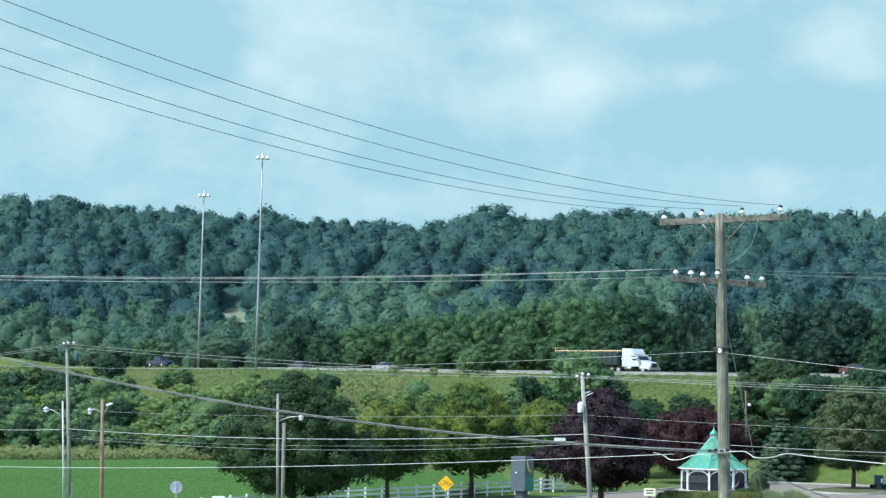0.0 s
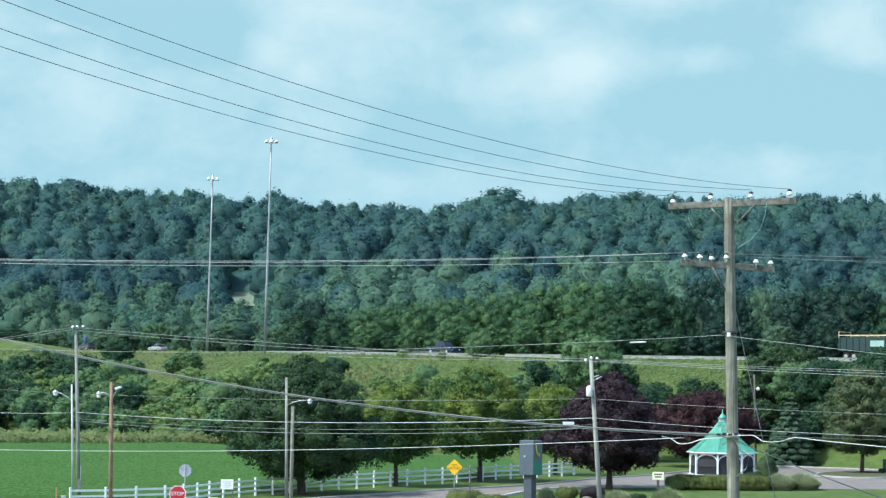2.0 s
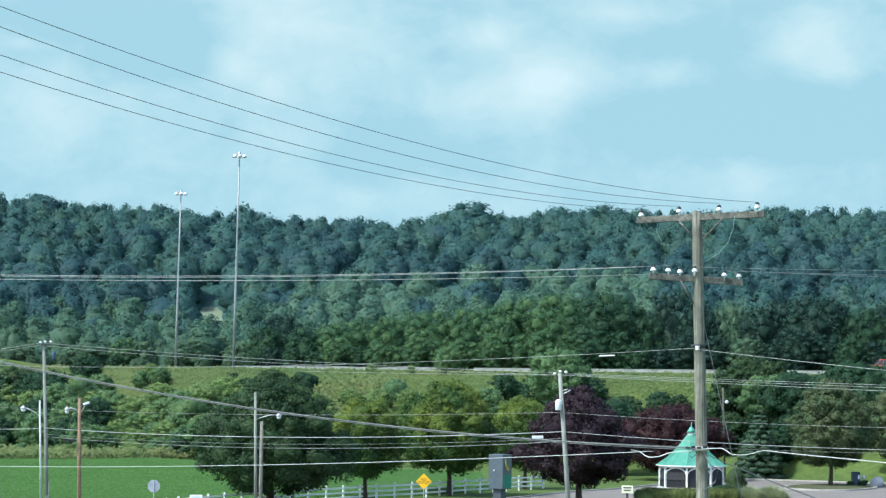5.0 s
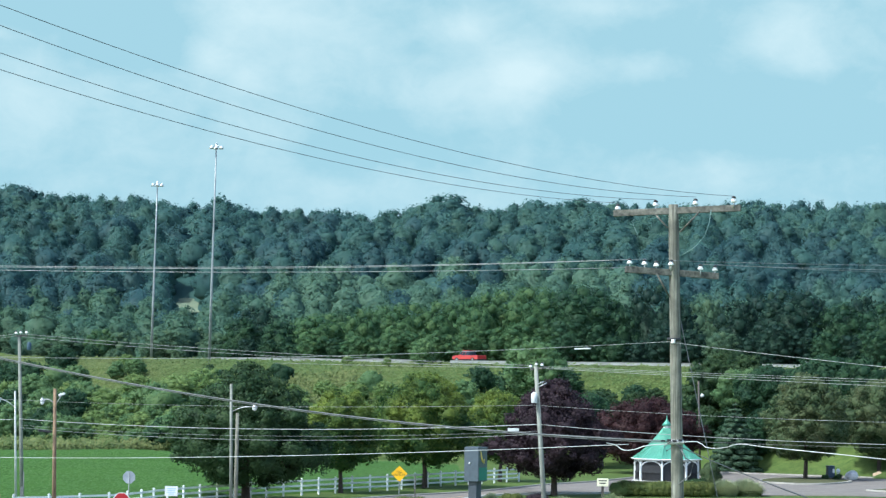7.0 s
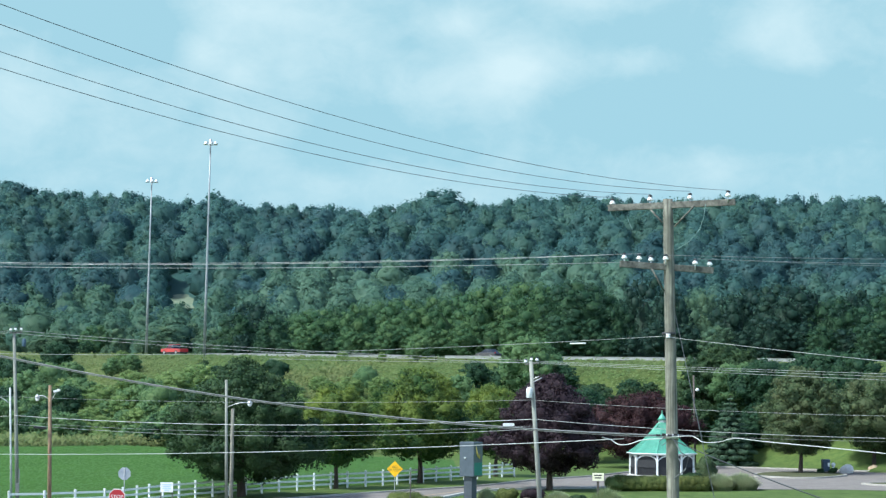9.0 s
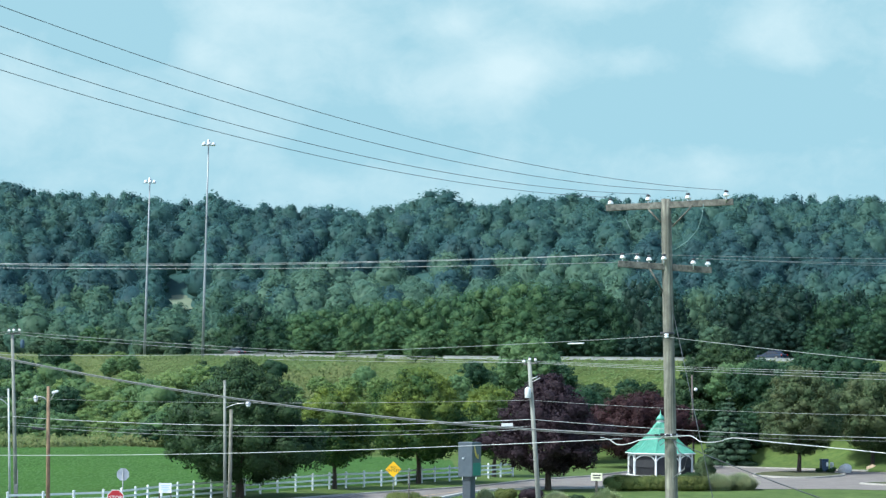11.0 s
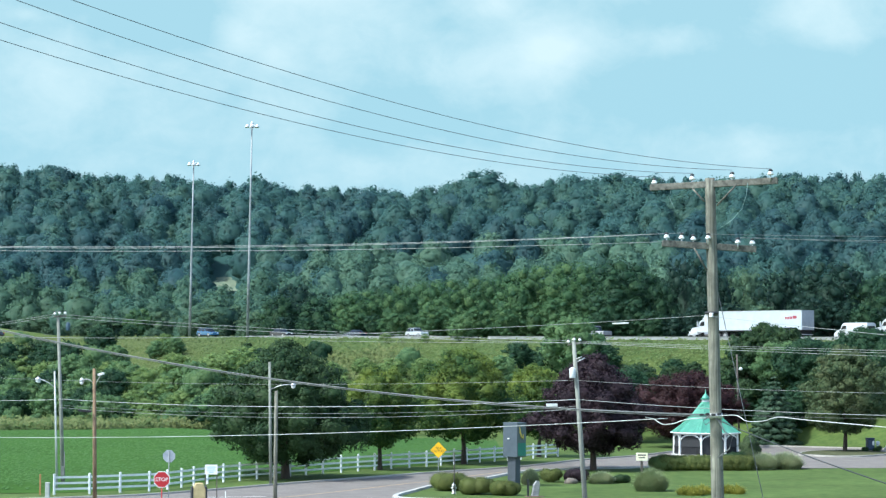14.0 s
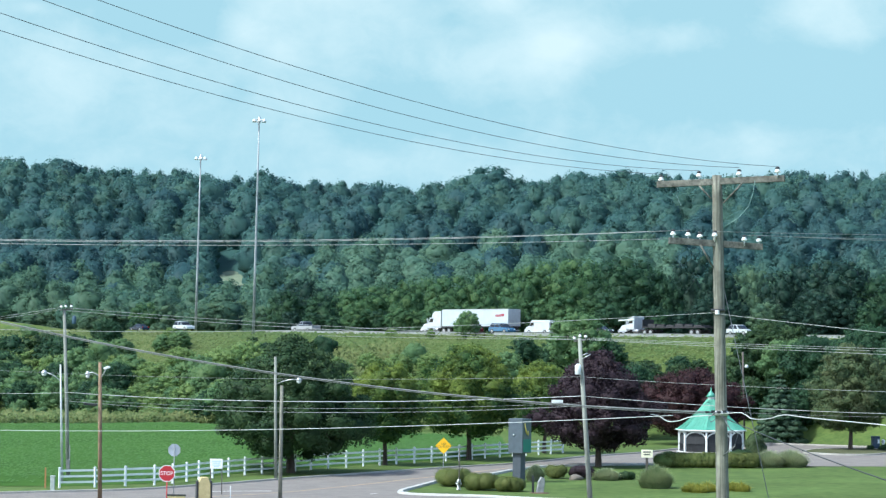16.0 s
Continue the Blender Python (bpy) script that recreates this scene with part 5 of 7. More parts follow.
# ---- poles ----
def bar(bm, a, b, w, h):
    """A square bar from a to b."""
    a, b = Vector(a), Vector(b)
    d = (b - a).normalized()
    side = d.cross(Vector((0, 0, 1))).normalized() * w * 0.5
    up = side.cross(d).normalized() * h * 0.5
    vs = [bm.verts.new(p + s * side + u * up) for p in (a, b) for s, u in ((-1, -1), (1, -1), (1, 1), (-1, 1))]
    for f in ((3, 2, 1, 0), (4, 5, 6, 7), (0, 1, 5, 4), (1, 2, 6, 5), (2, 3, 7, 6), (3, 0, 4, 7)):
        bm.faces.new([vs[k] for k in f])
    bmesh.ops.bevel(bm, geom=list({e for v in vs for e in v.link_edges}), offset=0.008, segments=1, affect="EDGES")
    return bm


M_JUMPER = paint("oxidised_copper", (0.16, 0.27, 0.25), 0.5)
M_PORCELAIN = paint("white_porcelain", (0.86, 0.87, 0.86), 0.25)
M_CROSSARM = surface("crossarm_wood", (0.050, 0.050, 0.044), (0.25, 0.248, 0.212), 9, 0.85, 0, 0.4, 0.35)


def insulator(parent, at, s=1.0):
    pin = part("pin", tubes([((0, 0, -0.16 * s), (0, 0, 0.05 * s), 0.018, 0.018)], 8), M_STEEL, parent)
    pin.matrix_basis = pose(*at)
    b = part("insulator", lathe([(0.04 * s, 0.0), (0.085 * s, 0.01), (0.085 * s, 0.05 * s), (0.06 * s, 0.08 * s), (0.05 * s, 0.12 * s)], 14), M_PORCELAIN, parent, "white porcelain insulator")
    b.matrix_basis = pose(*at)
    c = part("cap", lathe([(0.05 * s, 0.115 * s), (0.068 * s, 0.122 * s), (0.062 * s, 0.15 * s), (0.04 * s, 0.17 * s), (0.02 * s, 0.18 * s)], 12), M_BLACK, parent, "dark insulator cap")
    c.matrix_basis = pose(*at)


def main_pole():
    top, foot = Vector((6.55, 55.00, 13.41)), Vector((6.85, 55.00, 0.21))
    foot = top + (foot - top) * ((top.z + 0.4) / (top.z - foot.z))
    ob = thing("utility_pole", "tall weathered wooden utility pole with two crossarms", "utility pole", (foot.x, foot.y, 0))
    inv = ob.matrix_basis.inverted()

    def loc(p):
        return inv @ Vector(p)

    a, b = loc(top), loc(foot)
    part("shaft", path_tube([b, b.lerp(a, 0.3), b.lerp(a, 0.6), b.lerp(a, 0.97), a], [0.185, 0.165, 0.142, 0.125, 0.115], 18), M_POLE, ob)
    arm = part("crossarm", bar(bmesh.new(), loc((5.15, 55.50, 13.21)), loc((8.10, 54.40, 13.31)), 0.11, 0.155), M_CROSSARM, ob)
    low = part("crossarm", bar(bmesh.new(), loc((5.37, 54.70, 11.81)), loc((7.68, 55.20, 11.70)), 0.11, 0.155), M_CROSSARM, ob)
    for p in ((5.25, 55.50, 13.30), (6.14, 55.20, 13.38), (7.06, 54.80, 13.40), (7.93, 54.40, 13.44)):
        insulator(ob, loc(p), 0.85)
    for p in ((5.47, 54.70, 11.93), (5.84, 54.80, 11.92), (6.13, 54.85, 11.89), (6.48, 54.80, 11.92), (7.22, 55.00, 11.83), (7.60, 55.20, 11.82)):
        insulator(ob, loc(p), 0.82)
    for p, q in (((6.14, 55.10, 13.16), (6.41, 54.95, 12.84)), ((7.16, 54.70, 13.24), (6.69, 54.85, 12.73)), ((6.14, 54.80, 11.71), (6.46, 54.90, 11.17))):
        part("brace", tubes([(loc(p), loc(q), 0.022, 0.022)], 6), M_CROSSARM, ob)
    part("jumper", path_tube([loc(p) for p in ((7.40, 54.50, 13.26), (7.36, 54.50, 12.96), (7.27, 54.60, 12.65), (7.05, 54.70, 12.38), (6.75, 54.85, 12.18))], 0.008), M_JUMPER, ob, "greenish jumper wire")
    part("jumper", path_tube([loc(p) for p in ((5.64, 55.30, 13.16), (5.60, 55.30, 12.95), (5.67, 55.30, 12.79), (5.72, 55.20, 12.66))], 0.008), M_JUMPER, ob, "greenish jumper wire")
    part("bracket", lathe([(0.165, 0.0), (0.175, 0.02), (0.175, 0.05), (0.165, 0.07)], 16), M_BLACK, ob, "dark cable clamp band").matrix_basis = Matrix.Translation(loc((6.59, 54.98, 10.11)))
    sp = part("spool", lathe([(0.05, 0.0), (0.055, 0.03), (0.035, 0.05), (0.055, 0.08), (0.05, 0.1)], 12), M_PORCELAIN, ob, "white spool insulator")
    sp.matrix_basis = Matrix.Translation(loc((6.54, 54.70, 10.04)))
    part("bracket", lathe([(0.185, 0.0), (0.2, 0.02), (0.2, 0.10), (0.185, 0.12)], 16), M_STEEL, ob, "steel cable band").matrix_basis = Matrix.Translation(loc((6.65, 54.98, 7.61)))
    for k in range(5):
        q = loc((6.61, 54.70, 7.70)) + Vector((-0.30 + 0.14 * k, 0, 0.02 * (k % 2)))
        part("clamp", boxed(-0.05, 0.05, -0.03, 0.03, -0.025, 0.03, bevel=0.01), M_BLACK, ob).matrix_basis = Matrix.Translation(q)
    part("hook", path_tube([loc(p) for p in ((6.56, 54.70, 7.73), (6.34, 54.70, 7.56), (6.40, 54.70, 7.46), (6.51, 54.70, 7.54))], 0.012), M_CABLE, ob)
    part("guy_wire", tubes([(loc((6.52, 55.00, 11.64)), loc((9.19, 56.00, 0.01)), 0.010, 0.010)], 6), M_CABLE, ob, "thin steel guy wire")
    part("service_cable", path_tube([loc(p) for p in ((6.69, 54.80, 7.63), (6.86, 54.70, 7.30), (7.05, 54.70, 7.19), (6.97, 54.70, 6.89), (6.71, 54.80, 6.67))], 0.016), M_CABLE, ob, "loose dark service cable")


main_pole()


def simple_pole(label, top, foot, r_top, r_foot, mat, name="utility_pole"):
    """A round wooden pole between two places; returns the thing and a mapper into its space."""
    top, foot = Vector(top), Vector(foot)
    ob = thing(name, label, "utility pole" if name == "utility_pole" else "lamp post", (foot.x, foot.y, 0))
    inv = ob.matrix_basis.inverted()
    part("shaft", path_tube([inv @ (foot - Vector((0, 0, 0.3))), inv @ foot.lerp(top, 0.5), inv @ top], [r_foot, (r_foot + r_top) / 2, r_top], 14), mat, ob)
    return ob, lambda p: inv @ Vector(p)


def cobra_lamp(ob, loc, root, head, size=0.32):
    """A curved arm with a drop-lens street-lamp head."""
    root, head = loc(root), loc(head)
    mid = root.lerp(head, 0.55) + Vector((0, 0, 0.18))
    part("arm", path_tube([root, root.lerp(mid, 0.5) + Vector((0, 0, 0.05)), mid, head + Vector((0, 0, 0.12))], 0.028, 8), M_STEEL, ob)
    lamp = part("lamp_head", lathe([(size * 0.25, -0.02), (size * 0.5, 0.02), (size * 0.48, 0.1), (size * 0.2, 0.2), (size * 0.12, 0.24)], 14), M_STEEL, ob)
    lamp.matrix_basis = Matrix.Translation(head)
    lens = part("lens", lathe([(0.01, -0.2), (size * 0.3, -0.15), (size * 0.42, -0.03), (size * 0.3, 0.0)], 14), M_LENS, lamp, "white glass lamp lens")


M_LENS = paint("white_lens", (0.66, 0.69, 0.70), 0.3)


def poles():
    # grey pole and white lamp post at the field's corner
    ob, loc = simple_pole("tall grey wooden utility pole at the field corner", (-26.04, 156.00, 11.82), (-25.54, 156.00, 0.07), 0.10, 0.145, M_POLE_GREY)
    part("crossarm", bar(bmesh.new(), loc((-26.30, 155.80, 11.82)), loc((-25.51, 156.20, 11.86)), 0.1, 0.12), M_CROSSARM, ob)
    for p in ((-26.22, 155.80, 11.97), (-25.95, 156.00, 12.01), (-25.59, 156.20, 12.02)):
        insulator(ob, loc(p), 1.2)
    part("transformer", lathe([(0.13, 0), (0.15, 0.04), (0.15, 0.46), (0.12, 0.52), (0.04, 0.58)], 14), M_BLUE, ob, "dull blue transformer can").matrix_basis = Matrix.Translation(loc((-25.29, 155.60, 10.85)))
    part("meter_box", boxed(-0.12, 0.12, -0.3, -0.17, 0.9, 1.6, bevel=0.02), M_CABLE, ob, "grey meter box")
    part("cable_guard", tubes([((0.1, -0.16, -0.1), (0.07, -0.14, 2.6), 0.03, 0.03)]), M_CABLE, ob, "grey conduit")
    ob, loc = simple_pole("slim pale lamp post beside the grey pole", (-25.89, 154.00, 8.09), (-25.63, 154.00, 0.07), 0.06, 0.085, M_WHITEPOLE, "street_lamp")
    cobra_lamp(ob, loc, (-25.84, 154.00, 6.94), (-26.99, 154.00, 7.48), 0.42)
    # brown pole with two lamps
    ob, loc = simple_pole("orange-brown wooden pole with two street lamps", (-20.96, 139.00, 8.35), (-20.83, 139.00, 0.05), 0.10, 0.135, M_POLE_BROWN)
    cobra_lamp(ob, loc, (-21.02, 139.00, 7.49), (-21.71, 139.00, 7.56), 0.30)
    a = loc((-20.88, 139.00, 7.42))
    h = loc((-20.51, 138.80, 8.00))
    part("arm", tubes([(a, h, 0.025, 0.025)], 8), M_STEEL, ob)
    fl = part("floodlight", boxed(-0.2, 0.2, -0.12, 0.12, -0.06, 0.08, bevel=0.03), M_LENS, ob, "white floodlight")
    fl.matrix_basis = Matrix.Translation(h) @ pose(0, 0, 0, 0, -18, 0)
    part("splice_box", bar(bmesh.new(), loc((-21.84, 138.60, 5.82)), loc((-21.08, 138.80, 5.74)), 0.12, 0.13), M_BLACK, ob, "black cable splice case")
    # two poles by the road
    ob, loc = simple_pole("slim grey wooden pole with a lamp arm", (-11.99, 162.00, 8.76), (-11.84, 162.00, 0.13), 0.09, 0.12, M_POLE_GREY)
    cobra_lamp(ob, loc, (-11.91, 162.00, 6.80), (-10.27, 161.50, 7.08), 0.40)
    ob, loc = simple_pole("short pale wooden pole beside the road", (-9.73, 137.00, 7.07), (-9.74, 137.00, 0.15), 0.10, 0.125, M_POLE)
    # leaning pole with transformer
    ob, loc = simple_pole("leaning grey-green wooden utility pole with a transformer", (7.40, 125.00, 10.02), (8.14, 125.00, 0.16), 0.11, 0.15, M_POLE_GREY)
    part("crossarm", bar(bmesh.new(), loc((7.09, 125.00, 9.84)), loc((7.77, 125.00, 9.93)), 0.09, 0.11), M_CROSSARM, ob)
    for p in ((7.12, 125.00, 9.96), (7.43, 125.00, 10.08), (7.74, 125.00, 10.05)):
        insulator(ob, loc(p), 1.1)
    part("transformer", lathe([(0.15, 0), (0.17, 0.03), (0.17, 0.48), (0.13, 0.54), (0.04, 0.6)], 14), M_LENS, ob, "white transformer can").matrix_basis = Matrix.Translation(loc((7.32, 124.70, 8.01)))
    for p, q in (((7.55, 124.90, 8.88), (8.01, 124.90, 9.12)), ((7.55, 124.90, 9.06), (7.86, 124.90, 9.19))):
        part("cutout", tubes([(loc(p), loc(q), 0.02, 0.035)], 8), M_STEEL, ob, "pale fuse cutout")
    # dark slender pole behind the gazebo
    ob, loc = simple_pole("thin dark wooden pole behind the gazebo", (32.04, 245.00, 9.67), (32.28, 245.00, 0.29), 0.09, 0.11, M_BARKPOLE)
    part("lamp_head", lathe([(0.05, -0.1), (0.2, 0.0), (0.2, 0.15), (0.08, 0.28)], 12), M_LENS, ob, "white yard lamp").matrix_basis = Matrix.Translation(loc((32.43, 244.80, 8.03)))


M_BLUE = paint("blue_enamel", (0.035, 0.08, 0.12), 0.6)
M_WHITEPOLE = surface("pale_pole", (0.34, 0.37, 0.36), (0.50, 0.53, 0.52), 5, 0.6, 0.2, 0, 0.15)
M_BARKPOLE = surface("dark_pole_wood", (0.06, 0.05, 0.045), (0.13, 0.11, 0.10), 7, 0.85, 0, 0.3, 0.3, (1, 1, 0.1))
poles()


def high_mast(top, d, label):
    top = Vector(top)
    x, y = top.x, top.y
    z = float(height(x, y))
    ob = thing("high_mast_light", label, "light mast", (x, y, z), 20, "high-mast lights of the highway")
    H = top.z - z
    part("shaft", path_tube([(0.0, 0, -0.4), (0.15, 0, H * 0.33), (0.3, 0, H * 0.66), (0.45, 0, H)], [0.235, 0.185, 0.14, 0.10], 14), M_MAST, ob)
    part("head_frame", lathe([(0.2, H - 0.3), (0.26, H - 0.25), (0.26, H + 0.1), (0.1, H + 0.35), (0.02, H + 0.45)], 12), M_STEEL, ob).location = (0.45, 0, 0)
    for k in range(6):
        a = k * math.tau / 6 + 0.3
        arm = part("arm", tubes([((0.45, 0, H - 0.1), (0.45 + 0.75 * math.cos(a), 0.75 * math.sin(a), H - 0.15), 0.04, 0.04)], 6), M_STEEL, ob)
        lum = part("luminaire", lathe([(0.34, -0.32), (0.36, -0.26), (0.22, 0.0), (0.15, 0.12), (0.06, 0.16)], 12), M_LENS, arm, "white bell luminaire")
        lum.location = (0.45 + 0.85 * math.cos(a), 0.85 * math.sin(a), H - 0.2)


high_mast((-29.10, 347.00, 44.80), 347, "tall slim steel high-mast light before the highway")
high_mast((-42.30, 387.30, 42.35), 387, "tall slim steel high-mast light beside the highway")


# ---- wires ----
def wire(label, a, b, sag, r, mat, n=36, name="power_line"):
    a, b = Vector(a), Vector(b)
    pts = []
    for k in range(n + 1):
        t = k / n
        p = a.lerp(b, t)
        p.z -= 4 * sag * t * (1 - t)
        pts.append(p)
    return solo(name, path_tube(pts, r, 5), mat, label, "cable", "overhead wires")


M_CLAD = surface("aluminium_cladding", (0.42, 0.44, 0.44), (0.60, 0.62, 0.62), 4, 0.5, 0.2)


def wires():
    top = "thin dark overhead power line from the pole top"
    wire(top, (7.93, 54.40, 13.59), (-16.00, 14.00, 17.36), 1.600, 0.0058, M_DARKWIRE, 60)
    wire(top, (7.06, 54.80, 13.59), (-16.00, 14.00, 17.30), 1.700, 0.0058, M_DARKWIRE, 60)
    wire(top, (6.14, 55.20, 13.54), (-16.00, 14.00, 16.70), 1.583, 0.0058, M_DARKWIRE, 60)
    wire(top, (5.26, 55.60, 13.48), (-16.00, 14.00, 16.20), 1.386, 0.0058, M_DARKWIRE, 60)
    mid = "pale overhead power line on the lower crossarm"
    wire(mid, (-12.15, 58.00, 11.83), (5.51, 54.70, 12.05), 0.126, 0.0061, M_WIRE)
    wire(mid, (-12.15, 58.00, 11.72), (5.43, 54.70, 11.85), 0.100, 0.0061, M_WIRE)
    wire(mid, (-12.57, 60.00, 11.90), (5.89, 54.80, 12.07), 0.149, 0.0054, M_WIRE)
    wire(mid, (6.53, 54.80, 12.04), (13.48, 58.00, 12.19), 0.020, 0.0054, M_WIRE)
    wire(mid, (7.28, 55.00, 11.97), (13.48, 58.00, 12.06), 0.020, 0.0061, M_WIRE)
    wire(mid, (7.66, 55.20, 11.98), (13.48, 58.00, 11.99), 0.020, 0.0061, M_WIRE)
    low = "pale overhead power line between the roadside poles"
    wire(low, (-25.95, 156.00, 11.97), (7.40, 125.00, 10.05), 0.204, 0.0109, M_WIRE)
    wire(low, (-25.94, 156.00, 11.78), (7.40, 125.00, 9.93), 0.256, 0.0109, M_WIRE)
    wire(low, (-26.22, 155.80, 11.97), (-36.63, 160.00, 10.50), 0.020, 0.0109, M_WIRE)
    wire(low, (-26.22, 155.80, 11.82), (-36.63, 160.00, 10.39), 0.020, 0.0109, M_WIRE)
    wire(low, (7.74, 125.00, 10.02), (25.97, 112.00, 9.44), 0.020, 0.0088, M_WIRE)
    wire(low, (7.74, 125.00, 9.96), (25.96, 112.00, 9.30), 0.020, 0.0088, M_WIRE)
    wire(low, (7.43, 125.00, 9.93), (25.96, 112.00, 9.11), 0.030, 0.0095, M_WIRE)
    wire(low, (7.12, 125.00, 9.93), (-7.49, 135.00, 10.07), 0.033, 0.0082, M_WIRE)
    wire("thin pale overhead wire sagging across the road", (-17.13, 80.00, 9.77), (6.53, 54.80, 10.09), 0.274, 0.0061, M_WIRE)
    wire("thin pale overhead wire sagging across the road", (6.57, 54.80, 10.06), (11.59, 50.00, 9.42), 0.020, 0.0061, M_WIRE)
    sl = Vector((4.40, 57.60, 9.92)), Vector((4.76, 57.20, 9.93))
    solo("wire_sleeve", tubes([(sl[0], sl[1], 0.019, 0.019)], 8), M_LENS, "white sleeve on an overhead wire", "cable sleeve")
    tele = "thick grey telephone cable between poles"
    wire(tele, (-14.20, 62.00, 10.27), (6.48, 54.80, 7.69), 0.545, 0.0179, M_CABLE, name="telephone_cable")
    wire("thin grey telephone cable beside the thick one", (-14.20, 62.00, 10.23), (6.48, 54.80, 7.65), 0.538, 0.0085, M_CABLE, name="telephone_cable")
    wire("bright aluminium-clad telephone cable", (-25.87, 155.80, 6.19), (7.55, 125.00, 6.84), 0.465, 0.0170, M_CLAD, name="telephone_cable")
    wire("bright aluminium-clad telephone cable", (-26.17, 155.80, 6.15), (-36.58, 160.00, 6.23), 0.148, 0.0136, M_CLAD, name="telephone_cable")
    wire("pale telephone cable past the tall pole", (7.61, 125.00, 6.84), (25.00, 108.00, 6.39), 0.174, 0.0153, M_WIRE, name="telephone_cable")
    wire("thin grey telephone cable", (-25.86, 155.80, 5.61), (7.55, 125.00, 6.31), 0.573, 0.0119, M_WIRE, name="telephone_cable")
    wire("thin grey telephone cable", (-25.86, 155.80, 5.77), (7.55, 125.00, 6.47), 0.487, 0.0076, M_WIRE, name="telephone_cable")
    wire("thin grey telephone cable", (7.61, 125.00, 6.34), (25.00, 108.00, 6.23), 0.092, 0.0085, M_CABLE, name="telephone_cable")
    wire("bright telephone cable tied to the tall pole", (-16.02, 75.00, 6.39), (5.54, 55.20, 7.60), 0.173, 0.0089, M_CLAD, name="telephone_cable")
    wire("thin pale overhead wire between roadside poles", (-35.29, 165.00, 7.69), (7.49, 125.00, 7.89), 0.405, 0.0082, M_WIRE)
    wire("thin pale overhead wire between roadside poles", (7.49, 125.00, 7.89), (25.02, 108.00, 7.45), 0.140, 0.0082, M_WIRE)
    wire("dark sagging service drop", (6.61, 54.80, 7.62), (7.86, 34.00, 6.81), 0.083, 0.0119, M_BLACK)
    loop = [(5.02, 55.40, 7.62), (5.22, 55.30, 7.58), (5.41, 55.20, 7.46), (5.66, 55.00, 7.48), (5.95, 54.90, 7.58), (6.48, 54.80, 7.63)]
    solo("telephone_cable", path_tube(smooth_line(loop, 0.08), 0.013), M_CLAD, "bright slack loop of telephone cable", "cable", "overhead wires")
    right = [(6.61, 54.80, 7.66), (7.10, 54.40, 7.70), (7.27, 54.20, 7.58), (7.49, 54.00, 7.56), (7.74, 53.80, 7.60), (7.97, 53.60, 7.68), (8.63, 53.20, 7.62), (10.08, 52.00, 7.51), (11.80, 51.00, 7.36)]
    solo("telephone_cable", path_tube(smooth_line(right, 0.12), 0.0115), M_CLAD, "bright telephone cable running on from the tall pole", "cable", "overhead wires")
    lamp = (5.81, 123.00, 6.57), (6.42, 123.00, 6.57)
    solo("cable_splice", bar(bmesh.new(), *lamp, 0.14, 0.16), M_LENS, "white splice case on the telephone cable", "cable splice")


wires()


# ---- signs and small things ----
def lettering(words, size, parent, mat, at, turn=(90, 0, 0)):
    cu = bpy.data.curves.new("lettering", "FONT")
    cu.body, cu.size, cu.align_x, cu.align_y, cu.extrude = words, size, "CENTER", "CENTER", 0.002
    tmp = bpy.data.objects.new("lettering", cu)
    scene.collection.objects.link(tmp)
    me = bpy.data.meshes.new_from_object(tmp.evaluated_get(bpy.context.evaluated_depsgraph_get()))
    bpy.data.objects.remove(tmp)
    me.materials.clear()
    o = part("lettering", me, mat, parent)
    o.matrix_basis = pose(*at, *turn)
    return o


def plate(sides, r, spin, depth=0.012):
    """A flat many-sided sign plate facing -y."""
    bm = bmesh.new()
    ring = [[bm.verts.new((r * math.cos(radians(spin) + k * math.tau / sides), y, r * math.sin(radians(spin) + k * math.tau / sides))) for k in range(sides)] for y in (-depth / 2, depth / 2)]
    bm.faces.new(ring[0])
    bm.faces.new(ring[1][::-1])
    for k in range(sides):
        bm.faces.new((ring[0][k], ring[1][k], ring[1][(k + 1) % sides], ring[0][(k + 1) % sides]))
    bmesh.ops.recalc_face_normals(bm, faces=bm.faces)
    return bm


M_SIGNRED = paint("red_sign_sheeting", (0.36, 0.012, 0.022), 0.4)
M_SIGNYEL = paint("yellow_sign_sheeting", (0.96, 0.52, 0.008), 0.4)
M_SIGNBACK = surface("sign_back_aluminium", (0.30, 0.33, 0.38), (0.42, 0.46, 0.52), 3, 0.5, 0.3)
M_SIGNPOST = surface("galvanised_post", (0.20, 0.22, 0.23), (0.32, 0.34, 0.35), 6, 0.6, 0.2)
M_TAN = surface("tan_board", (0.42, 0.34, 0.16), (0.58, 0.48, 0.25), 5, 0.7)
M_REDPOST = paint("red_post", (0.45, 0.03, 0.03), 0.5)
M_ORANGE = paint("orange_marker", (0.36, 0.17, 0.07), 0.6)


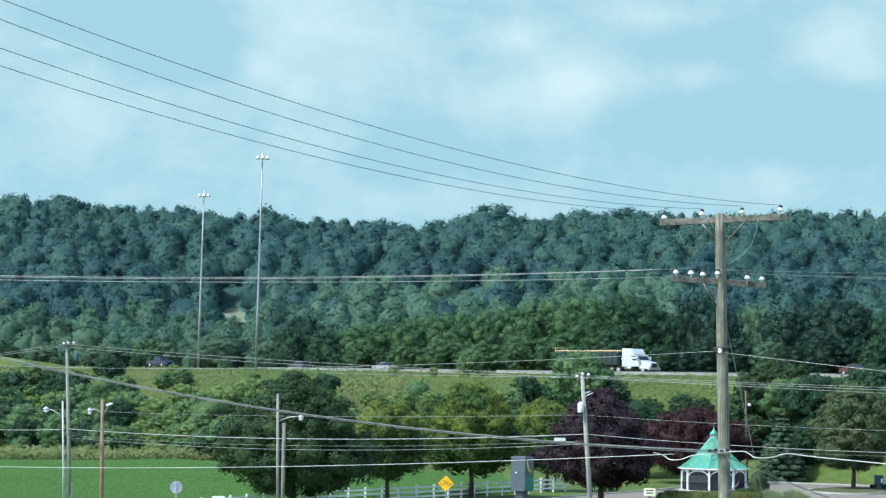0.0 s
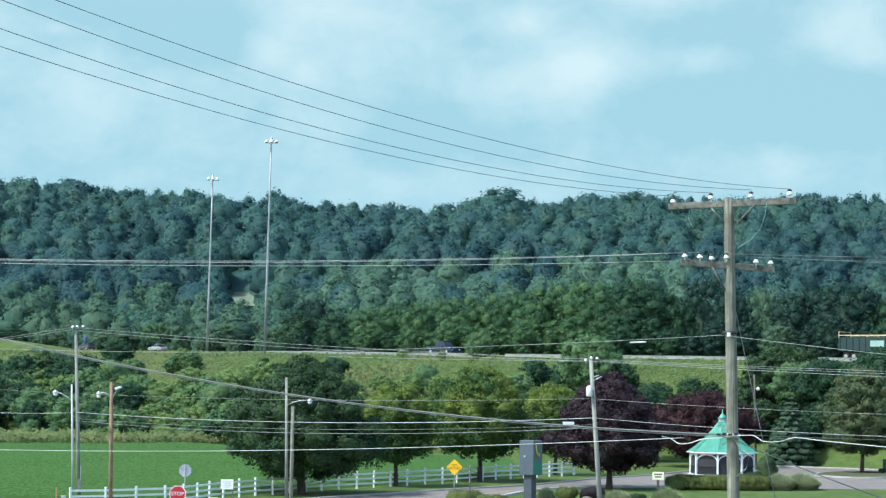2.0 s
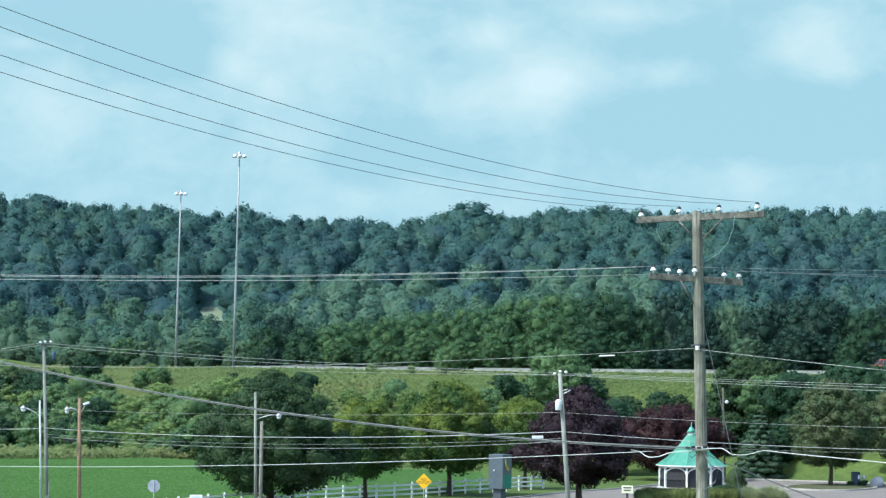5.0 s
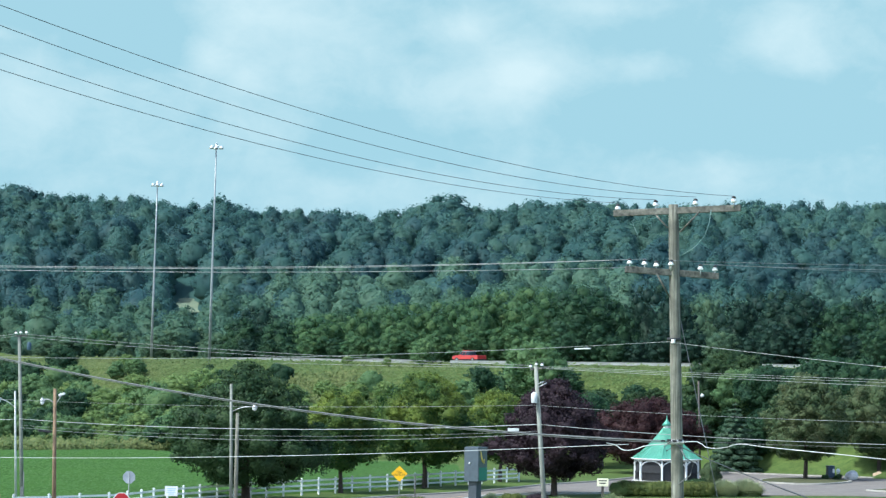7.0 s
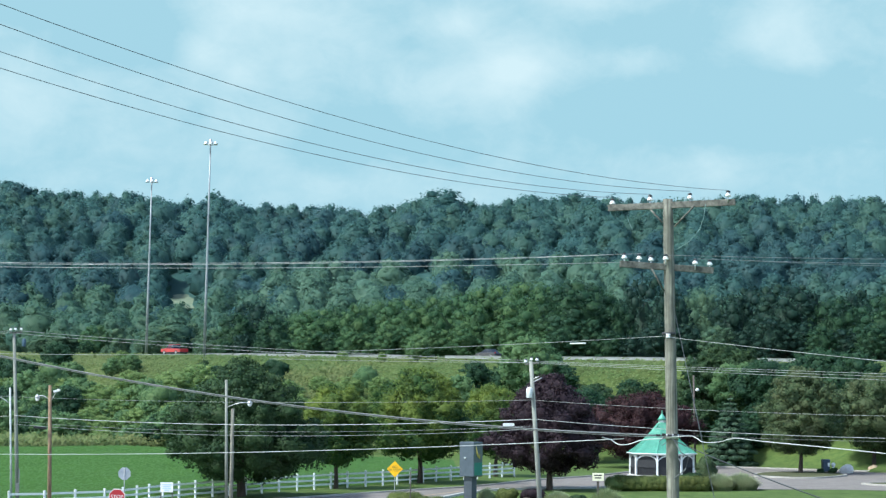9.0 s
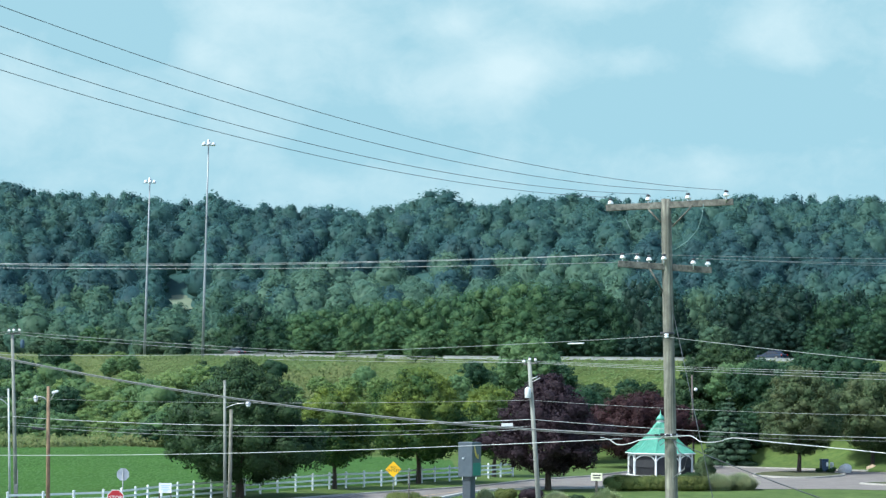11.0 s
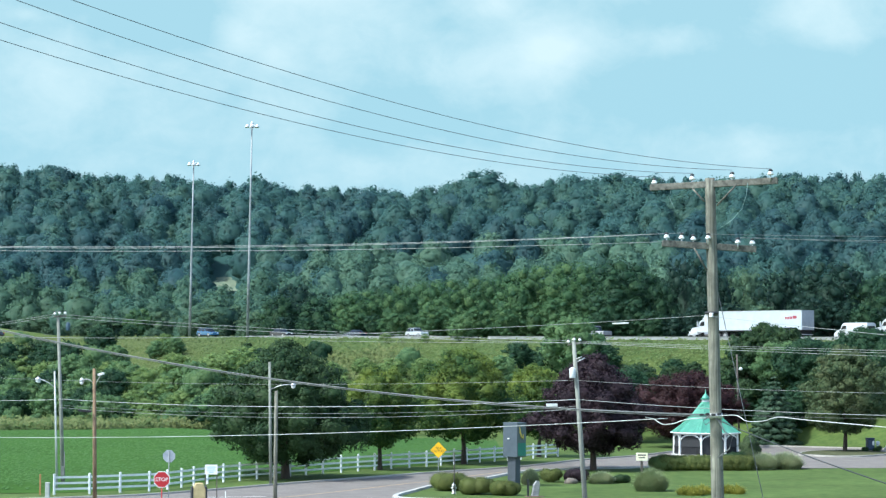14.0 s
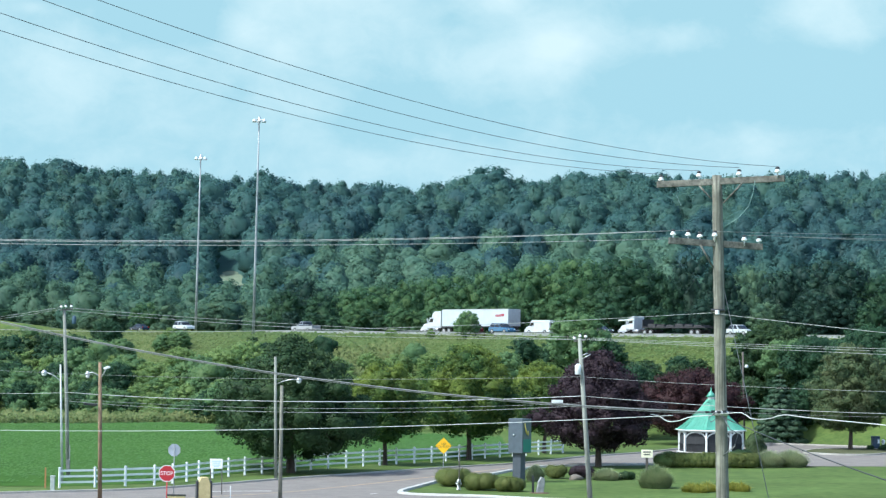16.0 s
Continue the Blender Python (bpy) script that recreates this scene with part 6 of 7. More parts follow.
def signs():
    c = Vector((-14.97, 124.00, 2.43))
    ob = thing("stop_sign", "red octagonal stop sign on a red post", "stop sign", (c.x, c.y, 0), -3)
    part("post", tubes([((0, 0.04, -0.2), (0, 0.04, c.z + 0.3), 0.035, 0.035)], 8), M_REDPOST, ob)
    p = part("plate", plate(8, 0.475, 22.5), M_WHITE, ob, "white rim")
    p.location = (0, 0, c.z)
    f = part("face", plate(8, 0.435, 22.5, 0.006), M_SIGNRED, p, "red face")
    f.location = (0, -0.010, 0)
    lettering("STOP", 0.29, p, M_WHITE, (0, -0.017, 0))
    c = Vector((-16.47, 140.00, 3.01))
    ob = thing("road_sign", "octagonal road sign seen from its grey back", "road sign", (c.x, c.y, 0), 4)
    part("post", tubes([((0, -0.03, -0.2), (0, -0.03, c.z + 0.35), 0.03, 0.03)], 8), M_SIGNPOST, ob)
    part("plate", plate(8, 0.40, 22.5), M_SIGNBACK, ob).location = (0, 0, c.z)
    c = Vector((0.02, 158.00, 2.74))
    ob = thing("warning_sign", "yellow diamond no-outlet sign on a steel post", "road sign", (c.x, c.y, 0), 2)
    part("post", tubes([((0, 0.03, -0.2), (0, 0.03, c.z + 0.4), 0.03, 0.03)], 8), M_SIGNPOST, ob)
    p = part("plate", plate(4, 0.56, 0), M_SIGNYEL, ob)
    p.location = (0, 0, c.z)
    lettering("NO", 0.23, p, M_BLACK, (0, -0.012, 0.13))
    lettering("OUTLET", 0.23, p, M_BLACK, (0, -0.012, -0.08))
    # thin dark post beside it
    c = Vector((1.07, 152.00, 2.77))
    ob = thing("sign_post", "thin dark steel post among the bushes", "post", (c.x, c.y, 0))
    part("shaft", tubes([((0, 0, -0.2), (0, 0, c.z), 0.035, 0.035)], 8), M_BARKPOLE, ob)
    part("cap", boxed(-0.05, 0.05, -0.04, 0.04, c.z, c.z + 0.06), M_BARKPOLE, ob)
    # white notice on two posts
    c = Vector((-14.38, 145.00, 1.96))
    ob = thing("notice_board", "small white notice board on two posts", "sign", (c.x, c.y, 0), 3)
    part("board", boxed(-0.40, 0.40, -0.02, 0.02, c.z - 0.31, c.z + 0.31, bevel=0.008), M_WHITE, ob)
    for z, w in ((0.16, 0.30), (0.04, 0.24), (-0.08, 0.28), (-0.18, 0.16)):
        part("printed_bar", boxed(-w, w, -0.026, -0.021, c.z + z - 0.03, c.z + z + 0.03), M_PRINT, ob, "pale blue printed bar")
    for x in (-0.36, 0.36):
        part("post", boxed(x - 0.03, x + 0.03, 0.021, 0.07, -0.2, c.z + 0.2), M_BARKPOLE, ob)
    # small cream sign on two legs by the hedge
    c = Vector((16.04, 180.00, 1.42))
    ob = thing("lawn_sign", "small cream sign on a dark post by the hedge", "sign", (c.x, c.y, 0), -4)
    part("board", boxed(-0.45, 0.45, -0.03, 0.03, c.z - 0.32, c.z + 0.30, bevel=0.01), M_CREAM, ob)
    for z, w in ((0.12, 0.32), (-0.08, 0.26)):
        part("printed_bar", boxed(-w, w, -0.036, -0.031, c.z + z - 0.05, c.z + z + 0.05), M_BARKPOLE, ob)
    part("post", boxed(-0.1, 0.1, 0.031, 0.1, -0.2, c.z), M_BARKPOLE, ob)
    # pylon sign
    c = Vector((5.45, 163.00, 3.33))
    ob = thing("pylon_sign", "grey-blue pylon sign with a green panel and yellow swoosh", "sign", (c.x, c.y, 0), -38)
    part("column", boxed(-0.40, 0.30, -0.3, 0.3, -0.2, c.z - 1.15, bevel=0.02), M_PYLONPOST, ob, "dark slate column")
    part("cabinet", boxed(-0.62, 0.62, -0.55, 0.55, c.z - 1.25, c.z + 1.2, bevel=0.03), M_PYLON, ob)
    part("panel", boxed(0.622, 0.64, -0.5, 0.5, c.z - 1.2, c.z + 1.15), M_PYLONGREY, ob, "dark grey panel")
    part("green_band", boxed(0.642, 0.65, -0.48, 0.48, c.z - 1.15, c.z - 0.25), M_PYLONGREEN, ob, "green lower panel")
    pts = [(0.655, -0.30, c.z + 0.9), (0.655, -0.22, c.z + 0.5), (0.655, -0.08, c.z + 0.2), (0.655, 0.10, c.z + 0.05), (0.655, 0.14, c.z + 0.35)]
    part("swoosh", path_tube(pts, [0.03, 0.07, 0.08, 0.06, 0.03], 6), M_GOLDPAINT, ob, "yellow curved emblem")
    part("lamp", lathe([(0.05, -0.05), (0.09, 0.0), (0.05, 0.06)], 10), M_LENS, ob, "small white lamp").location = (-0.1, -0.6, c.z + 0.05)


M_PRINT = paint("pale_blue_print", (0.45, 0.62, 0.75), 0.5)
M_CREAM = paint("cream_board", (0.82, 0.79, 0.60), 0.5)
M_PYLON = surface("slate_panel", (0.058, 0.080, 0.10), (0.085, 0.112, 0.138), 2, 0.5, 0.1)
M_PYLONPOST = surface("slate_column", (0.04, 0.052, 0.068), (0.065, 0.08, 0.10), 2, 0.6)
M_PYLONGREY = surface("dark_sign_panel", (0.07, 0.10, 0.11), (0.11, 0.14, 0.15), 2, 0.4)
M_PYLONGREEN = paint("green_sign_panel", (0.02, 0.20, 0.15), 0.35)
M_GOLDPAINT = paint("yellow_emblem", (0.60, 0.48, 0.12), 0.4)
signs()


def hydrant():
    x, y = (1.07, 153.25)
    ob = thing("fire_hydrant", "white fire hydrant before the clipped bushes", "hydrant", (x, y, 0))
    part("barrel", lathe([(0.16, 0), (0.16, 0.06), (0.11, 0.08), (0.11, 0.5), (0.14, 0.52), (0.14, 0.58), (0.10, 0.66), (0.04, 0.72), (0.03, 0.78)], 14), M_LENS, ob)
    part("outlet", tubes([((-0.2, 0, 0.4), (0.2, 0, 0.4), 0.06, 0.06)], 10), M_LENS, ob)
    part("pumper_cap", tubes([((0, -0.2, 0.38), (0, -0.08, 0.38), 0.08, 0.08)], 10), M_BLACK, ob, "dark cap")


hydrant()


def clipped(label, spot, w, h, mat, seed, name="bush", count=4200, size=0.10, squash=1.0, n=12):
    ob = thing(name, label, "bush", (*spot, 0))
    part("foliage", bush_mesh(seed, h, w, count, size, mat, n), None, ob)
    part("stems", tubes([((0.1 * math.cos(a), 0.1 * math.sin(a), -0.1), (w * 0.25 * math.cos(a), w * 0.25 * math.sin(a), h * 0.55), 0.03, 0.01) for a in (0, 1.3, 2.5, 3.8, 5.1)], 5), M_BARK, ob)
    return ob


def grass_clump(label, spot, w, h, mat, seed, count=2600, droop=0.5):
    """Arching blades from one base."""
    rng = np.random.default_rng(seed)
    V = []
    for k in range(count):
        a = rng.uniform(0, math.tau)
        f = math.sqrt(rng.uniform())
        d = np.array((math.cos(a), math.sin(a), 0))
        hh = h * math.sqrt(1 - 0.85 * f * f) * rng.uniform(0.5, 1.05)
        p0 = d * f * w * 0.40
        p1 = p0 + d * f * w * 0.08 + np.array((0, 0, hh * 0.7))
        p2 = p1 + d * (0.05 + 0.12 * f) * w * rng.uniform(0.3, 1.0) + np.array((rng.normal(0, 0.05), rng.normal(0, 0.05), hh * (0.3 - droop * rng.uniform(0, 0.4))))
        s = np.array((-d[1], d[0], 0)) * rng.uniform(0.012, 0.03)
        V += [p0 - s, p0 + s, p1 + s, p1 - s, p1 - s, p1 + s, p2 + s * 0.3, p2 - s * 0.3]
    ob = thing("ornamental_grass", label, "grass", (*spot, 0))
    part("blades", mesh_of("blades", np.array(V), None, np.arange(len(V)).reshape(-1, 4), (mat,)), None, ob)
    return ob


def planting():
    clipped("rounded clipped green bush by the road nose", (0.86, 157.16), 3.0, 1.34, M_HEDGE, 501, "bush", 5600, 0.08, 1.0, 18)
    clipped("rounded clipped green bush by the road nose", (2.58, 152.88), 2.9, 1.25, M_HEDGE, 502, "bush", 5600, 0.08, 1.0, 18)
    clipped("low rounded green bush below the pylon sign", (4.44, 151.95), 2.4, 1.08, M_HEDGE, 503, "bush", 4800, 0.08, 1.0, 16)
    clipped("spreading green bush beside the pylon sign", (8.38, 168.69), 1.9, 1.05, M_HEDGE, 504)
    clipped("dark purple-green low shrub under the purple tree", (10.19, 168.28), 2.2, 1.05, M_PURPLE, 505)
    grass_clump("pale ornamental grass under the purple tree", (11.93, 167.10), 2.0, 1.0, M_LILY, 506)
    clipped("flat dark green juniper under the purple tree", (13.42, 168.15), 1.5, 0.6, M_DARK, 507)
    grass_clump("big fountain of green ornamental grass on the lawn", (14.65, 157.69), 2.5, 1.8, M_LILY2, 508, 4200, 0.9)
    grass_clump("feathery pale grass beside the pylon sign", (6.63, 164.59), 1.4, 1.3, M_LILY, 509)
    for k, (x, y, w) in enumerate(LILIES):
        grass_clump("clump of golden day lilies on the lawn", (x, y), w, 0.8, M_GOLD, 520 + k, 700, 1.2)
    rng = np.random.default_rng(61)
    # long clipped hedge before the gazebo
    ob = thing("hedge", "long clipped green hedge before the gazebo", "hedge", (*(21.97, 187.67), 0), 2)
    lob = [(x, y + rng.uniform(-0.06, 0.06), 0.74 + rng.uniform(-0.03, 0.03), 0.42, 0.42, 0.50) for x in np.arange(-3.6, 3.7, 0.36) for y in (-0.45, 0.0, 0.45)] + [(x, y, 0.38, 0.5, 0.5, 0.42) for x in np.arange(-3.6, 3.7, 0.5) for y in (-0.4, 0.4)]
    part("foliage", leaf_mesh("foliage", leaf_cloud(rng, lob, 20000, 0.10, low=-0.8, core=0.88, single=True, ball=ICO2), (M_HEDGE,)), None, ob)
    clipped("loose green shrub at the hedge end", (18.20, 187.60), 2.5, 1.45, M_BRUSH, 530)
    grass_clump("pale feathery grass at the hedge end", (26.95, 189.20), 2.6, 1.55, M_LILY, 531, 4800)
    grass_clump("pale feathery grass at the hedge end", (28.95, 190.60), 3.1, 1.55, M_LILY, 532, 4800)
    clipped("loose olive shrub beside the gazebo", (28.11, 206.00), 2.2, 2.6, M_AUTUMN, 533, "bush", 2600, 0.16)
    clipped("dark low shrub beside the drive", (26.05, 200.00), 2.6, 1.0, M_DARK, 534)


M_LILY2 = foliage("fountain_grass", (0.18, 0.245, 0.11), (0.27, 0.325, 0.16), (0.32, 0.34, 0.19), 0.8, 0.6, 0.45)
LILIES = [(16.61, 153.49, 1.40), (17.08, 152.95, 1.55), (17.85, 154.35, 1.70), (19.65, 155.31, 1.40), (20.19, 154.77, 1.40)]
planting()


def rock(label, spot, size, seed, mat, name="boulder"):
    rng = np.random.default_rng(seed)
    v, f = ICO2
    k = rng.normal(size=(6, 3))
    d = 1 + 0.12 * sum(np.sin(v @ q * 2.2 + i) for i, q in enumerate(k)) / 2
    p = v * d[:, None] * np.array(size) + np.array((0, 0, size[2] * 0.55))
    ob = solo(name, mesh_of(name, p, f, None, (mat,), True), None, label, "rock")
    ob.matrix_basis = pose(*spot, -0.05, 0, 0, seed * 40)
    return ob


def drive_things():
    rock("large white boulder at the edge of the drive", (45.10, 227.80), (0.98, 0.75, 0.66), 2, M_PALEROCK)
    rock("flat brown stone lying on the drive", (45.56, 223.1), (0.55, 0.4, 0.10), 7, M_DIMROCK, "stone")
    rock("tan boulder beside the tree at the end of the drive", (48.95, 232.9), (0.72, 0.6, 0.46), 3, M_TANROCK)
    rock("tan boulder beside the tree at the end of the drive", (50.0, 232.6), (0.70, 0.55, 0.40), 6, M_TANROCK)
    rock("grey boulder under the purple tree", (9.68, 166.66), (0.5, 0.42, 0.3), 4, M_DIMROCK)
    x, y = (42.75, 226.10)
    ob = thing("newspaper_box", "dark blue collection box beside a tree", "box", (x, y, 0.12), 10)
    part("cabinet", boxed(-0.36, 0.36, -0.32, 0.32, 0.12, 1.15, bevel=0.05), M_NAVY, ob)
    part("hood", boxed(-0.38, 0.38, -0.34, 0.34, 1.15, 1.32, bevel=0.05), M_NAVY, ob)
    for a in (-0.25, 0.25):
        part("leg", boxed(a - 0.04, a + 0.04, -0.04, 0.04, -0.05, 0.12), M_BLACK, ob)
    part("notice", boxed(0.1, 0.3, -0.335, -0.322, 0.6, 1.0), M_WHITE, ob, "white notice")
    ob = thing("white_post", "short white post with a rounded head beside the box", "post", (43.55, 226.30, 0.03))
    part("shaft", lathe([(0.15, -0.05), (0.15, 0.5), (0.12, 0.62), (0.0, 0.63)], 12), M_WHITE, ob)
    part("head", lathe([(0.0, 0.62), (0.14, 0.66), (0.22, 0.82), (0.20, 0.98), (0.10, 1.08), (0.0, 1.1)], 12), M_WHITE, ob)
    clipped("small dark shrub at the foot of the box", (42.15, 225.60), 0.9, 0.6, M_DARK, 540, "bush", 700, 0.10)
    clipped("small dark shrub at the foot of the box", (43.35, 225.40), 1.0, 0.75, M_DARK, 541, "bush", 700, 0.10)
    # upright stone beside the pylon sign
    x, y = (6.36, 150.43)
    ob = thing("stone_marker", "leaning grey stone marker with a dark post", "stone", (x, y, 0), 15)
    part("stone", prism([(-0.26, -0.05), (0.22, -0.05), (0.34, 0.7), (0.30, 1.0), (0.08, 1.06), (-0.10, 0.75)], -0.14, 0.14, 0.04), M_STONE, ob)
    part("post", boxed(-0.52, -0.40, -0.06, 0.06, -0.1, 1.15), M_BLACK, ob, "black post")
    part("mulch", lathe([(0.7, -0.03), (0.66, 0.03), (0.3, 0.06), (0.0, 0.06)], 14), M_MULCH, ob, "brown mulch ring")
    # corner posts by the field
    x, y = (-26.11, 150.21)
    ob = thing("marker_post", "thin orange marker post at the field edge", "post", (x, y, 0))
    part("shaft", boxed(-0.05, 0.05, -0.03, 0.03, -0.2, 1.35, bevel=0.01), M_ORANGE, ob)
    x, y = (-25.23, 147.87)
    ob = thing("utility_pedestal", "short pale utility pedestal at the field edge", "pedestal", (x, y, 0))
    part("body", boxed(-0.14, 0.14, -0.12, 0.12, -0.1, 0.85, bevel=0.03), M_WHITEPOLE, ob)
    part("cap", boxed(-0.16, 0.16, -0.14, 0.14, 0.85, 0.95, bevel=0.03), M_WHITEPOLE, ob)
    # sandwich board and small tan board by the kerb
    c = Vector((-13.37, 128.00, 1.49))
    ob = thing("trash_station", "tan and black litter station by the road", "bin", (c.x, c.y, 0), 12)
    part("body", prism([(-0.34, -0.1), (0.34, -0.1), (0.36, c.z + 0.15), (0.2, c.z + 0.55), (-0.2, c.z + 0.55), (-0.36, c.z + 0.15)], -0.3, 0.3, 0.04), M_TAN, ob)
    for s in (-1, 1):
        part("side", boxed(s * 0.39 - 0.05, s * 0.39 + 0.05, -0.32, 0.32, -0.1, c.z + 0.35, bevel=0.02), M_BLACK, ob, "black side panel")
    c = Vector((-13.74, 118.00, 1.60))
    ob = thing("site_board", "low tan board with a dark frame", "board", (c.x, c.y, 0), 6)
    part("panel", boxed(-0.45, 0.45, -0.02, 0.02, -0.1, c.z), M_TAN, ob)
    part("frame", boxed(-0.5, 0.5, -0.04, 0.04, c.z, c.z + 0.08, bevel=0.01), M_BLACK, ob, "dark frame")
    c = Vector((-12.53, 135.00, 1.16))
    ob = thing("delineator", "thin grey steel post by the road", "post", (c.x, c.y, 0))
    part("shaft", tubes([((0, 0, -0.2), (0, 0, c.z), 0.025, 0.025)], 6), M_STEEL, ob)


M_PALEROCK = surface("pale_limestone", (0.50, 0.49, 0.46), (0.72, 0.70, 0.67), 3, 0.85, 0, 0.5)
M_TANROCK = surface("tan_stone", (0.34, 0.24, 0.16), (0.52, 0.40, 0.28), 3, 0.85, 0, 0.5)
M_DIMROCK = surface("brown_stone", (0.10, 0.085, 0.07), (0.20, 0.175, 0.145), 4, 0.9, 0, 0.5)
M_STONE = surface("grey_stone", (0.18, 0.19, 0.19), (0.36, 0.37, 0.36), 4, 0.85, 0, 0.5)
M_NAVY = paint("navy_metal", (0.03, 0.06, 0.11), 0.4)
M_MULCH = surface("bark_mulch", (0.06, 0.035, 0.025), (0.13, 0.08, 0.055), 10, 0.95, 0, 0.6)
drive_things()


# ---- vehicles ----
M_GLASS = nodes_of("dark_car_glass")[0]
M_GLASS.node_tree.nodes["Principled BSDF"].inputs["Base Color"].default_value = (0.012, 0.016, 0.02, 1)
M_GLASS.node_tree.nodes["Principled BSDF"].inputs["Roughness"].default_value = 0.08
M_TYRE = surface("tyre_rubber", (0.012, 0.012, 0.012), (0.03, 0.03, 0.03), 10, 0.85)
M_RIM = surface("wheel_alloy", (0.35, 0.36, 0.37), (0.55, 0.56, 0.57), 6, 0.35, 0.8)
M_TAIL = paint("tail_lens", (0.35, 0.01, 0.01), 0.2)
M_CARWHITE = paint("white_car_paint", (0.47, 0.51, 0.53), 0.3, 0, 0.4)
M_SILVER = paint("silver_car_paint", (0.36, 0.38, 0.40), 0.3, 0.3, 0.5)
M_CARBLUE = paint("blue_car_paint", (0.045, 0.14, 0.26), 0.25, 0.1, 0.6)
M_NAVYCAR = paint("navy_car_paint", (0.010, 0.026, 0.055), 0.25, 0.1, 0.4)
M_CARRED = paint("red_car_paint", (0.42, 0.035, 0.035), 0.3, 0, 0.4)
M_MAROON = paint("maroon_car_paint", (0.075, 0.014, 0.020), 0.25, 0.1, 0.6)
M_CHAR = paint("charcoal_car_paint", (0.05, 0.055, 0.065), 0.25, 0.2, 0.6)
M_TRAILER = surface("white_trailer_panel", (0.38, 0.44, 0.47), (0.46, 0.51, 0.54), 0.8, 0.4, 0, 0, 0.06)
M_DOORS = surface("trailer_doors", (0.34, 0.37, 0.40), (0.44, 0.47, 0.50), 1.5, 0.45, 0.1, 0, 0.12)
M_GREENBOX = surface("dark_green_steel", (0.008, 0.026, 0.026), (0.016, 0.042, 0.040), 1.5, 0.55, 0.1, 0, 0.25)
M_LOGO = paint("red_logo_paint", (0.30, 0.05, 0.07), 0.4)
M_CHASSIS = surface("chassis_steel", (0.02, 0.02, 0.022), (0.06, 0.06, 0.062), 5, 0.6, 0.3)


def frustum(x0, x1, y, z0, x2, x3, y2, z1):
    """A tapered block: bottom x0..x1 by +-y at z0, top x2..x3 by +-y2 at z1."""
    bm = bmesh.new()
    v = [bm.verts.new(p) for p in ((x0, -y, z0), (x1, -y, z0), (x1, y, z0), (x0, y, z0), (x2, -y2, z1), (x3, -y2, z1), (x3, y2, z1), (x2, y2, z1))]
    for f in ((3, 2, 1, 0), (4, 5, 6, 7), (0, 1, 5, 4), (1, 2, 6, 5), (2, 3, 7, 6), (3, 0, 4, 7)):
        bm.faces.new([v[k] for k in f])
    bmesh.ops.bevel(bm, geom=list(bm.edges), offset=0.04, segments=2, affect="EDGES")
    return bm


def wheel(parent, x, y, r, w):
    s = 1 if y > 0 else -1
    t = part("wheel", tubes([((0, -w / 2, 0), (0, w / 2, 0), r, r)], 18), M_TYRE, parent)
    t.location = (x, y, r)
    rim = part("rim", tubes([((0, s * w * 0.3, 0), (0, s * (w / 2 + 0.012), 0), r * 0.66, r * 0.60)], 14), M_RIM, t)
    return t


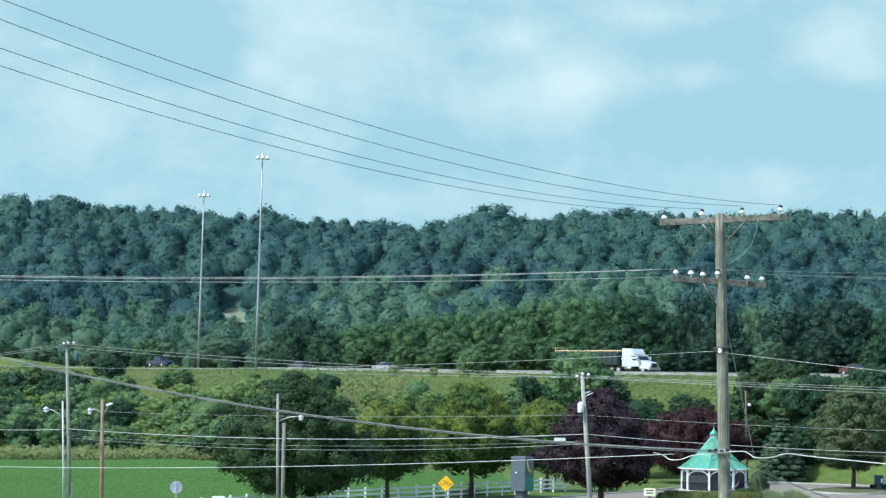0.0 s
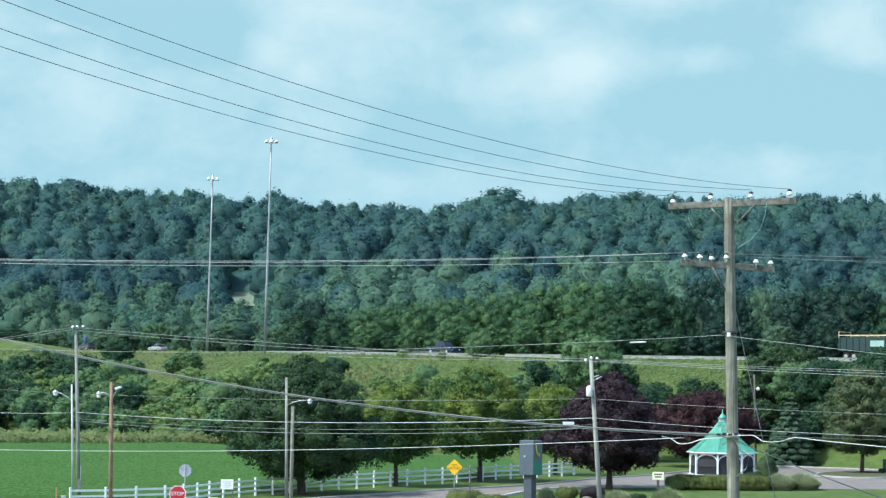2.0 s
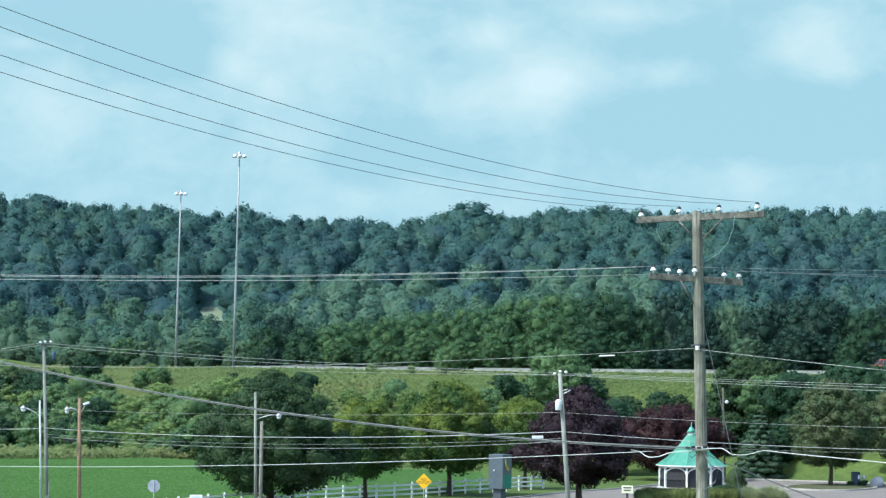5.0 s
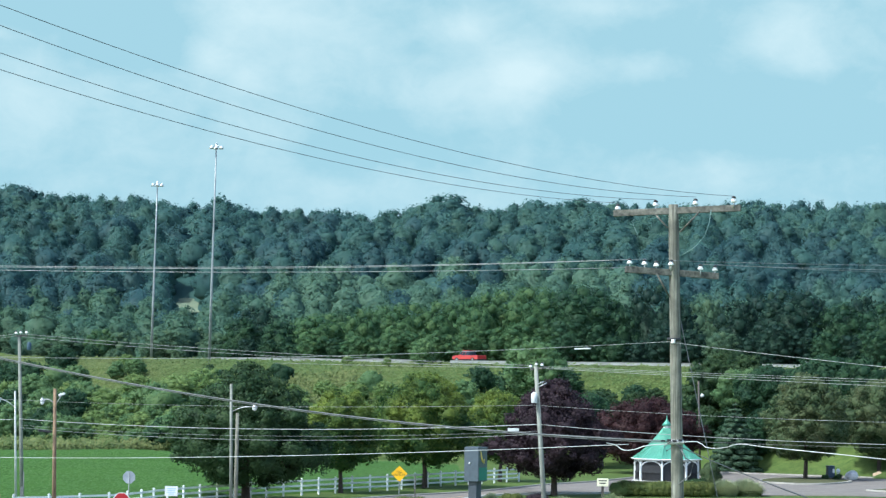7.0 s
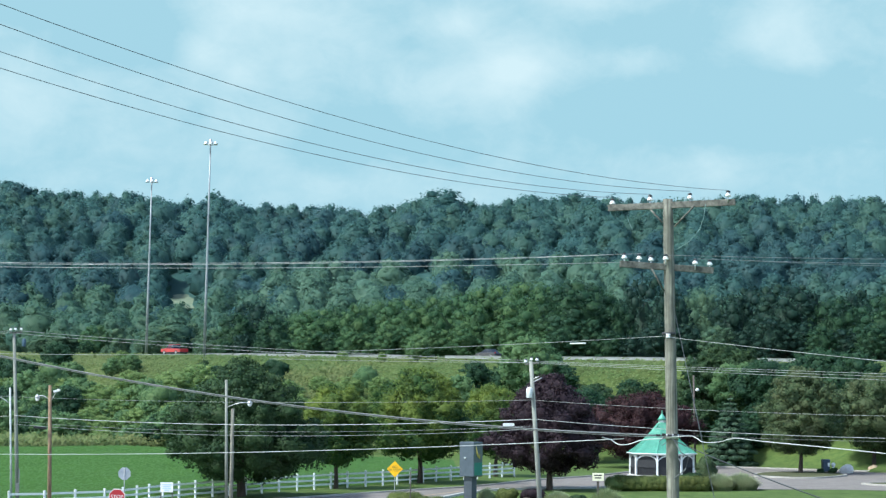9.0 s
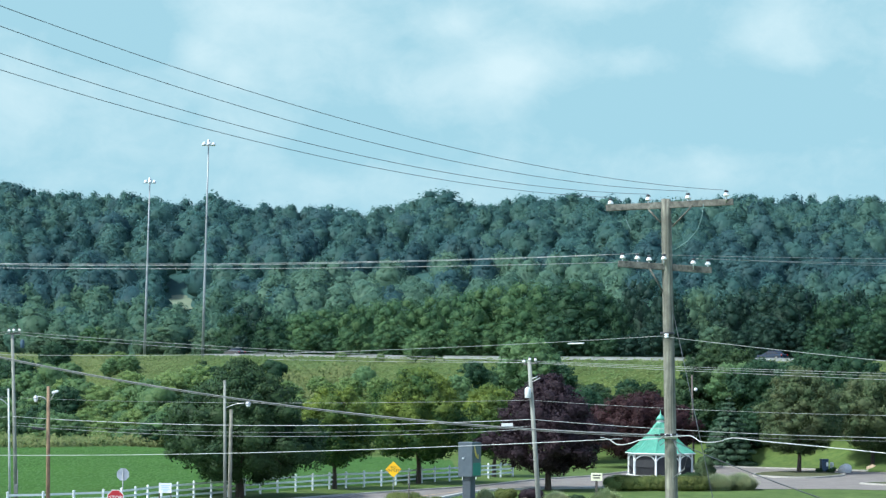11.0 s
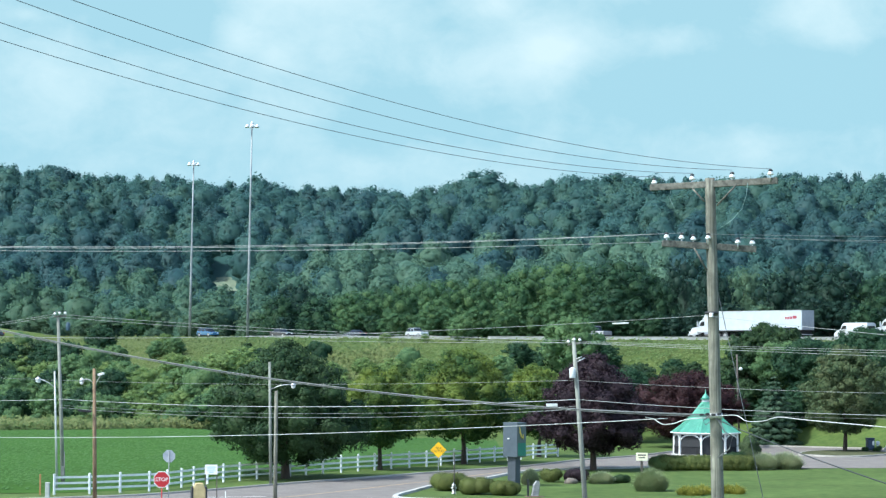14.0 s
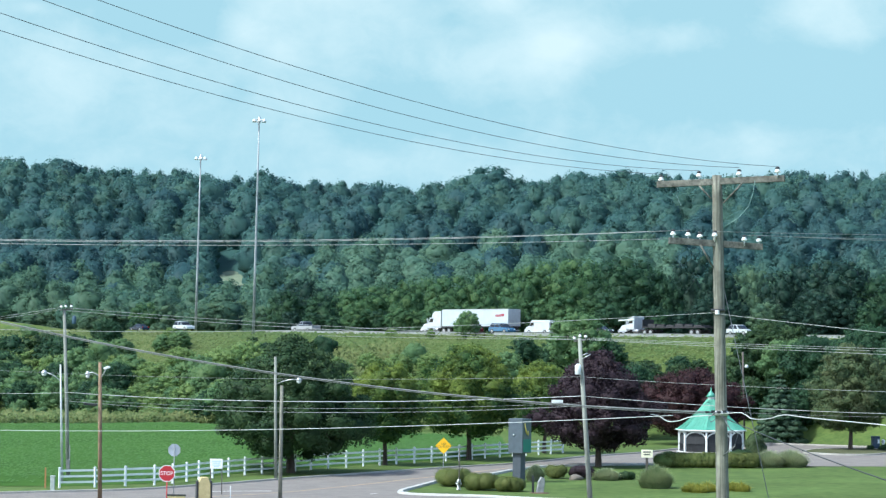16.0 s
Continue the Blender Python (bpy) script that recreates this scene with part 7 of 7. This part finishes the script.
def car(name, label, style, body):
    """A road car, nose along +x, its origin under its middle."""
    ob = thing(name, label, "pickup truck" if style == "pickup" else "van" if style == "van" else "car")
    L, W, H, r, deck = {"sedan": (4.7, 1.82, 1.46, 0.33, 0.93), "suv": (4.6, 1.88, 1.70, 0.36, 1.02), "hatch": (3.95, 1.70, 1.52, 0.31, 0.92), "pickup": (5.8, 2.0, 1.88, 0.40, 1.12), "van": (5.6, 2.02, 2.25, 0.36, 1.25)}[style]
    a, b = -L / 2, L / 2
    if style == "sedan":
        side = [(a, 0.35), (b, 0.32), (b, 0.62), (b - 0.15, 0.76), (b - 1.25, deck), (a + 0.9, deck + 0.02), (a + 0.05, 0.90), (a, 0.7)]
        cab = (a + 0.55, b - 1.2, W / 2 - 0.10, deck - 0.02, a + 1.25, b - 2.0, W / 2 - 0.32, H)
    elif style in ("suv", "hatch"):
        side = [(a, 0.38), (b, 0.36), (b, 0.70), (b - 0.12, 0.88), (b - 1.1, deck), (a + 0.1, deck + 0.04), (a, 0.9)]
        cab = (a + 0.06, b - 1.0, W / 2 - 0.09, deck - 0.02, a + 0.42, b - 1.75, W / 2 - 0.28, H)
    elif style == "pickup":
        side = [(a, 0.52), (b, 0.48), (b, 0.92), (b - 0.12, 1.06), (b - 1.35, deck + 0.04), (a + 0.02, deck), (a, 1.05)]
        cab = (a + 1.95, b - 1.3, W / 2 - 0.10, deck - 0.02, a + 2.15, b - 2.05, W / 2 - 0.27, H)
    else:
        side = [(a, 0.38), (b, 0.36), (b, 0.80), (b - 0.5, 1.18), (b - 1.15, 1.45), (b - 1.35, H - 0.25), (a, H - 0.25)]
        cab = (a + 0.02, b - 1.30, W / 2 - 0.06, H - 0.30, a + 0.06, b - 1.55, W / 2 - 0.16, H)
    shell = part("body", prism(side, -W / 2, W / 2, 0.05), body, ob)
    if style == "van":
        part("roof", frustum(*cab), body, ob)
        for s in (-1, 1):
            part("side_window", prism([(b - 1.32, 1.35), (b - 1.18, 1.35), (b - 1.5, 1.85), (b - 2.1, 1.85), (b - 2.1, 1.35)], s * (W / 2) - 0.012, s * (W / 2) + 0.012), M_GLASS, ob)
        part("windscreen", frustum(b - 1.28, b - 0.98, W / 2 - 0.18, 1.34, b - 1.42, b - 1.24, W / 2 - 0.22, 1.94), M_GLASS, ob)
        part("rear_window", boxed(a - 0.012, a + 0.01, -0.75, 0.75, 1.25, 1.8), M_GLASS, ob)
    else:
        glass = part("cabin_glass", frustum(*cab), M_GLASS, ob, "dark glass")
        x2, x3, y2 = cab[4], cab[5], cab[6]
        part("roof", frustum(x2 - 0.06, x3 + 0.05, y2 + 0.05, H - 0.05, x2, x3 - 0.02, y2 - 0.02, H + 0.03), body, ob)
        for s in (-1, 1):
            for f in (0.40, 0.72):
                xb = cab[0] + (cab[1] - cab[0]) * f
                xt = x2 + (x3 - x2) * f
                part("pillar", tubes([((xb, s * (cab[2] + 0.01), cab[3]), (xt, s * (y2 + 0.015), H - 0.02), 0.045, 0.035)], 6), body, ob)
    if style == "pickup":
        part("bed", boxed(a + 0.12, a + 1.85, -W / 2 + 0.16, W / 2 - 0.16, deck + 0.0, deck + 0.012), M_CHASSIS, ob, "dark plate on top of the bed")
        part("tailgate", boxed(a - 0.03, a + 0.03, -W / 2 + 0.08, W / 2 - 0.08, 0.62, deck + 0.02, bevel=0.02), body, ob)
    part("underbody", boxed(a + 0.2, b - 0.2, -W / 2 + 0.12, W / 2 - 0.12, 0.22, 0.5), M_CHASSIS, ob)
    for x in (a + L * 0.19, b - L * 0.18):
        for y in (-W / 2 + 0.10, W / 2 - 0.10):
            wheel(ob, x, y, r, 0.24)
    for s in (-1, 1):
        part("headlight", boxed(b - 0.12, b + 0.015, s * (W / 2 - 0.3) - 0.16, s * (W / 2 - 0.3) + 0.16, 0.60, 0.76, bevel=0.02), M_LENS, ob)
        part("tail_light", boxed(a - 0.015, a + 0.08, s * (W / 2 - 0.18) - 0.09, s * (W / 2 - 0.18) + 0.09, 0.70, 0.98, bevel=0.02), M_TAIL, ob)
        part("mirror", boxed(cab[1] - 0.75, cab[1] - 0.6, s * (W / 2 + 0.08) - 0.07, s * (W / 2 + 0.08) + 0.07, deck + 0.02, deck + 0.18, bevel=0.03), body, ob)
    for x, n in ((b, "front_bumper"), (a, "rear_bumper")):
        part(n, boxed(x - 0.09, x + 0.05, -W / 2 + 0.03, W / 2 - 0.03, 0.32, 0.52, bevel=0.03), M_CHASSIS if style == "pickup" else body, ob)
    k = 0.93 if style in ("pickup", "van") else 0.86
    ob.scale = (k, k, k)
    return ob


def tractor(ob, body, sleeper=True):
    """The tractor of a lorry: its bumper at x = 0, nose along +x."""
    part("hood", prism([(-2.0, 0.75), (-0.12, 0.72), (-0.05, 1.25), (-0.35, 1.62), (-2.0, 1.95)], -0.78, 0.78, 0.10), body, ob)
    cab = part("cab", prism([(-3.5, 0.95), (-1.9, 0.95), (-1.9, 1.95), (-2.35, 2.75), (-3.5, 2.85)], -1.16, 1.16, 0.07), body, ob)
    if sleeper:
        part("sleeper", prism([(-5.2, 0.95), (-3.45, 0.95), (-3.45, 2.8), (-2.75, 2.85), (-3.4, 3.75), (-5.2, 3.85)], -1.2, 1.2, 0.09), body, ob)
    else:
        part("roof_fairing", prism([(-3.5, 2.85), (-2.4, 2.78), (-2.9, 3.1), (-3.5, 3.15)], -1.1, 1.1, 0.05), body, ob)
    part("windscreen", frustum(-2.32, -1.90, 1.02, 1.98, -2.52, -2.30, 0.98, 2.66), M_GLASS, cab)
    for s in (-1, 1):
        part("side_window", prism([(-3.2, 1.95), (-2.25, 1.95), (-2.55, 2.55), (-3.2, 2.6)], s * 1.17 - 0.012, s * 1.17 + 0.012), M_GLASS, cab)
        part("mirror", boxed(-2.15, -2.0, s * 1.38 - 0.1, s * 1.38 + 0.1, 1.9, 2.6, bevel=0.03), body, cab)
        part("fender", prism([(-1.9, 0.6), (-1.75, 1.15), (-0.9, 1.2), (-0.35, 0.95), (-0.2, 0.55)], s * 0.98 - 0.2, s * 0.98 + 0.2, 0.06), body, ob)
        part("fuel_tank", tubes([((-4.6, s * 0.98, 0.72), (-3.3, s * 0.98, 0.72), 0.30, 0.30)], 12), M_RIM, ob)
        part("headlight", boxed(-0.2, 0.0, s * 0.82 - 0.16, s * 0.82 + 0.16, 0.85, 1.1, bevel=0.03), M_LENS, ob)
        wheel(ob, -1.15, s * 1.02, 0.5, 0.3)
        for x in (-5.9, -7.2):
            wheel(ob, x, s * 0.9, 0.5, 0.55)
    part("grille", boxed(-0.08, 0.02, -0.5, 0.5, 0.85, 1.5, bevel=0.03), M_CHASSIS, ob)
    part("bumper", boxed(-0.35, 0.08, -1.15, 1.15, 0.42, 0.78, bevel=0.06), M_RIM, ob)
    part("chassis", boxed(-7.8, -0.6, -0.45, 0.45, 0.6, 0.95), M_CHASSIS, ob)


def box_trailer(ob, x0, x1):
    t = part("trailer", boxed(x0, x1, -1.3, 1.3, 1.2, 4.08, bevel=0.03), M_TRAILER, ob)
    part("bottom_rail", boxed(x0, x1, -1.31, 1.31, 1.12, 1.24), M_CHASSIS, t)
    part("top_rail", boxed(x0, x1, -1.312, 1.312, 4.0, 4.09), M_STEEL, t)
    for s in (-1, 1):
        part("rear_door", boxed(x0 - 0.03, x0, s * 0.64 - 0.60, s * 0.64 + 0.60, 1.26, 3.98), M_DOORS, t, "grey rear door")
        for k in (0.25, 0.95):
            part("lock_rod", tubes([((x0 - 0.05, s * k, 1.28), (x0 - 0.05, s * k, 3.95), 0.02, 0.02)], 6), M_STEEL, t)
        for x in (x0 + 1.2, x0 + 2.5):
            wheel(ob, x, s * 0.95, 0.5, 0.55)
        for k, (xa, xb, z) in enumerate(((0.9, 1.6, 3.05), (1.7, 2.1, 2.98), (2.2, 2.6, 2.98), (2.7, 3.0, 3.0))):
            part("logo_bar", boxed(x0 + xa, x0 + xb, s * 1.304 - 0.006, s * 1.304 + 0.006, z - 0.2, z + 0.24 - 0.03 * k, bevel=0.002), M_LOGO, t, "red painted logo bar")
        part("landing_leg", boxed(x1 - 3.2, x1 - 3.05, s * 0.8 - 0.06, s * 0.8 + 0.06, 0.2, 1.15), M_CHASSIS, t)
    part("mudflap", boxed(x0 + 0.3, x0 + 0.33, -1.2, 1.2, 0.3, 1.1), M_TYRE, t)
    part("underride_bar", boxed(x0 - 0.02, x0 + 0.08, -1.1, 1.1, 0.5, 0.62), M_STEEL, t)


def lorries():
    a = thing("semi_truck", "white semi truck with a long white box trailer", "truck")
    tractor(a, M_CARWHITE)
    box_trailer(a, -21.6, -5.6)
    b = thing("semi_truck", "white semi truck pulling a dark green open-top trailer", "truck")
    tractor(b, M_CARWHITE)
    t = part("trailer", boxed(-18.6, -5.8, -1.25, 1.25, 1.25, 3.2, bevel=0.03), M_GREENBOX, b, "dark green steel trailer")
    for k in range(13):
        x = -18.3 + k * 1.02
        for s in (-1, 1):
            part("rib", boxed(x - 0.05, x + 0.05, s * 1.28 - 0.04, s * 1.28 + 0.04, 1.3, 3.15), M_GREENBOX, t)
    for s in (-1, 1):
        part("top_rail", boxed(-18.6, -5.8, s * 1.22 - 0.08, s * 1.22 + 0.08, 3.45, 3.58), M_TANRAIL, t, "tan top rail")
        for x in (-18.5, -14, -10, -6):
            part("rail_post", boxed(x - 0.04, x + 0.04, s * 1.22 - 0.04, s * 1.22 + 0.04, 3.2, 3.46), M_TANRAIL, t)
        part("plate", boxed(-13.4, -11.2, s * 1.33 - 0.01, s * 1.33 + 0.01, 1.9, 2.75), M_MINT, t, "pale green notice plate")
        for x in (-17.4, -16.1):
            wheel(b, x, s * 0.95, 0.5, 0.55)
    part("rear_frame", tubes([((-18.55, -1.2, 3.2), (-18.55, -1.2, 4.0), 0.05, 0.05), ((-18.55, 1.2, 3.2), (-18.55, 1.2, 4.0), 0.05, 0.05), ((-18.55, -1.2, 4.0), (-18.55, 1.2, 4.0), 0.05, 0.05)], 6), M_TANRAIL, t)
    part("chassis", boxed(-18.4, -6.0, -0.5, 0.5, 0.8, 1.22), M_CHASSIS, b)
    c = thing("semi_truck", "white day-cab truck pulling an empty dark flatbed", "truck")
    tractor(c, M_CARWHITE, False)
    t = part("flatbed", boxed(-19.0, -5.4, -1.25, 1.25, 1.2, 1.42, bevel=0.02), M_CHASSIS, c, "dark flat trailer deck")
    part("headboard", boxed(-5.5, -5.4, -1.2, 1.2, 1.42, 2.6, bevel=0.02), M_CHASSIS, t)
    for k in range(6):
        part("load", boxed(-18.0 + k * 2.0, -16.4 + k * 2.0, -1.0, 1.0, 1.42, 1.62 + 0.12 * (k % 3), bevel=0.05), M_CHASSIS, t, "dark machinery load")
    for x in (-17.4, -16.1):
        for s in (-1, 1):
            wheel(c, x, s * 0.95, 0.5, 0.55)
    for o in (a, b, c):
        o.scale = (1.0, 1.0, 0.91)
    a.scale = (0.925, 1.0, 0.91)
    b.scale = (0.92, 0.94, 0.83)
    c.scale = (0.86, 0.95, 0.86)
    return a, b, c


M_TANRAIL = paint("tan_rail_paint", (0.52, 0.40, 0.24), 0.5)
M_MINT = paint("mint_plate", (0.26, 0.40, 0.35), 0.5)
BOX_TRUCK, GREEN_TRUCK, FLAT_TRUCK = lorries()

# thing, lane, and (seconds, metres along the highway) it passes; the sign of its way follows from them
TRAFFIC = [
    (GREEN_TRUCK, -2, [(0.00, -16.9), (1.50, -51.8)]),
    (car("pickup_truck", "dark blue pickup truck on the highway", "pickup", M_NAVYCAR), -2, [(0.00, 94.2), (2.00, 25.9), (4.00, -34.9)]),
    (car("car", "small silver saloon car on the highway", "sedan", M_SILVER), 14, [(0.00, 55.9), (1.00, 87.1), (2.00, 120.7)]),
    (car("car", "charcoal estate car on the highway", "suv", M_CHAR), 17, [(0.00, 81.2), (0.50, 98.1)]),
    (car("pickup_truck", "bright red pickup truck on the highway", "pickup", M_CARRED), 15, [(6.50, 9.0), (7.75, 53.8), (9.00, 98.9)]),
    (car("car", "charcoal saloon car on the highway", "sedan", M_CHAR), 15, [(9.00, 21.7), (10.00, 51.7)]),
    (car("car", "white hatchback car on the highway", "hatch", M_CARWHITE), -2, [(11.50, 115.8), (13.75, 36.0), (16.00, -31.9)]),
    (car("car", "dark navy saloon car on the highway", "sedan", M_NAVYCAR), 16, [(12.00, 0.7), (14.00, 63.3)]),
    (car("pickup_truck", "silver crew-cab pickup truck on the highway", "pickup", M_SILVER), 14, [(12.50, -35.5), (14.25, 15.8), (16.00, 75.0)]),
    (BOX_TRUCK, 17.5, [(13.00, -34.2), (14.50, 5.9), (16.00, 49.2)]),
    (car("car", "blue compact car on the highway", "suv", M_CARBLUE), 2, [(13.00, 124.0), (14.50, 65.5), (16.00, 15.5)]),
    (car("car", "dark grey saloon car on the highway", "sedan", M_CHAR), 2, [(13.50, 81.6), (14.50, 47.5)]),
    (car("car", "white estate car on the highway", "suv", M_CARWHITE), -2, [(15.00, 124.1), (16.00, 86.8)]),
    (car("car", "maroon estate car beside the trailer", "suv", M_MAROON), 13, [(14.50, -11.9), (15.50, 18.7)]),
    (car("van", "white cargo van on the highway", "van", M_CARWHITE), 14, [(14.50, -23.7), (16.00, 19.8)]),
    (FLAT_TRUCK, 16, [(14.50, -28.6), (16.00, 5.2)]),
    (car("car", "maroon saloon car on the highway", "sedan", M_MAROON), -2, [(0.00, -49.4), (1.00, -79.4)]),
]


def along(knots, t):
    """Metres along the highway at t: a parabola through three knots, straight on before and after."""
    (t0, s0), (t2, s2) = knots[0], knots[-1]
    if len(knots) == 2:
        return s0 + (s2 - s0) * (t - t0) / (t2 - t0)
    (t1, s1) = knots[1]

    def f(x):
        return s0 * (x - t1) * (x - t2) / ((t0 - t1) * (t0 - t2)) + s1 * (x - t0) * (x - t2) / ((t1 - t0) * (t1 - t2)) + s2 * (x - t0) * (x - t1) / ((t2 - t0) * (t2 - t1))

    if t < t0:
        return s0 + (t - t0) * (f(t0 + 0.01) - s0) / 0.01
    if t > t2:
        return s2 + (t - t2) * (s2 - f(t2 - 0.01)) / 0.01
    return f(t)


KEY_TIMES = [0.0, 0.1, 0.2, 0.5] + [1.0 + 0.5 * k for k in range(30)] + [15.8, 15.9, 16.0]


def motions():
    for ob, u, knots in TRAFFIC:
        way = 1 if knots[-1][1] > knots[0][1] else -1
        yaw = math.degrees(math.atan2(ROAD_D[1] * way, ROAD_D[0] * way))
        rows = []
        for t in KEY_TIMES:
            s = along(knots, t)
            x, y = on_road(s, u)
            rows.append((t, pose(x, y, deck_z(s, u), 0, 0, yaw)))
        walk(ob, rows)
    walk(BACKDROP, [(t, pose(0, 0, 0, 0, 0, -0.16 + 0.02 * t)) for t in (0.0, 0.2, 4.0, 8.0, 12.0, 15.8, 16.0)])


motions()
